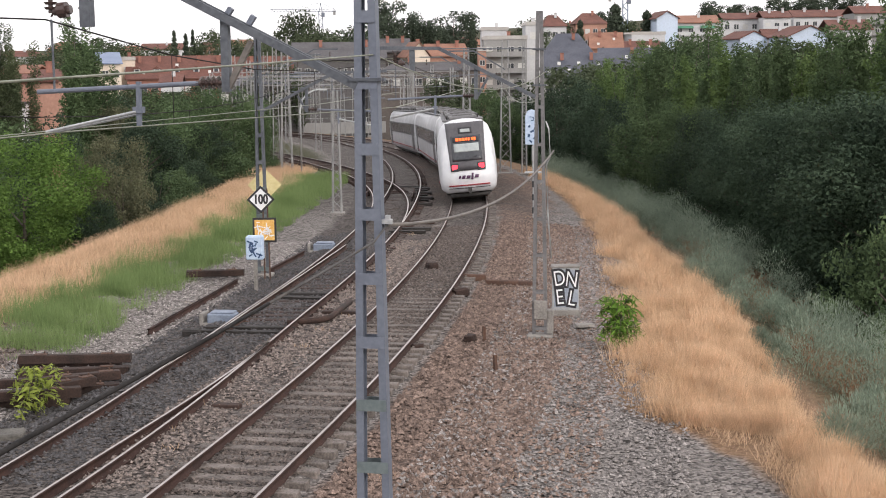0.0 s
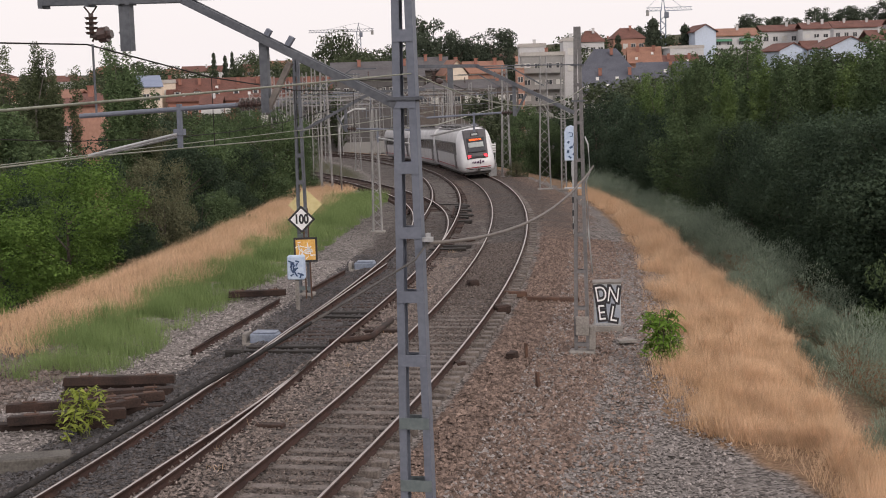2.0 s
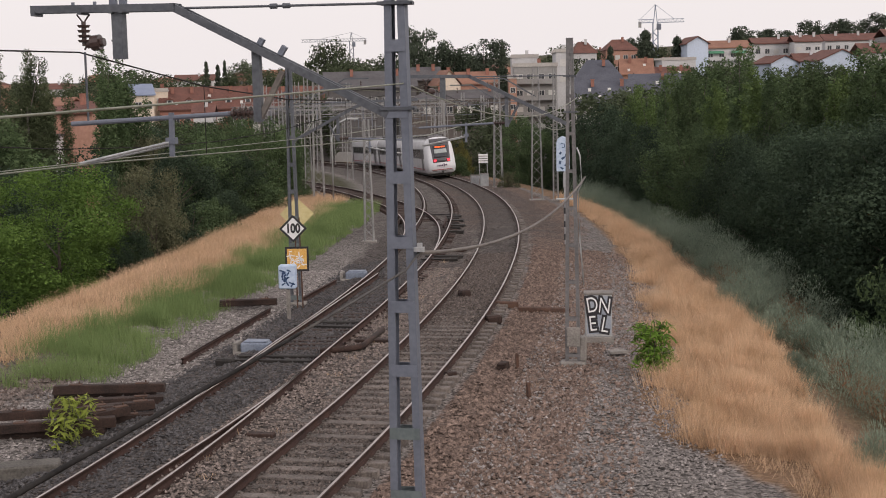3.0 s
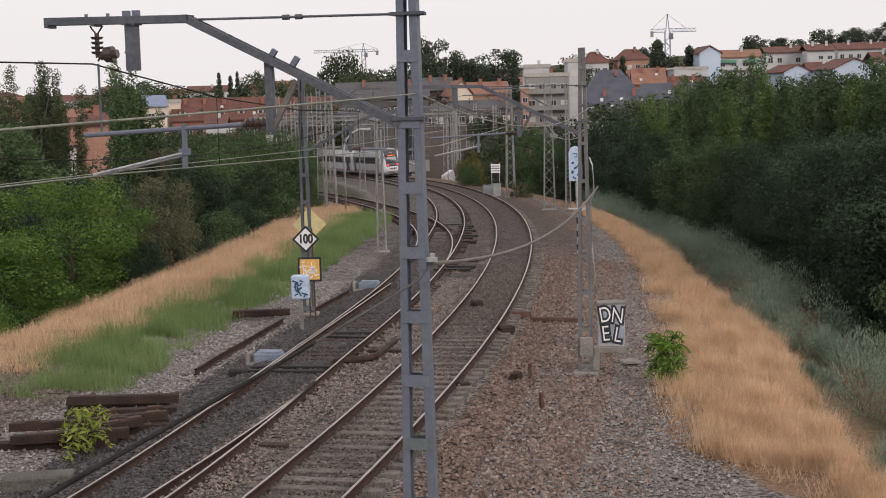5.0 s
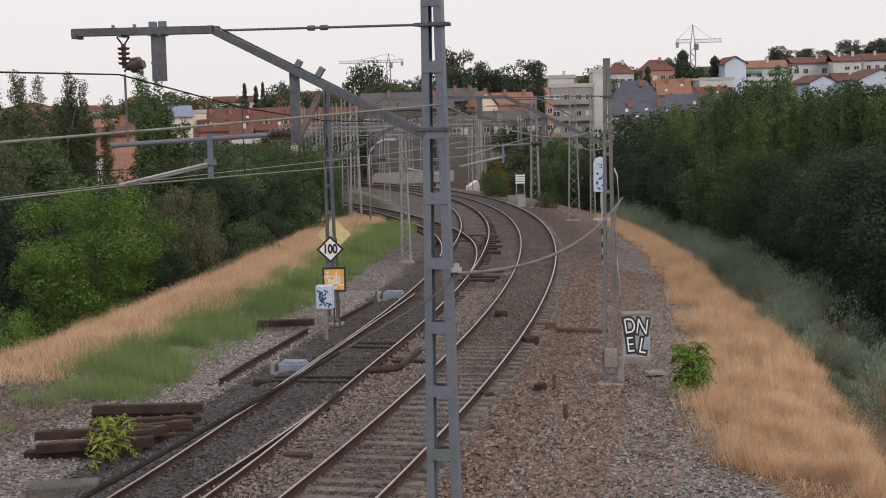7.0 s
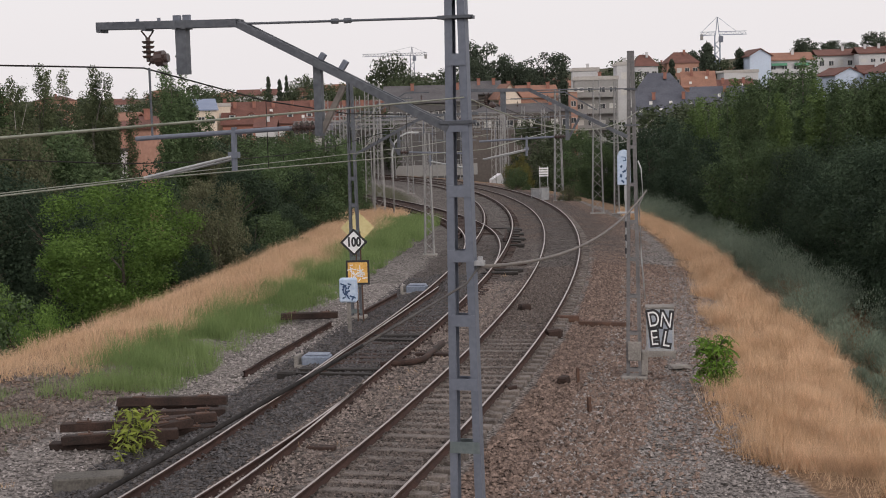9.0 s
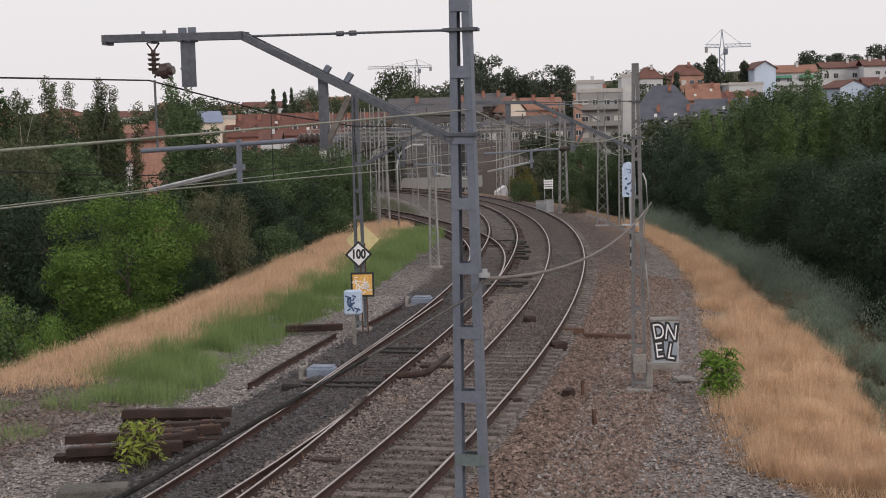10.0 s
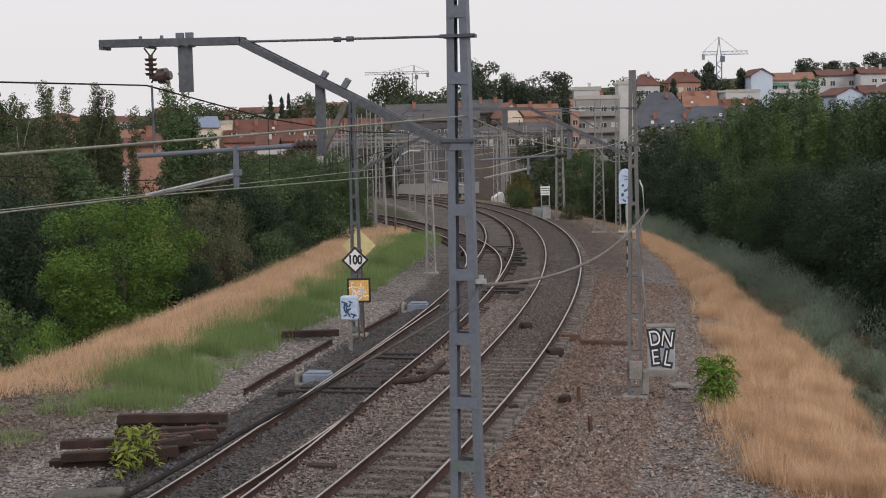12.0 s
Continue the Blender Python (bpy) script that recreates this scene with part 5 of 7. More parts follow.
plant("bush_dark", 19.51, 113.00, -2.41, None, 1.3)
plant("bush_dark", 19.51, 100.00, -1.85, None, 1.3)
plant("bush_dark", 19.62, 91.00, -1.49, None, 1.3)
plant("bush_mid", 19.49, 84.00, -1.16, None, 1.3)
plant("bush_dark", 19.70, 78.00, -0.95, None, 1.3)
plant("bush_dark", 19.68, 71.00, -0.64, None, 1.3)
plant("bush_dark", 19.62, 65.00, -0.37, None, 1.3)
plant("bush_dark", 19.75, 59.00, -0.14, None, 1.3)
plant("poplar_bright", 26.13, 141.00, 6.14, None, 1.15)
plant("poplar_bright", 26.12, 133.00, 6.90, None, 1.15)
plant("poplar_mid", 26.07, 125.00, 7.67, None, 1.15)
plant("poplar_bright", 26.20, 118.00, 8.39, None, 1.15)
plant("poplar_mid", 26.09, 112.00, 8.51, None, 1.15)
plant("poplar_mid", 26.17, 105.00, 8.79, None, 1.15)
plant("poplar_mid", 26.22, 100.00, 9.23, None, 1.15)
plant("poplar_mid", 20.2, 90.00, 7.6, None, 1.1)
plant("poplar_bright", 19.6, 80.00, 7.2, None, 1.1)
plant("poplar_mid", 21.5, 98.00, 7.3, None, 1.1)
plant("poplar_mid", 20.6, 73.00, 7.6, None, 1.1)
plant("poplar_bright", 26.10, 94.00, 8.22, None, 1.15)
plant("poplar_mid", 26.09, 90.00, 6.97, None, 1.15)
plant("poplar_mid", 25.95, 85.00, 7.34, None, 1.15)
plant("poplar_mid", 25.98, 81.00, 8.04, None, 1.15)
plant("poplar_bright", 26.03, 78.00, 7.82, None, 1.15)
plant("poplar_mid", 25.89, 74.00, 8.49, None, 1.15)
plant("poplar_mid", 26.13, 72.00, 7.84, None, 1.15)
plant("poplar_mid", 26.15, 69.00, 8.74, None, 1.15)
plant("poplar_bright", 25.97, 66.00, 9.17, None, 1.15)
plant("poplar_mid", 25.86, 63.00, 9.29, None, 1.15)
plant("poplar_mid", 26.03, 61.00, 8.95, None, 1.15)
plant("broad_mid", 32.25, 120.00, 6.35, None, 1.2)
plant("broad_mid", 32.10, 108.00, 6.55, None, 1.3)
plant("broad_mid", 32.20, 134.00, 6.39, None, 1.2)
plant("broad_mid", 32.05, 96.00, 6.31, None, 1.3)
plant("broad_dark", 26.58, 150.00, 5.15, None, 1.2)
plant("broad_dark", 31.16, 150.00, 5.23, None, 1.2)
plant("bush_mid", 16.4, 40.00, 2.3, None, 0.8)
# left-hand valley
plant("broad_bright", -14.90, 64.00, 3.75, None, 1.36)
plant("broad_dark", -20.20, 72.00, 3.30, None, 0.95)
plant("bush_bright", -15.10, 48.00, 0.75, None, 0.9)
plant("bush_mid", -16.99, 49.00, 1.0, None, 1.1)
plant("broad_dark", -24.2, 74.00, 4.37, None, 1.1)
plant("broad_olive", -11.63, 70.00, 3.31, None, 0.9)
plant("bush_olive", -10.7, 66.00, 2.13, None, 0.8)
plant("broad_dark", -16.11, 82.00, 3.51, None, 1.1)
plant("broad_dark", -12.50, 86.00, 3.60, None, 1.1)
plant("broad_mid", -11.29, 92.00, 3.63, None, 1.1)
plant("broad_dark", -9.44, 92.00, 2.92, None, 1)
plant("broad_mid", -9.32, 104.00, 5.00, None, 1.1)
plant("broad_mid", -11.90, 108.00, 4.24, None, 1.1)
plant("broad_mid", -7.81, 106.00, 3.55, None, 1)
plant("broad_mid", -15.65, 118.00, 3.82, None, 1.2)
plant("bush_dark", -9.33, 82.00, 1.01, None, 1.2)
plant("bush_mid", -10.36, 76.00, 1.16, None, 1.3)
plant("bush_mid", -8.35, 92.00, 1.58, None, 1.2)
plant("bush_dark", -11.15, 70.00, 0.78, None, 1.2)
plant("bush_dark", -11.4, 64.00, 0.5, None, 0.9)
plant("bush_mid", -7.64, 112.00, 1.07, None, 1)
plant("bush_mid", -9.36, 78.00, 1.05, None, 0.7)
plant("broad_olive", -18.33, 110.00, 3.66, None, 0.9)
plant("broad_olive", -18.31, 118.00, 3.40, None, 1.2)
plant("broad_olive", -28.15, 90.00, 6.3, None, 0.8)
plant("poplar_bare", -32.80, 108.00, 9.9, None, 0.8)
plant("broad_mid", -26.94, 98.00, 5.23, None, 1.3)
plant("broad_mid", -31.26, 96.00, 5.57, None, 1.3)
plant("broad_dark", -21.06, 126.00, 4.23, None, 1.2)
plant("broad_mid", -8.63, 132.00, 3.54, None, 1)
plant("poplar_tall", -33.69, 112.00, 10.83, None, 1.15)
plant("poplar_tall", -32.88, 115.00, 10.57, None, 1.1)
plant("poplar_tall", -31.03, 116.00, 10.09, None, 1.15)
plant("poplar_tall", -27.79, 112.00, 10.70, None, 1.1)
plant("poplar_tall", -26.93, 114.00, 10.18, None, 1.15)
plant("poplar_mid", -20.90, 108.00, 10.25, None, 1.15)
plant("poplar_mid", -20.60, 112.00, 8.87, None, 1.15)
plant("poplar_mid", -19.90, 112.00, 7.04, None, 1.15)
plant("poplar_mid", -34.52, 110.00, 8.92, None, 1.15)
plant("poplar_mid", -35.58, 108.00, 10.01, None, 1.15)
plant("poplar_mid", -37.52, 108.00, 10.71, None, 1.15)
plant("bush_yellow", 8.9, 158.00, 1.3, None, 0.6)
plant("bush_yellow", 9.5, 156.00, 0.1, None, 0.6)
plant("bush_mid", 8.2, 150.00, 0.1, None, 0.9)
plant("bush_olive", 10.98, 118.00, -0.14, None, 0.9)
# on the hill
plant("pine", 10.60, 330.00, 20.5, None, 0.8)
plant("pine", 14.2, 335.00, 16.6, None, 1.0)
plant("pine", 17.05, 330.00, 15.83, None, 1)
plant("pine", 25.88, 340.00, 18.38, None, 1.2)
plant("pine", 23.0, 345.00, 14.6, None, 0.8)
plant("fir", 29.80, 330.00, 17.94, None, 0.45)
plant("pine", 8.38, 320.00, 16.38, None, 1)
plant("broad_far", -10.72, 330.00, 18.57, None, 0.7)
plant("broad_far", -7.24, 320.00, 14.53, None, 0.9)
plant("broad_far", -3.40, 300.00, 13.25, None, 1.0)
plant("fir", 65.87, 340.00, 22.14, None, 0.9)
plant("fir", 74.80, 345.00, 20.53, None, 0.8)
plant("fir", 60.53, 360.00, 18.62, None, 0.6)
plant("pine", 110.29, 420.00, 23.43, None, 1)
plant("pine", 109.36, 425.00, 21.97, None, 1.1)
plant("pine", 138.39, 500.00, 25.64, None, 1.4)
plant("pine", 144.46, 500.00, 25.91, None, 1.5)
plant("pine", 150.54, 500.00, 25.37, None, 1.4)
plant("pine", 151.31, 480.00, 27.56, None, 1.3)
plant("pine", 158.12, 480.00, 27.03, None, 1.4)
plant("pine", 164.92, 480.00, 28.03, None, 1.4)
plant("pine", 173.65, 480.00, 29.19, None, 1.5)
plant("fir", -51.04, 420.00, 18.20, None, 0.5)
plant("fir", -45.58, 420.00, 18.42, None, 0.4)
plant("broad_far", -39.68, 420.00, 16.60, None, 1.0)
plant("fir", -45.39, 400.00, 16.78, None, 0.5)
plant("broad_far", -52.19, 380.00, 12.65, None, 1.3)
plant("broad_far", -63.02, 400.00, 13.94, None, 1.3)
plant("broad_far", -72.95, 420.00, 15.64, None, 1.4)
plant("broad_far", -77.66, 400.00, 13.46, None, 1.4)
plant("broad_far", 37.38, 300.00, 12.10, None, 1.2)
plant("fir", 142.67, 420.00, 17.31, None, 0.5)
plant("broad_far", 76.91, 370.00, 17.88, None, 1)
plant("pine", 74.55, 400.00, 20.09, None, 1)
plant("broad_far", 29.43, 190.00, 6.57, None, 1.3)
plant("broad_far", 38.30, 200.00, 6.64, None, 1.3)
plant("broad_far", -12.58, 240.00, 7.62, None, 1.3)
plant("broad_far", 13.94, 190.00, 4.61, None, 1.2)
plant("broad_far", 15.67, 175.00, 3.51, None, 1.2)
plant("pine", -125.60, 500.00, 12.73, None, 1.4)
plant("broad_far", -91.94, 420.00, 9.78, None, 1.5)
plant("broad_far", -97.34, 400.00, 9.04, None, 1.5)

plant("broad_far", -35.88, 235.00, 3.07, None, 1.2)
plant("broad_far", -32.13, 232.00, 2.67, None, 1.2)
plant("broad_far", -29.03, 236.00, 2.71, None, 1.2)
plant("broad_far", -25.18, 238.00, 3.36, None, 1.2)
plant("broad_far", -22.68, 240.00, 2.68, None, 1.2)
plant("broad_far", 44.06, 300.00, 10.99, None, 1.2)
plant("broad_far", 54.78, 320.00, 8.25, None, 1.2)
plant("broad_far", 53.42, 285.00, 8.45, None, 1.2)
plant("broad_far", 74.86, 350.00, 11.45, None, 1.2)
plant("broad_far", 69.65, 300.00, 9.21, None, 1.2)
plant("broad_far", 79.49, 320.00, 11.32, None, 1.2)
plant("broad_far", 90.01, 330.00, 12.22, None, 1.2)
plant("broad_far", 76.40, 270.00, 8.44, None, 1.2)
plant("broad_far", 99.40, 330.00, 10.28, None, 1.2)
plant("broad_far", 85.27, 270.00, 10.21, None, 1.2)
plant("broad_far", 88.44, 265.00, 9.19, None, 1.2)
plant("broad_far", 96.68, 270.00, 10.40, None, 1.2)
plant("broad_far", 101.07, 270.00, 9.43, None, 1.2)
plant("broad_far", 107.47, 400.00, 19.37, None, 1.2)
plant("broad_far", 128.17, 420.00, 20.00, None, 1.2)
plant("broad_far", 52.90, 370.00, 17.96, None, 1.2)
plant("broad_far", 62.86, 400.00, 18.42, None, 1.2)
plant("broad_far", 43.14, 330.00, 13.92, None, 1.2)
plant("broad_far", -24.38, 380.00, 13.88, None, 1.2)
plant("broad_far", -32.15, 400.00, 14.71, None, 1.2)
plant("broad_far", -11.43, 360.00, 12.66, None, 1.2)
plant("broad_far", -21.83, 420.00, 14.85, None, 1.2)
plant("broad_far", -2.91, 400.00, 15.36, None, 1.2)
plant("broad_far", 1.89, 380.00, 16.05, None, 1.2)
plant("broad_far", -60.13, 330.00, 10.21, None, 1.2)
plant("broad_far", -78.49, 380.00, 10.93, None, 1.2)
plant("broad_far", -112.38, 420.00, 10.74, None, 1.2)
plant("broad_far", -122.63, 420.00, 10.46, None, 1.2)


# ---- grass, weeds and scrub ----
def blades(name, n, area, height, width, lean, material, label, category, seed, clump=0.0):
    """Many bent blades; area(rng, n) gives s and o along the line."""
    rng = np.random.default_rng(seed)
    s, o = area(rng, n)
    x = np.interp(s, LINE_S, LINE_X) + o * np.cos(np.interp(s, LINE_S, LINE_T))
    y = np.interp(s, LINE_S, LINE_Y) - o * np.sin(np.interp(s, LINE_S, LINE_T))
    z = ground_height(x, y)[0] - 0.03
    patch = 0.76 + 0.20 * np.sin(x * 2.1 + 1.3 * np.sin(y * 1.7)) * np.sin(y * 1.9 + x) + 0.16 * np.sin(x * 3.9 + 0.7 * y) * np.sin(y * 2.6 - x * 1.3)
    h = rng.uniform(*height, len(x)) * patch
    a = rng.uniform(0, 2 * np.pi, len(x))
    t = np.c_[np.cos(a), np.sin(a), 0 * a]
    b = rng.uniform(0, 2 * np.pi, len(x))
    side = np.c_[np.cos(b), np.sin(b), 0 * b] * (width * rng.uniform(0.6, 1.4, len(x)))[:, None]
    base = np.c_[x, y, z]
    up = np.array([0, 0, 1.0])
    bend = rng.uniform(0.3, 1.0, len(x)) * lean
    tip = base + up * (h * (1 - 0.2 * bend))[:, None] + t * (h * 0.8 * bend)[:, None]
    v = np.stack([base - side, base + side, tip], 1).reshape(-1, 3)
    f = np.arange(len(x) * 3).reshape(-1, 3)
    tagged(fitted(name, mesh_from(name, v, f), material), label, category, kind="stuff")


def inner_edge(s):
    return np.interp(s, (-60, -2, 1, 2.9, 4, 6.5, 8, 20, 60, 200), (14, 9.5, 8.7, 7.7, 6.5, 5.9, 5.7, 5.4, 5.1, 4.9))


def dry_right(rng, n):
    s = -3 + 78 * rng.uniform(0, 1, n) ** 1.35
    u = rng.beta(1.5, 1.3, n)
    lo, hi = inner_edge(s), np.interp(s, (-3, 3, 7, 15, 20, 26, 32, 60, 90), (11.2, 10.0, 9.5, 9.5, 9.1, 8.3, 7.5, 6.6, 6.4))
    o = lo + (hi - lo) * u
    edge = lo + 0.75 + 0.55 * np.sin(s * 1.1) + 0.4 * np.sin(s * 2.7 + 1)
    bare = np.sin(s * 1.9 + 2 * np.sin(o * 1.7)) * np.sin(o * 2.3 + s * 0.4) < -0.4
    keep = ((o > edge) | (rng.uniform(0, 1, n) < 0.12)) & (~bare | (rng.uniform(0, 1, n) < 0.3))
    return s[keep], o[keep]


def plumes_right(rng, n):
    k = 1500
    cs, co = dry_right(rng, k)
    i = rng.integers(0, len(cs), n)
    return cs[i] + rng.normal(0, 0.13, n), co[i] + rng.normal(0, 0.13, n)


def dry_left(rng, n):
    s = rng.uniform(9, 82, n)
    o = rng.uniform(-15.9, -10.0, n) + 0.5 * np.sin(s * 0.35)
    keep = o < np.interp(s, (9, 11, 14, 20, 40), (-12.8, -11.2, -11.1, -10.5, -10.2)) + 0.4 * np.sin(s * 1.9) * np.sin(s * 0.7)
    return s[keep], o[keep]


def green_left(rng, n):
    ms, mo = (7, 10, 13, 16, 20, 30, 45, 70), (-8.5, -9.0, -9.6, -9.9, -9.6, -9.4, -9.4, -9.2)
    s = rng.uniform(7, 70, n)
    o = np.interp(s, ms, mo) + rng.normal(0, 0.85, n) + 0.4 * np.sin(s * 1.3)
    tuft_s, tuft_o = rng.uniform(7.4, 70, 900), rng.normal(0, 0.95, 900)
    i = rng.integers(0, 900, n)
    in_tuft = rng.uniform(0, 1, n) < 0.78
    s = np.where(in_tuft, tuft_s[i] + rng.normal(0, 0.22, n), s)
    o = np.where(in_tuft, np.interp(s, ms, mo) + tuft_o[i] + rng.normal(0, 0.2, n), o)
    keep = (np.sin(s * 0.9 + o) + 0.6 * np.sin(s * 2.3) > -0.8) & (o < np.interp(s, (0, 9, 12, 16, 20, 40, 70), (-8.2, -7.4, -7.6, -8.0, -7.7, -7.8, -7.2)))
    return s[keep], o[keep]


def brown_right(rng, n):
    s = rng.uniform(-2, 36, n)
    return s, crest_right(s) + rng.uniform(2.6, 8.5, n)


def scattered(rng, n):
    k = 60
    cs, co = rng.uniform(-2, 40, k), rng.choice([-7.2, -8.6, -1.9, 3.2, 4.6, 5.2], k) + rng.normal(0, 0.4, k)
    i = rng.integers(0, k, n)
    return cs[i] + rng.normal(0, 0.12, n), co[i] + rng.normal(0, 0.12, n)


def left_weeds(rng, n):
    s = rng.uniform(-2, 12, n)
    o = rng.uniform(-12.5, -8.6, n)
    keep = np.sin(s * 1.1) * np.sin(o * 1.4) > 0.35
    return s[keep], o[keep]


blades("dry_grass", 240000, dry_right, (0.22, 0.88), 0.0046, 0.85, DRY, "dense straw-coloured dry grass on the bank", "grass", 31)
blades("dry_grass", 92000, dry_left, (0.22, 0.80), 0.0085, 0.9, DRY, "tall straw-coloured dry grass along the bank", "grass", 32)
blades("dry_grass", 90000, plumes_right, (0.5, 1.05), 0.0042, 0.6, DRY, "tall feathery plumes of dry grass", "grass", 38)
blades("green_weeds", 110000, green_left, (0.28, 1.0), 0.0065, 0.55, GREEN_GRASS, "soft bright green weeds beside the ballast", "grass", 33)
blades("green_weeds", 9000, left_weeds, (0.15, 0.5), 0.008, 0.6, GREEN_GRASS, "sparse low green weeds on gravel", "grass", 36)


def scrub(name, k, leaves, seed, material, label):
    """Low feathery shrubs, each a dome of fine upright sprigs."""
    rng = np.random.default_rng(seed)
    cs = rng.uniform(0, 1, k) ** 1.15 * 80 + 2
    co = crest_right(cs) + np.interp(cs, (2, 5, 12, 20, 40, 82), (0.6, 0.7, 1.3, 1.5, 0.9, 0.5)) + rng.uniform(0, 1, k) ** 0.9 * 4.6
    x = np.interp(cs, LINE_S, LINE_X) + co * np.cos(np.interp(cs, LINE_S, LINE_T))
    y = np.interp(cs, LINE_S, LINE_Y) - co * np.sin(np.interp(cs, LINE_S, LINE_T))
    z = ground_height(x, y)[0]
    i = rng.integers(0, k, leaves)
    h = 0.5 + 1.6 * rng.uniform(0, 1, k) ** 1.5
    d = rng.normal(0, 1, (leaves, 3))
    d[:, 2] = np.abs(d[:, 2])
    d /= np.linalg.norm(d, axis=1)[:, None]
    q = rng.uniform(0.15, 1, leaves) ** 0.5
    c = np.c_[x[i], y[i], z[i]] + d * (q * h[i])[:, None] * [0.62, 0.62, 1.0]
    up = d * [1, 1, 0.4] + [0, 0, 0.9] + rng.normal(0, 0.25, (leaves, 3))
    up *= (rng.uniform(0.06, 0.16, leaves) / np.linalg.norm(up, axis=1))[:, None]
    b = rng.uniform(0, 6.28, leaves)
    side = np.c_[np.cos(b), np.sin(b), 0 * b] * rng.uniform(0.005, 0.012, leaves)[:, None]
    v = np.stack([c - side, c + side, c + up], 1).reshape(-1, 3)
    tagged(fitted(name, mesh_from(name, v, np.arange(len(v)).reshape(-1, 3)), material), label, "scrub", kind="stuff")


scrub("grey_scrub", 210, 320000, 34, SAGE, "grey-green feathery scrub on the slope")
blades("brown_scrub", 40000, brown_right, (0.2, 0.8), 0.007, 0.9, leafy("reddish_dry_scrub", (0.17, 0.095, 0.06), (0.30, 0.18, 0.11)), "reddish brown dry scrub on the slope", "scrub", 35)
blades("dry_tufts", 1500, scattered, (0.08, 0.25), 0.006, 0.9, DRY, "small dry tufts among the stones", "grass", 37)


def seed_heads(n, area, height, size, seed, label):
    """Pale feathery seed heads above the dry grass."""
    rng = np.random.default_rng(seed)
    s, o = area(rng, n)
    x = np.interp(s, LINE_S, LINE_X) + o * np.cos(np.interp(s, LINE_S, LINE_T))
    y = np.interp(s, LINE_S, LINE_Y) - o * np.sin(np.interp(s, LINE_S, LINE_T))
    z = ground_height(x, y)[0] + rng.uniform(*height, len(x)) * (0.8 + 0.3 * np.sin(x * 0.9 + 0.7 * y) * np.sin(y * 0.6 - x * 1.3))
    v, f = leaf_sprays(np.c_[x, y, z], rng.normal(0, 1, (len(x), 3)), size, rng, 0.0, 0.3)
    tagged(fitted("seed_heads", mesh_from("seed_heads", v, f), DRY), label, "grass", kind="stuff")


seed_heads(16000, dry_right, (0.2, 0.62), 0.02, 51, "pale seed heads of the dry grass")
seed_heads(12000, dry_left, (0.25, 0.7), 0.028, 52, "pale seed heads of the tall dry grass")


def leafy_shoot(x, y, height, spread, n, label, seed, material):
    """A sapling with long feathered leaves, each of paired leaflets."""
    rng = np.random.default_rng(seed)
    z = float(ground_height(np.array([x]), np.array([y]))[0][0])
    root = thing("sapling", pose(x, y, z), label, "sapling")
    bm = bmesh.new()
    cs, ns = [], []
    for k in range(n):
        a, lift = rng.uniform(0, 6.28), rng.uniform(0.0, 1.0)
        b = Vector((0.06 * math.cos(a), 0.06 * math.sin(a), height * lift * 0.75))
        e = Vector((math.cos(a) * spread * rng.uniform(0.6, 1), math.sin(a) * spread * rng.uniform(0.6, 1), height * (0.08 + 0.88 * lift)))
        prev = b
        for i in range(1, 9):
            u = i / 8
            p = b.lerp(e, u) + Vector((0, 0, 0.22 * math.sin(u * 3.0) - 0.12 * u * u))
            bar(bm, prev, p, 0.012, 0.012)
            prev = p
            d = Vector((-math.sin(a), math.cos(a), 0))
            for sgn in (-1, 1):
                cs.append(p + d * sgn * 0.075)
                ns.append((0.2 * math.cos(a), 0.2 * math.sin(a), 1))
    for k in range(4):
        tube(bm, (0, 0, -0.1), (rng.uniform(-0.15, 0.15), rng.uniform(-0.15, 0.15), height * 0.75), 0.018, 0.008, 6)
    part("stem", bm, LEAF_OLIVE, root, "thin green branching stem")
    v, f = leaf_sprays(np.array(cs), np.array(ns), 0.115, rng, 0.3, 0.24)
    fitted("leaves", mesh_from("leaves", v, f), material, root, "long feathered leaves")


leafy_shoot(6.7, 33.8, 1.35, 0.62, 54, "bright green sapling at the edge of the gravel", 5, leafy("vivid_green_leaf", (0.10, 0.20, 0.03), (0.2, 0.34, 0.06), 0.3))
leafy_shoot(-6.55, 28.3, 1.0, 0.6, 20, "yellow-green sapling beside the old sleepers", 6, leafy("yellow_green_leaf", (0.17, 0.22, 0.04), (0.30, 0.34, 0.08), 0.3))


# ---- the town on the hill ----
def plaster(name, c, k=0.12):
    return shade(name, tuple(v * (1 - k) for v in c), tuple(min(v * (1 + k), 0.9) for v in c), 0.25, 0.9, 0, 0.1, 3, spread=0.05)


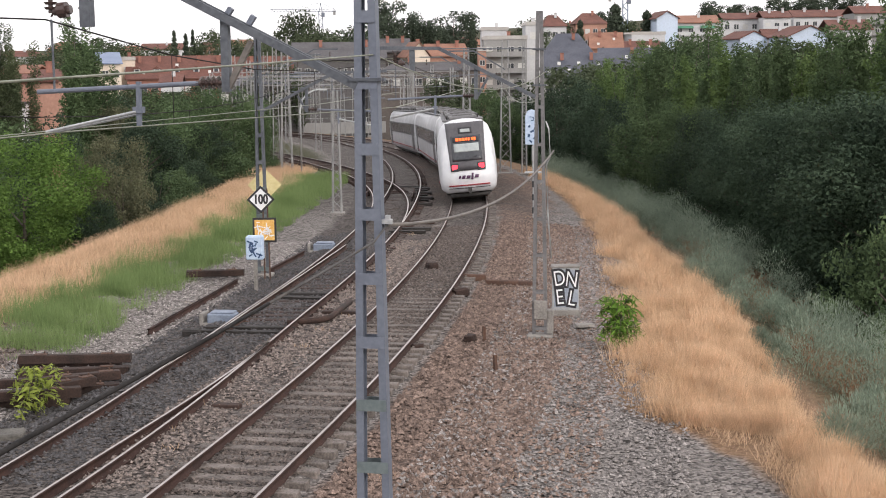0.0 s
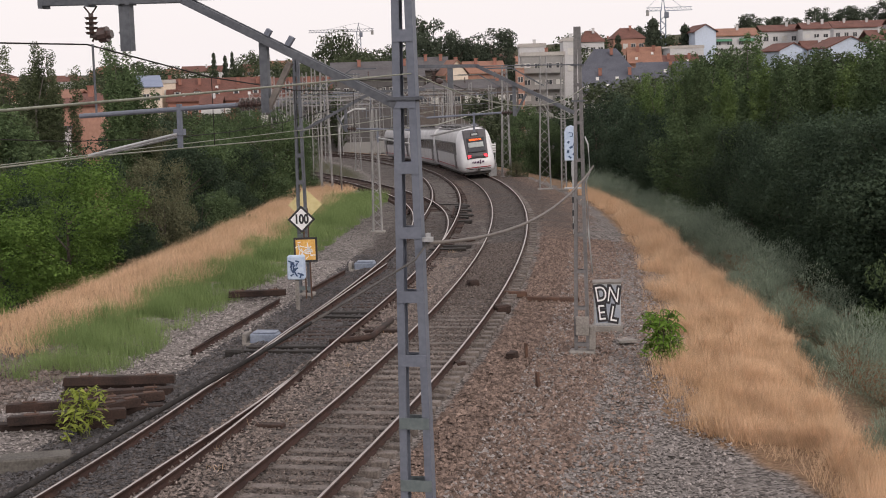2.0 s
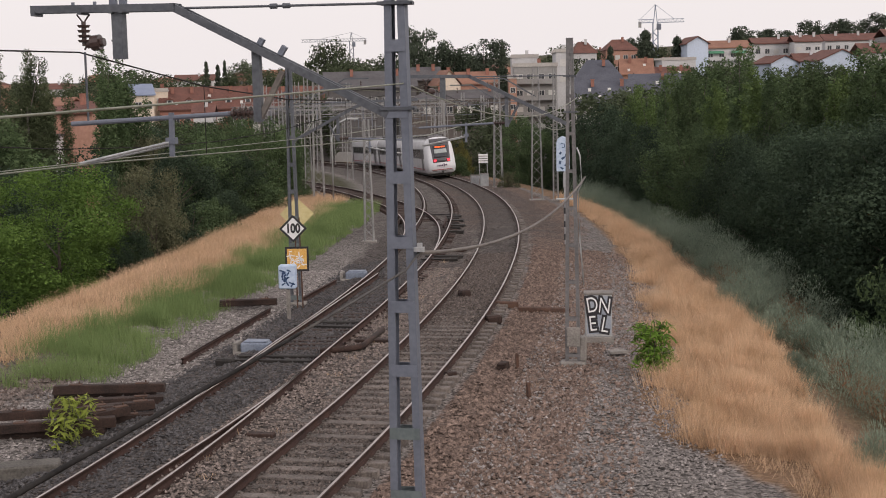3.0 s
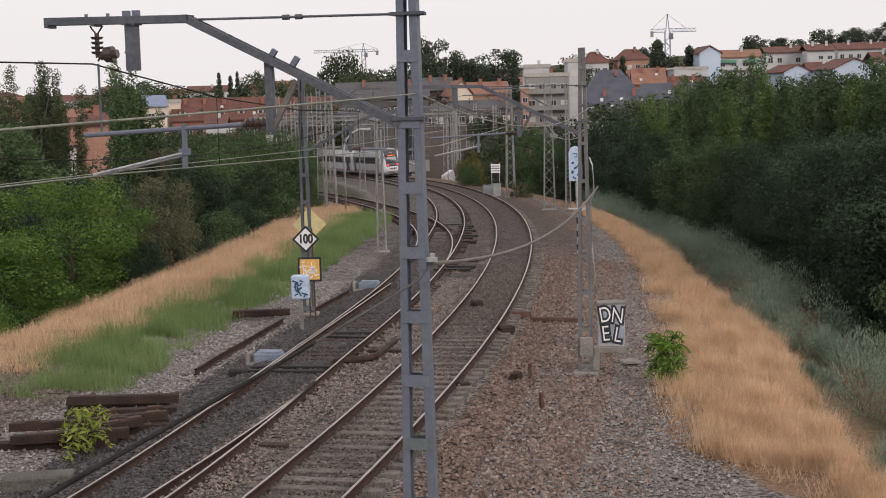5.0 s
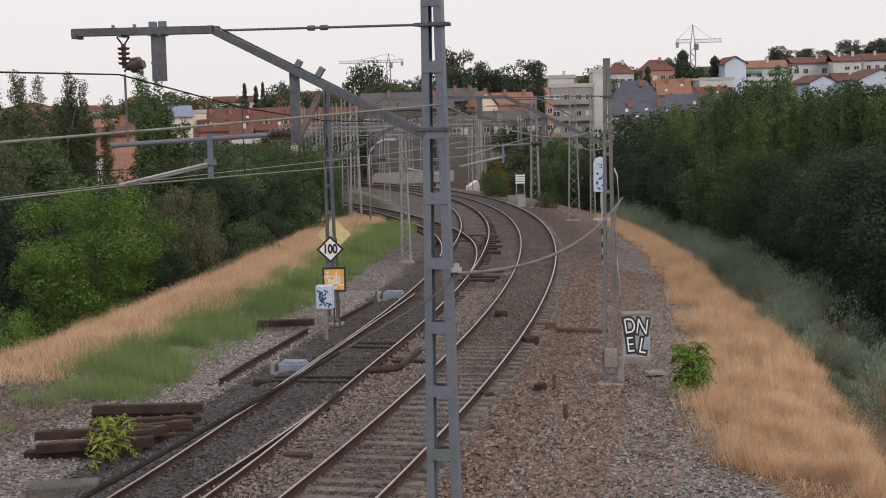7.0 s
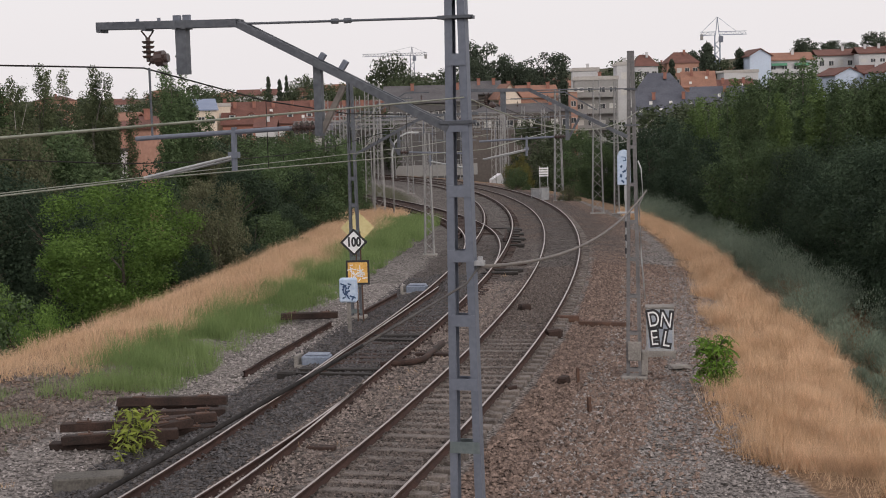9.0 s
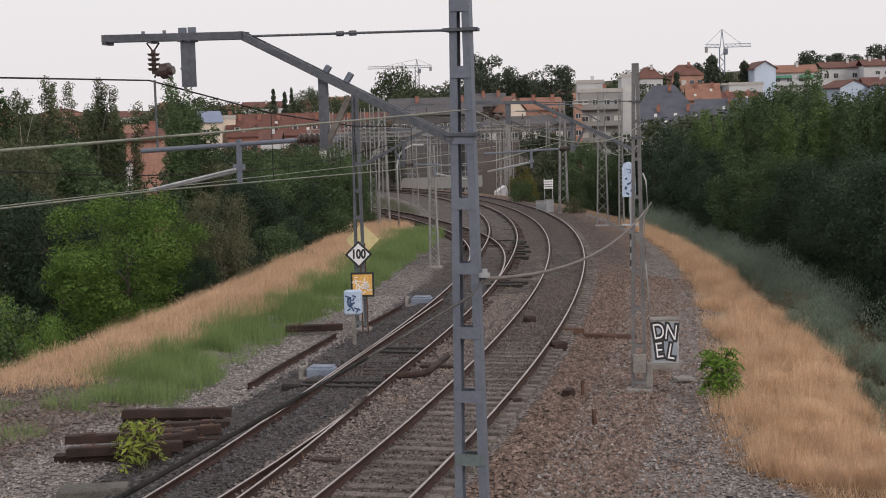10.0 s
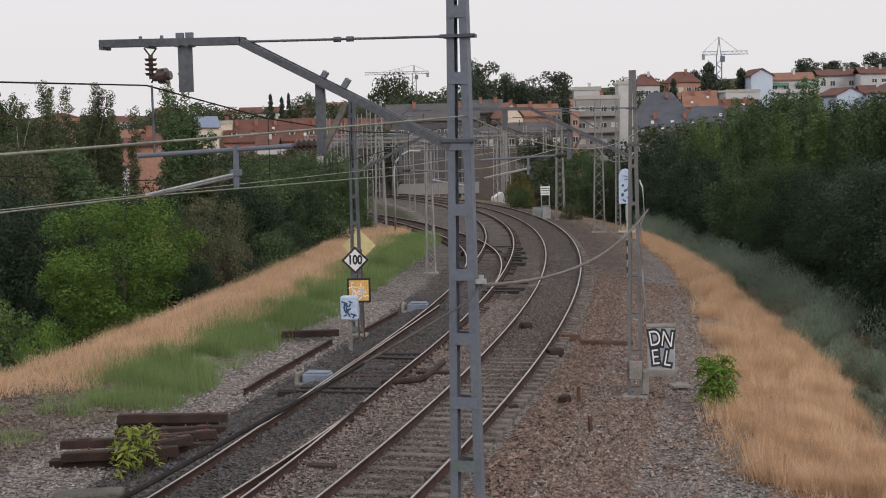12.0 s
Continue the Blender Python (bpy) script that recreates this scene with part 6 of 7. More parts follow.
WALLS = {"white": plaster("white_render", (0.50, 0.50, 0.51)), "grey": plaster("grey_render", (0.26, 0.255, 0.25)), "cream": plaster("cream_render", (0.62, 0.53, 0.44)), "brick": plaster("orange_brick_wall", (0.36, 0.20, 0.15), 0.2),
         "bluewhite": plaster("bluish_white_render", (0.46, 0.53, 0.64)), "brown": plaster("brown_render", (0.10, 0.085, 0.078), 0.25), "dim": plaster("dim_grey_wall", (0.095, 0.09, 0.09), 0.25), "redbrick": plaster("dull_red_brick_wall", (0.27, 0.125, 0.095), 0.2)}
ROOFS = {"red": shade("red_roof_tiles", (0.095, 0.042, 0.034), (0.175, 0.078, 0.06), 0.5, 0.9, 0, 0.3, 4), "orange": shade("orange_roof_tiles", (0.20, 0.098, 0.068), (0.31, 0.16, 0.11), 0.5, 0.9, 0, 0.3, 4), "slate": shade("blue_grey_slate", (0.05, 0.055, 0.075), (0.095, 0.10, 0.125), 0.5, 0.7, 0, 0.2, 4),
         "dark": shade("dark_roof_sheet", (0.06, 0.055, 0.06), (0.11, 0.105, 0.11), 0.5, 0.8, 0, 0.2, 4), "flat": shade("flat_roof_gravel", (0.35, 0.33, 0.31), (0.45, 0.43, 0.41), 0.5, 0.9, 0, 0.2, 4), "bluemetal": shade("blue_metal_roof", (0.16, 0.20, 0.30), (0.22, 0.27, 0.38), 0.5, 0.5, 0.2, 0, 4)}
PANE = shade("dark_window_glass", (0.03, 0.035, 0.04), (0.07, 0.075, 0.085), 0.5, 0.15, 0, 0, 4)
SHUTTER = shade("pale_window_shutter", (0.48, 0.47, 0.45), (0.58, 0.57, 0.55), 0.5, 0.7, 0, 0, 4)
AWNING = shade("green_awning_cloth", (0.07, 0.20, 0.13), (0.10, 0.27, 0.17), 0.5, 0.9, 0, 0, 4)


def window_mesh(w, h, shut):
    bm = bmesh.new()
    for x in (-w / 2, 0, w / 2):
        box(bm, (x, 0, h / 2), (0.07, 0.1, h))
    for z in (0.03, h - 0.03):
        box(bm, (0, 0, z), (w, 0.1, 0.07))
    frame_me = bpy.data.meshes.new("window_frame")
    bm.to_mesh(frame_me)
    bm.free()
    frame_me.materials.append(SHUTTER)
    bm = bmesh.new()
    box(bm, (0, 0.03, h / 2), (w, 0.06, h))
    pane_me = bpy.data.meshes.new("pane")
    bm.to_mesh(pane_me)
    bm.free()
    pane_me.materials.append(SHUTTER if shut else PANE)
    return frame_me, pane_me


WIN = [window_mesh(1.2, 1.3, False), window_mesh(1.2, 1.3, True), window_mesh(0.9, 1.0, False)]
house_rng = random.Random(8)


def house(label, x, y, z, w, h, deep=9.0, wall="white", roof="red", rise=2.0, style="gable", turn=0, rows=2, cols=4, balconies=0, chimneys=1, skylights=0, category="house", name="house", awnings=0, low=9.0, dormers=0):
    """A house whose front faces the line; x, y, z the middle of its front's foot, h the height of its eaves."""
    root = thing(name, pose(x, y, z, 0, 0, turn), label, category, "houses of the town")
    bm = bmesh.new()
    box(bm, (0, deep / 2, (h - low) / 2), (w, deep, h + low))
    if style == "gable_front":
        prism(bm, [(-w / 2, h - 0.01), (w / 2, h - 0.01), (0, h + rise)], 0.001, deep - 0.001, "y")
    part("wall", bm, WALLS[wall], root)
    bm = bmesh.new()
    t = 0.22
    if style == "gable":
        prism(bm, [(-0.5, h - 0.1), (deep / 2, h + rise), (deep + 0.5, h - 0.1), (deep + 0.5, h - 0.1 + t), (deep / 2, h + rise + t), (-0.5, h - 0.1 + t)], -w / 2 - 0.35, w / 2 + 0.35, "x")
    elif style == "gable_front":
        prism(bm, [(-w / 2 - 0.5, h - 0.25), (0, h + rise), (w / 2 + 0.5, h - 0.25), (w / 2 + 0.5, h - 0.25 + t), (0, h + rise + t), (-w / 2 - 0.5, h - 0.25 + t)], -0.4, deep + 0.4, "y")
    elif style == "hip":
        k = min(w, deep) * 0.3
        v = [bm.verts.new(p) for p in ((-w / 2 - 0.4, -0.4, h), (w / 2 + 0.4, -0.4, h), (w / 2 + 0.4, deep + 0.4, h), (-w / 2 - 0.4, deep + 0.4, h), (-w / 2 + k, deep / 2, h + rise), (w / 2 - k, deep / 2, h + rise))]
        for f in ((0, 1, 5, 4), (1, 2, 5), (2, 3, 4, 5), (3, 0, 4), (3, 2, 1, 0)):
            bm.faces.new([v[i] for i in f])
    else:
        box(bm, (0, deep / 2, h + 0.12), (w + 0.3, deep + 0.3, 0.25))
        for yy in (-0.02, deep):
            box(bm, (0, yy, h + 0.45), (w + 0.3, 0.18, 0.5))
    part("roof", bm, ROOFS[roof], root)
    for r in range(rows):
        for c in range(cols):
            zz = h - 2.6 - 3.0 * r
            xx = -w / 2 + w * (c + 0.5) / cols
            if zz < -low + 1:
                continue
            fm, pm = WIN[house_rng.choice((0, 0, 1)) if w / cols > 1.7 else 2]
            win = new("window", pm)
            win.parent, win.location = root, (xx, -0.035, zz)
            fr = new("window_frame", fm)
            fr.parent, fr.location = win, (0, -0.01, 0)
        if r < balconies:
            bm = bmesh.new()
            box(bm, (0, -0.6, h - 3.05 - 3.0 * r), (w * 0.92, 1.2, 0.16))
            box(bm, (0, -1.15, h - 2.6 - 3.0 * r), (w * 0.92, 0.08, 0.8))
            part("balcony", bm, WALLS["white" if wall == "white" else "grey"], root, "long balcony with a solid parapet")
        if r < awnings:
            for xx in (-w * 0.25, w * 0.25):
                bm = bmesh.new()
                box(bm, (xx, -0.6, h - 1.0 - 3.0 * r), (w * 0.34, 1.1, 0.06), pose(0, 0, 0, 35, 0, 0))
                part("awning", bm, AWNING, root, "green cloth awning")
    for k in range(chimneys):
        bm = bmesh.new()
        cx = -w / 2 + w * (k + 0.6) / max(chimneys, 1)
        box(bm, (cx, deep * 0.35, h + rise * 0.75 + 0.6), (0.6, 0.6, 1.2))
        box(bm, (cx, deep * 0.35, h + rise * 0.75 + 1.25), (0.75, 0.75, 0.12))
        part("chimney", bm, WALLS["redbrick"] if wall != "white" else WALLS["white"], root)
    for k in range(dormers):
        cx = -w / 2 + w * (k + 0.5) / dormers
        u = 0.28
        dz, dy = h - 0.1 + (rise + 0.1) * u, -0.5 + (deep / 2 + 0.5) * u
        bm = bmesh.new()
        box(bm, (cx, dy + 0.8, dz + 0.35), (1.15, 1.7, 1.0))
        d = part("dormer", bm, WALLS["white"], root, "small white dormer in the roof")
        bm = bmesh.new()
        prism(bm, [(cx - 0.8, dz + 0.8), (cx + 0.8, dz + 0.8), (cx, dz + 1.4)], dy - 0.2, dy + 2.4, "y")
        part("dormer_roof", bm, ROOFS[roof], d)
        bm = bmesh.new()
        box(bm, (cx, dy - 0.06, dz + 0.36), (0.7, 0.05, 0.7))
        part("pane", bm, PANE, d)
    for k in range(skylights):
        cx = -w / 2 + w * (k + 0.5) / skylights
        bm = bmesh.new()
        u = 0.25 + 0.3 * (k % 2)
        box(bm, (cx, -0.5 + (deep / 2 + 0.5) * u, h - 0.1 + (rise + 0.1) * u + 0.3), (0.55, 0.95, 0.08), Matrix.Rotation(math.atan2(rise + 0.1, deep / 2 + 0.5), 4, "X"))
        part("skylight", bm, SHUTTER, root, "pale roof window")
    return root


# left of the line
house("long terrace with a red-brown tiled roof and chimneys", -32.6, 270.0, -1.9, 18.7, 6.1, 11, "redbrick", "red", 4.2, "gable", 4, 3, 9, 0, 5, 3, dormers=5)
house("terrace end with a red-brown tiled roof", -18.4, 290.0, -1.7, 15.4, 5.9, 11, "redbrick", "red", 4.0, "gable", 0, 2, 7, 0, 4, 4, dormers=4)
house("pale house with a blue metal roof", -44.7, 268.0, 3.3, 3.9, 3.9, 12, "cream", "bluemetal", 2.0, "gable", 14, 1, 2, 0, 0)
house("pale block beside the blue-roofed house", -42.2, 272.0, 3.2, 3.0, 4.6, 9, "cream", "flat", 0.3, "flat", 5, 1, 1, 0, 1)
house("orange brick block of flats", -32.8, 150.0, -0.1, 4.7, 5.4, 8, "brick", "red", 1.0, "gable", -8, 0, 2, 0, 1)
house("orange brick stair tower with pale trim", -35.3, 153.0, -0.2, 2.5, 6.2, 6, "brick", "orange", 0.8, "gable", -8, 2, 1, 0, 0)
house("low white house among trees", -34.4, 146.0, 0.2, 1.4, 2.7, 6, "white", "dark", 0.5, "flat", 0, 1, 1, 0, 0)
house("white flats with dark windows behind the trees", -30.0, 240.0, -0.3, 3.4, 4.2, 6, "white", "red", 1.2, "gable", 2, 3, 3, 0, 1)
# station buildings behind the masts
house("long dark-roofed station shed", -1.3, 255.0, -7.1, 16.7, 14.6, 12, "dim", "dark", 3.0, "gable", 2, 1, 10, 0, 2, 0, "shed", "station_shed")
house("grey-brown station building behind the masts", 14.8, 250.0, -6.7, 18.1, 12.0, 10, "brown", "dark", 1.6, "hip", -2, 1, 9, 0, 2, 0, "shed", "station_building")
house("long low platform canopy building", -14.7, 240.0, -5.7, 14.2, 8.8, 7, "dim", "dark", 1.2, "gable", 6, 1, 8, 0, 0, 0, "shed", "station_shed")
house("cream gabled house with an orange roof", 13.2, 255.0, 3.5, 4.0, 4.3, 10, "cream", "orange", 2.6, "gable_front", 8, 1, 2, 0, 1)
house("brick house with an orange tiled roof", 19.0, 262.0, 3.2, 7.3, 4.7, 10, "brick", "orange", 2.2, "gable", 4, 1, 4, 0, 2)
house("row of low houses with dark roofs", 9.0, 265.0, 3.4, 5.8, 5.4, 10, "brown", "dark", 2.4, "gable", 0, 1, 4, 0, 2)
house("grey block of flats with long balconies", 29.0, 255.0, -1.2, 7.9, 12.0, 10, "grey", "flat", 0.3, "flat", -4, 4, 4, 4, 1, 0, "apartment building", "apartment_building")
house("white block of flats with roof terraces", 29.2, 275.0, 1.8, 5.2, 11.1, 10, "white", "flat", 0.3, "flat", -4, 3, 3, 0, 1, 0, "apartment building", "apartment_building")
house("plain white tower of flats", 35.1, 262.0, -0.3, 2.8, 13.8, 12, "white", "flat", 0.3, "flat", -4, 2, 1, 0, 1, 0, "apartment building", "apartment_building")
house("brick annex beside the grey flats", 24.3, 250.0, -0.8, 1.4, 9.5, 9, "brick", "flat", 0.3, "flat", -4, 2, 1, 0, 0)
house("large house with a steep slate roof", 43.2, 270.0, 1.3, 10.8, 5.9, 13, "grey", "slate", 5.0, "hip", -6, 1, 6, 0, 1, 0)
house("terrace with a slate roof and roof windows", 39.3, 240.0, -0.8, 10.3, 4.7, 11, "grey", "slate", 4.0, "gable", -8, 1, 6, 0, 2, 6)
house("terrace end with a slate roof", 53.0, 262.0, -0.2, 10.4, 5.2, 11, "grey", "slate", 4.0, "gable", -10, 1, 6, 0, 1, 3)
house("brick terrace with an orange-red roof", 56.2, 300.0, 3.8, 6.9, 5.5, 11, "brick", "orange", 3.4, "gable", -8, 1, 4, 0, 2, 2)
house("brick terrace with red roof on the slope", 65.5, 310.0, 2.9, 9.2, 5.0, 11, "brick", "red", 3.0, "gable", -8, 1, 5, 0, 2, 2)
house("house with a brown hipped roof", 52.5, 350.0, 10.0, 5.7, 5.4, 10, "white", "red", 3.0, "hip", 0, 1, 3, 0, 1)
house("brick house on the hill", 65.2, 370.0, 9.9, 8.5, 6.6, 10, "brick", "red", 3.0, "hip", 0, 2, 4, 0, 1)
house("white terrace houses below the fir trees", 71.9, 330.0, 7.3, 8.1, 5.5, 9, "white", "flat", 0.3, "flat", 0, 1, 5, 0, 0)
house("white house with a red roof and green awnings", 86.1, 340.0, 7.7, 11.1, 8.0, 11, "white", "orange", 1.8, "gable", -4, 2, 4, 1, 1, 0, "house", "house", 1)
house("bluish white gable wall of a house", 78.3, 338.0, 7.9, 5.2, 9.0, 12, "bluewhite", "red", 1.6, "gable_front", 2, 0, 1, 0, 0)
house("long low white house", 104.1, 360.0, 7.5, 11.8, 9.6, 11, "white", "red", 1.6, "gable", -6, 1, 5, 0, 1)
house("white house with balconies", 110.0, 352.0, 7.3, 6.9, 9.9, 10, "white", "red", 1.6, "gable", -6, 2, 3, 2, 2)
house("bluish white gabled house", 85.7, 290.0, 5.0, 6.2, 6.1, 9, "bluewhite", "red", 1.4, "gable_front", 10, 0, 1, 0, 0)
house("red-roofed house behind the poplars", 93.3, 296.0, 3.6, 6.3, 7.4, 9, "white", "red", 2.0, "gable", -4, 2, 3, 1, 1)
house("tall bluish white gabled house", 94.5, 280.0, 2.5, 9.4, 8.8, 10, "bluewhite", "red", 2.0, "gable_front", 6, 0, 2, 0, 0)
house("white flats with red roofs", 104.9, 285.0, 2.2, 8.4, 10.4, 10, "white", "red", 2.0, "gable", -4, 2, 4, 2, 2)
house("long white flats on the ridge", 140.0, 400.0, 10.3, 19.6, 8.4, 11, "white", "red", 2.0, "gable", -4, 1, 8, 0, 3)
house("grey flats on the ridge", 148.5, 380.0, 6.7, 15.5, 12.3, 11, "grey", "red", 2.0, "gable", -4, 2, 6, 2, 2)
# the far ridge
far_rng = random.Random(21)
for k in range(26):
    px = -0.335 + 0.026 * k + far_rng.uniform(-0.006, 0.006)
    y = far_rng.uniform(430, 560)
    x = px * y
    z = float(ground_height(np.array([x]), np.array([y]))[0][0])
    house(far_rng.choice(("small house on the far ridge", "pale house far up the hill", "brick house far up the hill")), x, y, z - 0.5, far_rng.uniform(9, 18), far_rng.uniform(4, 6.5), 10, far_rng.choice(("white", "brick", "cream", "brick")),
          far_rng.choice(("red", "orange", "red")), far_rng.uniform(1.6, 3), far_rng.choice(("gable", "hip")), far_rng.uniform(-20, 20), 1, 4, 0, 1)


def tower_crane(x, y, foot, head, reach, back, material, label, turn=0, cat_head=5.0):
    root = thing("tower_crane", pose(x, y, foot, 0, 0, turn), label, "crane", "tower cranes")
    h = head - foot
    bm = bmesh.new()
    for sx in (-0.7, 0.7):
        for sy in (-0.7, 0.7):
            bar(bm, (sx, sy, 0), (sx, sy, h), 0.2, 0.2)
    z, i = 0.0, 1
    while z < h - 1.4:
        bar(bm, (-0.7 * i, -0.7, z), (0.7 * i, -0.7, z + 1.4), 0.12, 0.12)
        bar(bm, (-0.7 * i, 0.7, z), (0.7 * i, 0.7, z + 1.4), 0.12, 0.12)
        bar(bm, (-0.7, -0.7 * i, z), (-0.7, 0.7 * i, z + 1.4), 0.12, 0.12)
        z, i = z + 1.4, -i
    part("mast", bm, material, root)

    def boom(name, a, b):
        bm = bmesh.new()
        bar(bm, (a, -0.45, h), (b, -0.45, h), 0.14, 0.14)
        bar(bm, (a, 0.45, h), (b, 0.45, h), 0.14, 0.14)
        bar(bm, (a, 0, h + 0.9), (b, 0, h + 0.9), 0.14, 0.14)
        n = max(2, int(abs(b - a) / 1.2))
        for k in range(n):
            p, q = a + (b - a) * k / n, a + (b - a) * (k + 1) / n
            bar(bm, (p, -0.45, h), ((p + q) / 2, 0, h + 0.9), 0.08, 0.08)
            bar(bm, ((p + q) / 2, 0, h + 0.9), (q, 0.45, h), 0.08, 0.08)
        part(name, bm, material, root)
    boom("jib", 0.5, reach)
    boom("counter_jib", -0.5 if reach > 0 else 0.5, back)
    bm = bmesh.new()
    bar(bm, (-0.5, 0, h), (0, 0, h + cat_head), 0.2, 0.2)
    bar(bm, (0.5, 0, h), (0, 0, h + cat_head), 0.2, 0.2)
    part("tower_head", bm, material, root)
    for e in (reach * 0.65, back * 0.9):
        bm = bmesh.new()
        tube(bm, (0, 0, h + cat_head), (e, 0, h + 0.9), 0.05, n=5)
        part("tie_rope", bm, material, root)
    bm = bmesh.new()
    box(bm, (back * 0.9, 0, h - 0.5), (abs(back) * 0.16, 1.0, 1.6))
    part("counterweight", bm, WALLS["grey"], root)
    bm = bmesh.new()
    box(bm, (0.9, -0.7, h - 1.2), (1.2, 1.2, 1.7), bevel=0.1)
    part("cab", bm, STEEL, root)


CRANE_BLUE = shade("blue_grey_crane_steel", (0.13, 0.17, 0.25), (0.24, 0.28, 0.35), 0.5, 0.6, 0.1, 0, 4)
tower_crane(78.34, 390.00, 10.67, 24.50, 8.0, -4.8, CRANE_BLUE, "blue-grey tower crane among the houses", -6)
tower_crane(-9.30, 520.00, 16.58, 25.80, -18.5, 5.6, STEEL, "slender grey tower crane on the skyline", -3, 3.2)

# retaining wall, fence panels and clutter by the far curve
far_wall = thing("retaining_wall", pose(-5.0, 244, -5.2, 0, 0, 14), "pale concrete wall beyond the curved tracks", "wall")
bm = bmesh.new()
box(bm, (0, 0, 0.7), (24, 0.4, 2.0), bevel=0.03)
part("panel", bm, WALLS["grey"], far_wall)
bm = bmesh.new()
for k in range(12):
    bar(bm, (-11.5 + 2 * k, 0, 1.6), (-11.5 + 2 * k, 0, 2.5), 0.06, 0.06)
bar(bm, (-12, 0, 2.5), (12, 0, 2.5), 0.05, 0.05)
part("railing", bm, GALV, far_wall)
fence = thing("fence_panel", pose(10.47, 140.00, -0.52, 0, 0, 0), "white slatted fence panel at the bank", "fence")
for k in range(4):
    bm = bmesh.new()
    box(bm, (0, 0, 0.05 + 0.24 * k), (0.95, 0.05, 0.17))
    part("slat", bm, WHITE, fence)
for sx in (-0.4, 0.4):
    bm = bmesh.new()
    bar(bm, (sx, 0.05, -1.6), (sx, 0.05, 1.0), 0.07, 0.07)
    part("post", bm, GALV, fence)
tent = thing("white_canopy", pose(8.10, 200.00, -4.1, 0, 0, 15), "small white pitched canopy behind the masts", "canopy")
bm = bmesh.new()
prism(bm, [(-0.8, -1.0), (0.8, -1.0), (0.8, 0.4), (0.5, 1.0), (-0.8, 0.2)], -0.8, 0.8, "y")
part("cover", bm, WHITE, tent)
for x, y, h in ((9.0, 119.5, 1.3), (8.3, 121, 1.1)):
    t = thing("relay_cabinet", pose(x, y, -1.75, 0, 0, 5), "grey trackside cabinet at the foot of a lattice mast", "cabinet")
    bm = bmesh.new()
    box(bm, (0, 0, h / 2), (0.7, 0.5, h), bevel=0.03)
    part("body", bm, BOXGREY, t)
    bm = bmesh.new()
    box(bm, (0, 0, h + 0.03), (0.8, 0.6, 0.06), bevel=0.015)
    part("lid", bm, CONCRETE, t)


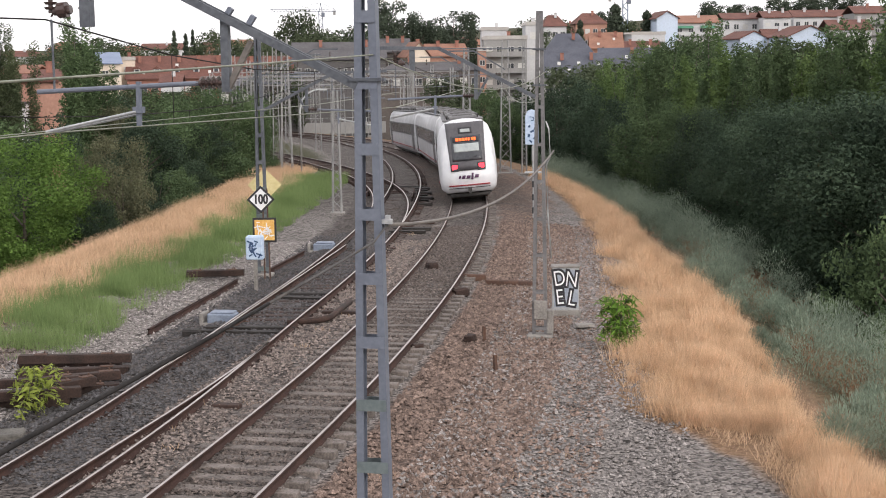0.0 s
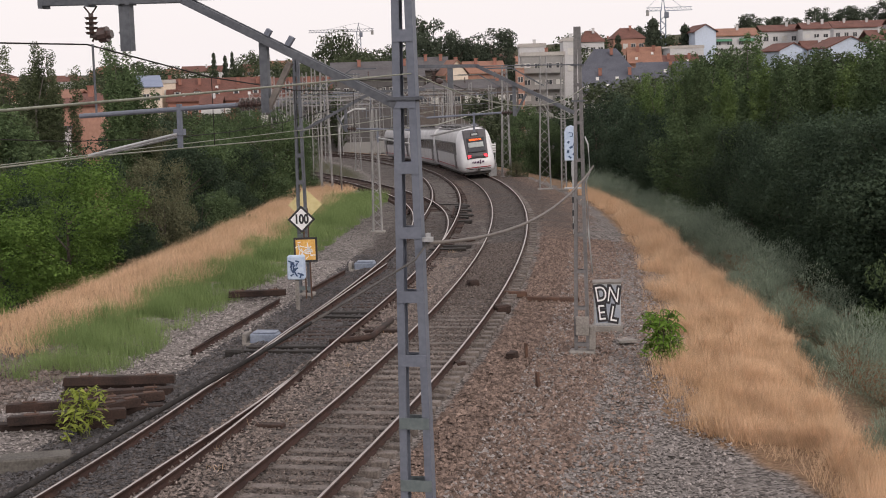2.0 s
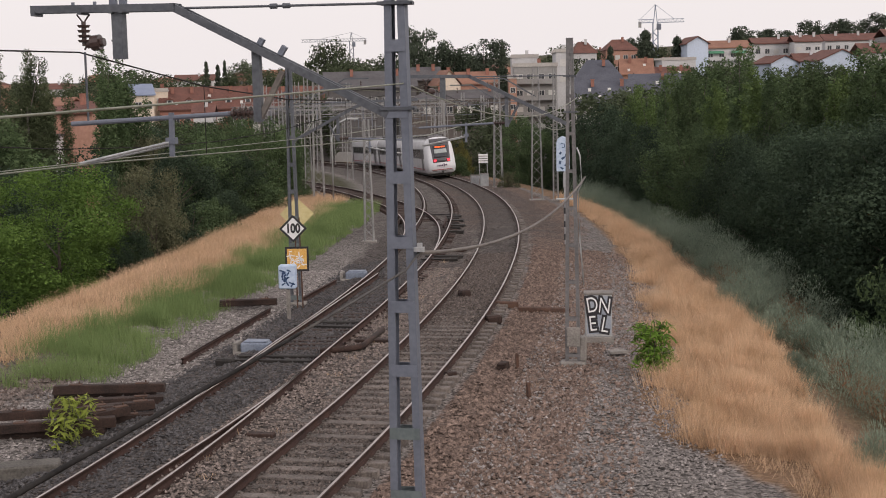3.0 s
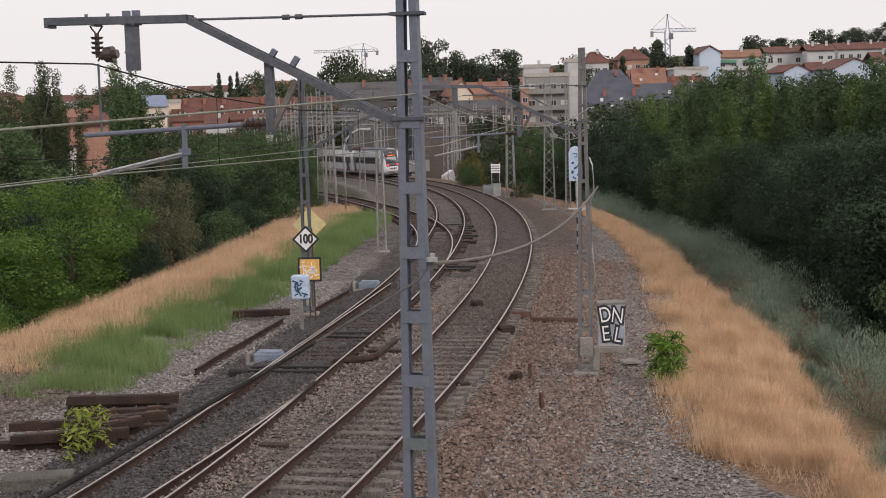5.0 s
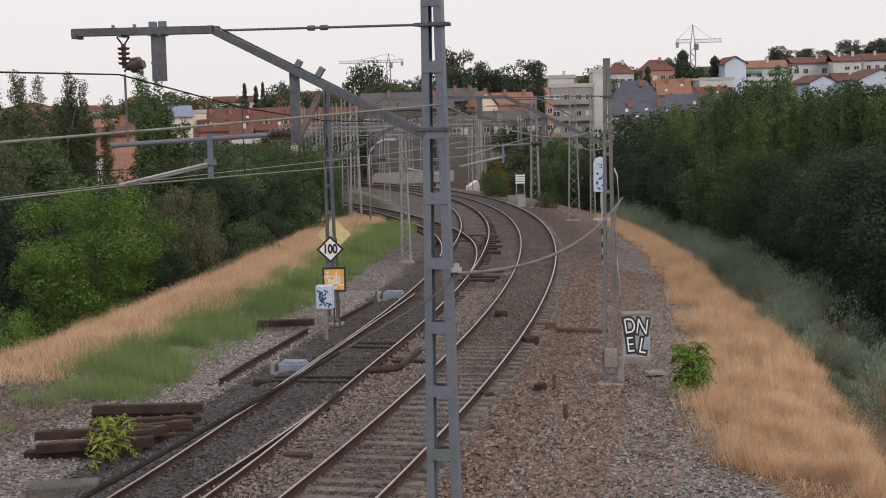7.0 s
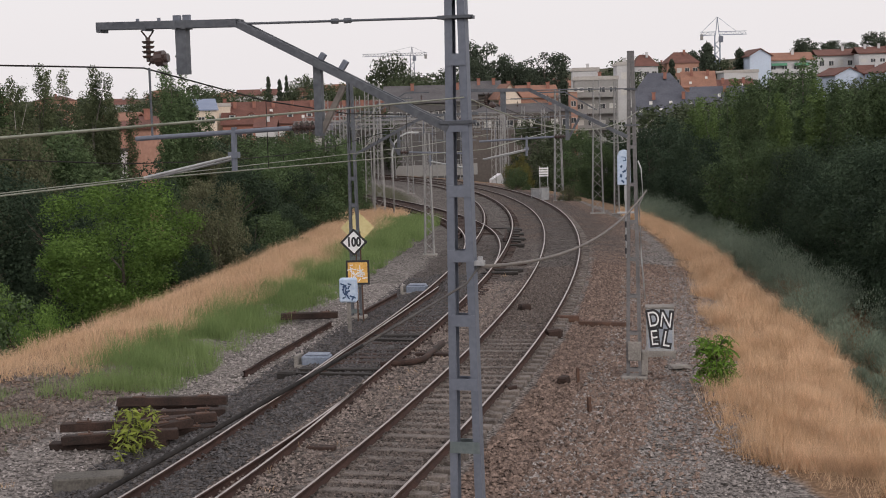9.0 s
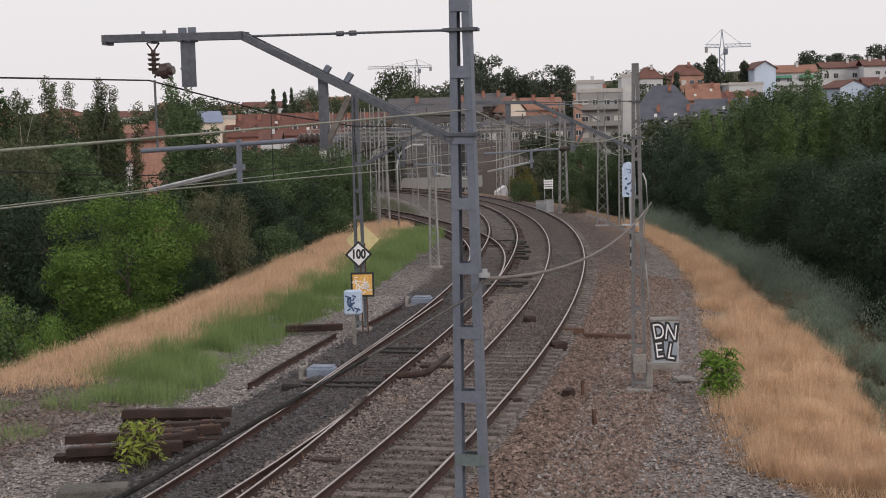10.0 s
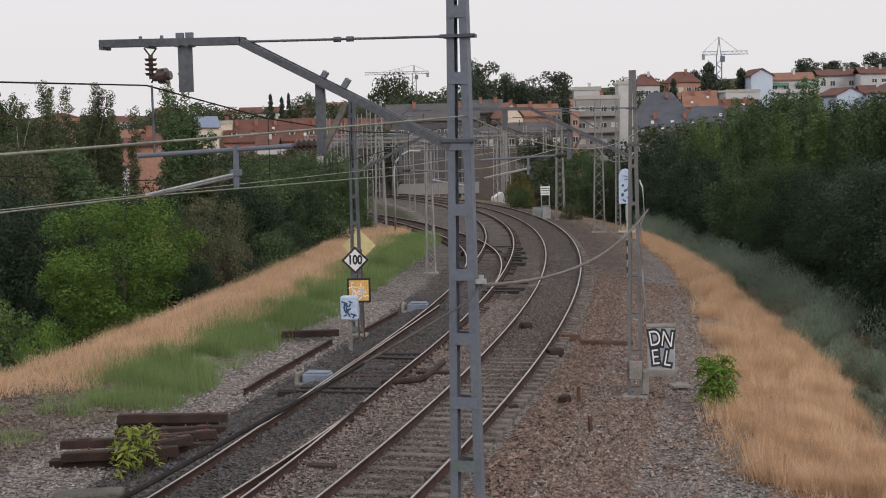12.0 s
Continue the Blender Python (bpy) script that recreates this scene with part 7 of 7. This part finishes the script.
# ---- loose ballast stones near the camera ----
def stones(name, n, seed, s0, s1, o0, o1, size, material, label):
    rng = np.random.default_rng(seed)
    s, o = rng.uniform(s0, s1, n), rng.uniform(o0, o1, n)
    x = np.interp(s, LINE_S, LINE_X) + o * np.cos(np.interp(s, LINE_S, LINE_T))
    y = np.interp(s, LINE_S, LINE_Y) - o * np.sin(np.interp(s, LINE_S, LINE_T))
    r = rng.uniform(*size, n)[:, None, None]
    z = ground_height(x, y)[0]
    shape = np.array([(1, 0, 0), (-1, 0, 0), (0, 1, 0), (0, -1, 0), (0, 0, 0.8), (0, 0, -0.8)], float)
    v = shape[None] * rng.uniform(0.6, 1.3, (n, 6, 1)) + rng.normal(0, 0.18, (n, 6, 3))
    a = rng.uniform(0, 6.28, n)
    ca, sa_ = np.cos(a), np.sin(a)
    v = np.stack([v[:, :, 0] * ca[:, None] - v[:, :, 1] * sa_[:, None], v[:, :, 0] * sa_[:, None] + v[:, :, 1] * ca[:, None], v[:, :, 2]], 2) * r
    v += np.c_[x, y, z + 0.01][:, None]
    t = np.array([(0, 2, 4), (2, 1, 4), (1, 3, 4), (3, 0, 4)])
    f = (np.arange(n)[:, None, None] * 6 + t[None]).reshape(-1, 3)
    tagged(fitted(name, mesh_from(name, v.reshape(-1, 3), f), material), label, "stones", kind="stuff")


STONE_GREY = shade("grey_ballast_stone", (0.045, 0.04, 0.039), (0.39, 0.355, 0.337), 9, 0.95, 0, 0.3, 40, spread=0.6, gloss=0.2)
STONE_BROWN = shade("brown_ballast_stone", (0.036, 0.023, 0.018), (0.34, 0.25, 0.208), 9, 0.95, 0, 0.3, 40, spread=0.6, gloss=0.2)
STONE_DARK = shade("dark_ballast_stone", (0.019, 0.018, 0.019), (0.17, 0.162, 0.165), 9, 0.95, 0, 0.3, 40, spread=0.6, gloss=0.2)
STONE_MID = shade("grey_brown_ballast_stone", (0.028, 0.022, 0.019), (0.27, 0.223, 0.20), 9, 0.95, 0, 0.3, 40, spread=0.6, gloss=0.2)
stones("ballast_stones", 16000, 41, -3, 32, 2.7, 7.6, (0.022, 0.06), STONE_GREY, "loose grey stones of the gravel path")
stones("ballast_stones", 15000, 42, -3, 36, 1.5, 4.6, (0.028, 0.085), STONE_BROWN, "loose brown ballast stones beside the rail")
stones("ballast_stones", 5000, 48, -3, 36, 3.6, 6.0, (0.028, 0.07), STONE_BROWN, "brown ballast stones strewn over grey gravel")
stones("ballast_stones", 16000, 43, -3, 34, -1.25, 0.95, (0.022, 0.055), STONE_MID, "grey ballast stones between the rails")
stones("ballast_stones", 9000, 44, -3, 30, -2.9, -1.0, (0.022, 0.058), STONE_MID, "brown ballast stones between the tracks")
stones("ballast_stones", 16000, 45, -3, 32, -6.1, -2.9, (0.022, 0.058), STONE_DARK, "dark ballast stones round the turnout")
stones("ballast_stones", 6000, 46, -3, 30, -8.6, -5.9, (0.022, 0.06), STONE_GREY, "pale stones beside the weeds")
stones("ballast_stones", 6000, 47, -3, 12, -13.5, -8.4, (0.025, 0.09), STONE_MID, "brown rubble on bare earth")


def motions():
    for k, car in enumerate(CARS):
        walk(car, [(t, car_pose(s + k * (CAR + 0.35))) for t, s in TRAIN_S])


motions()
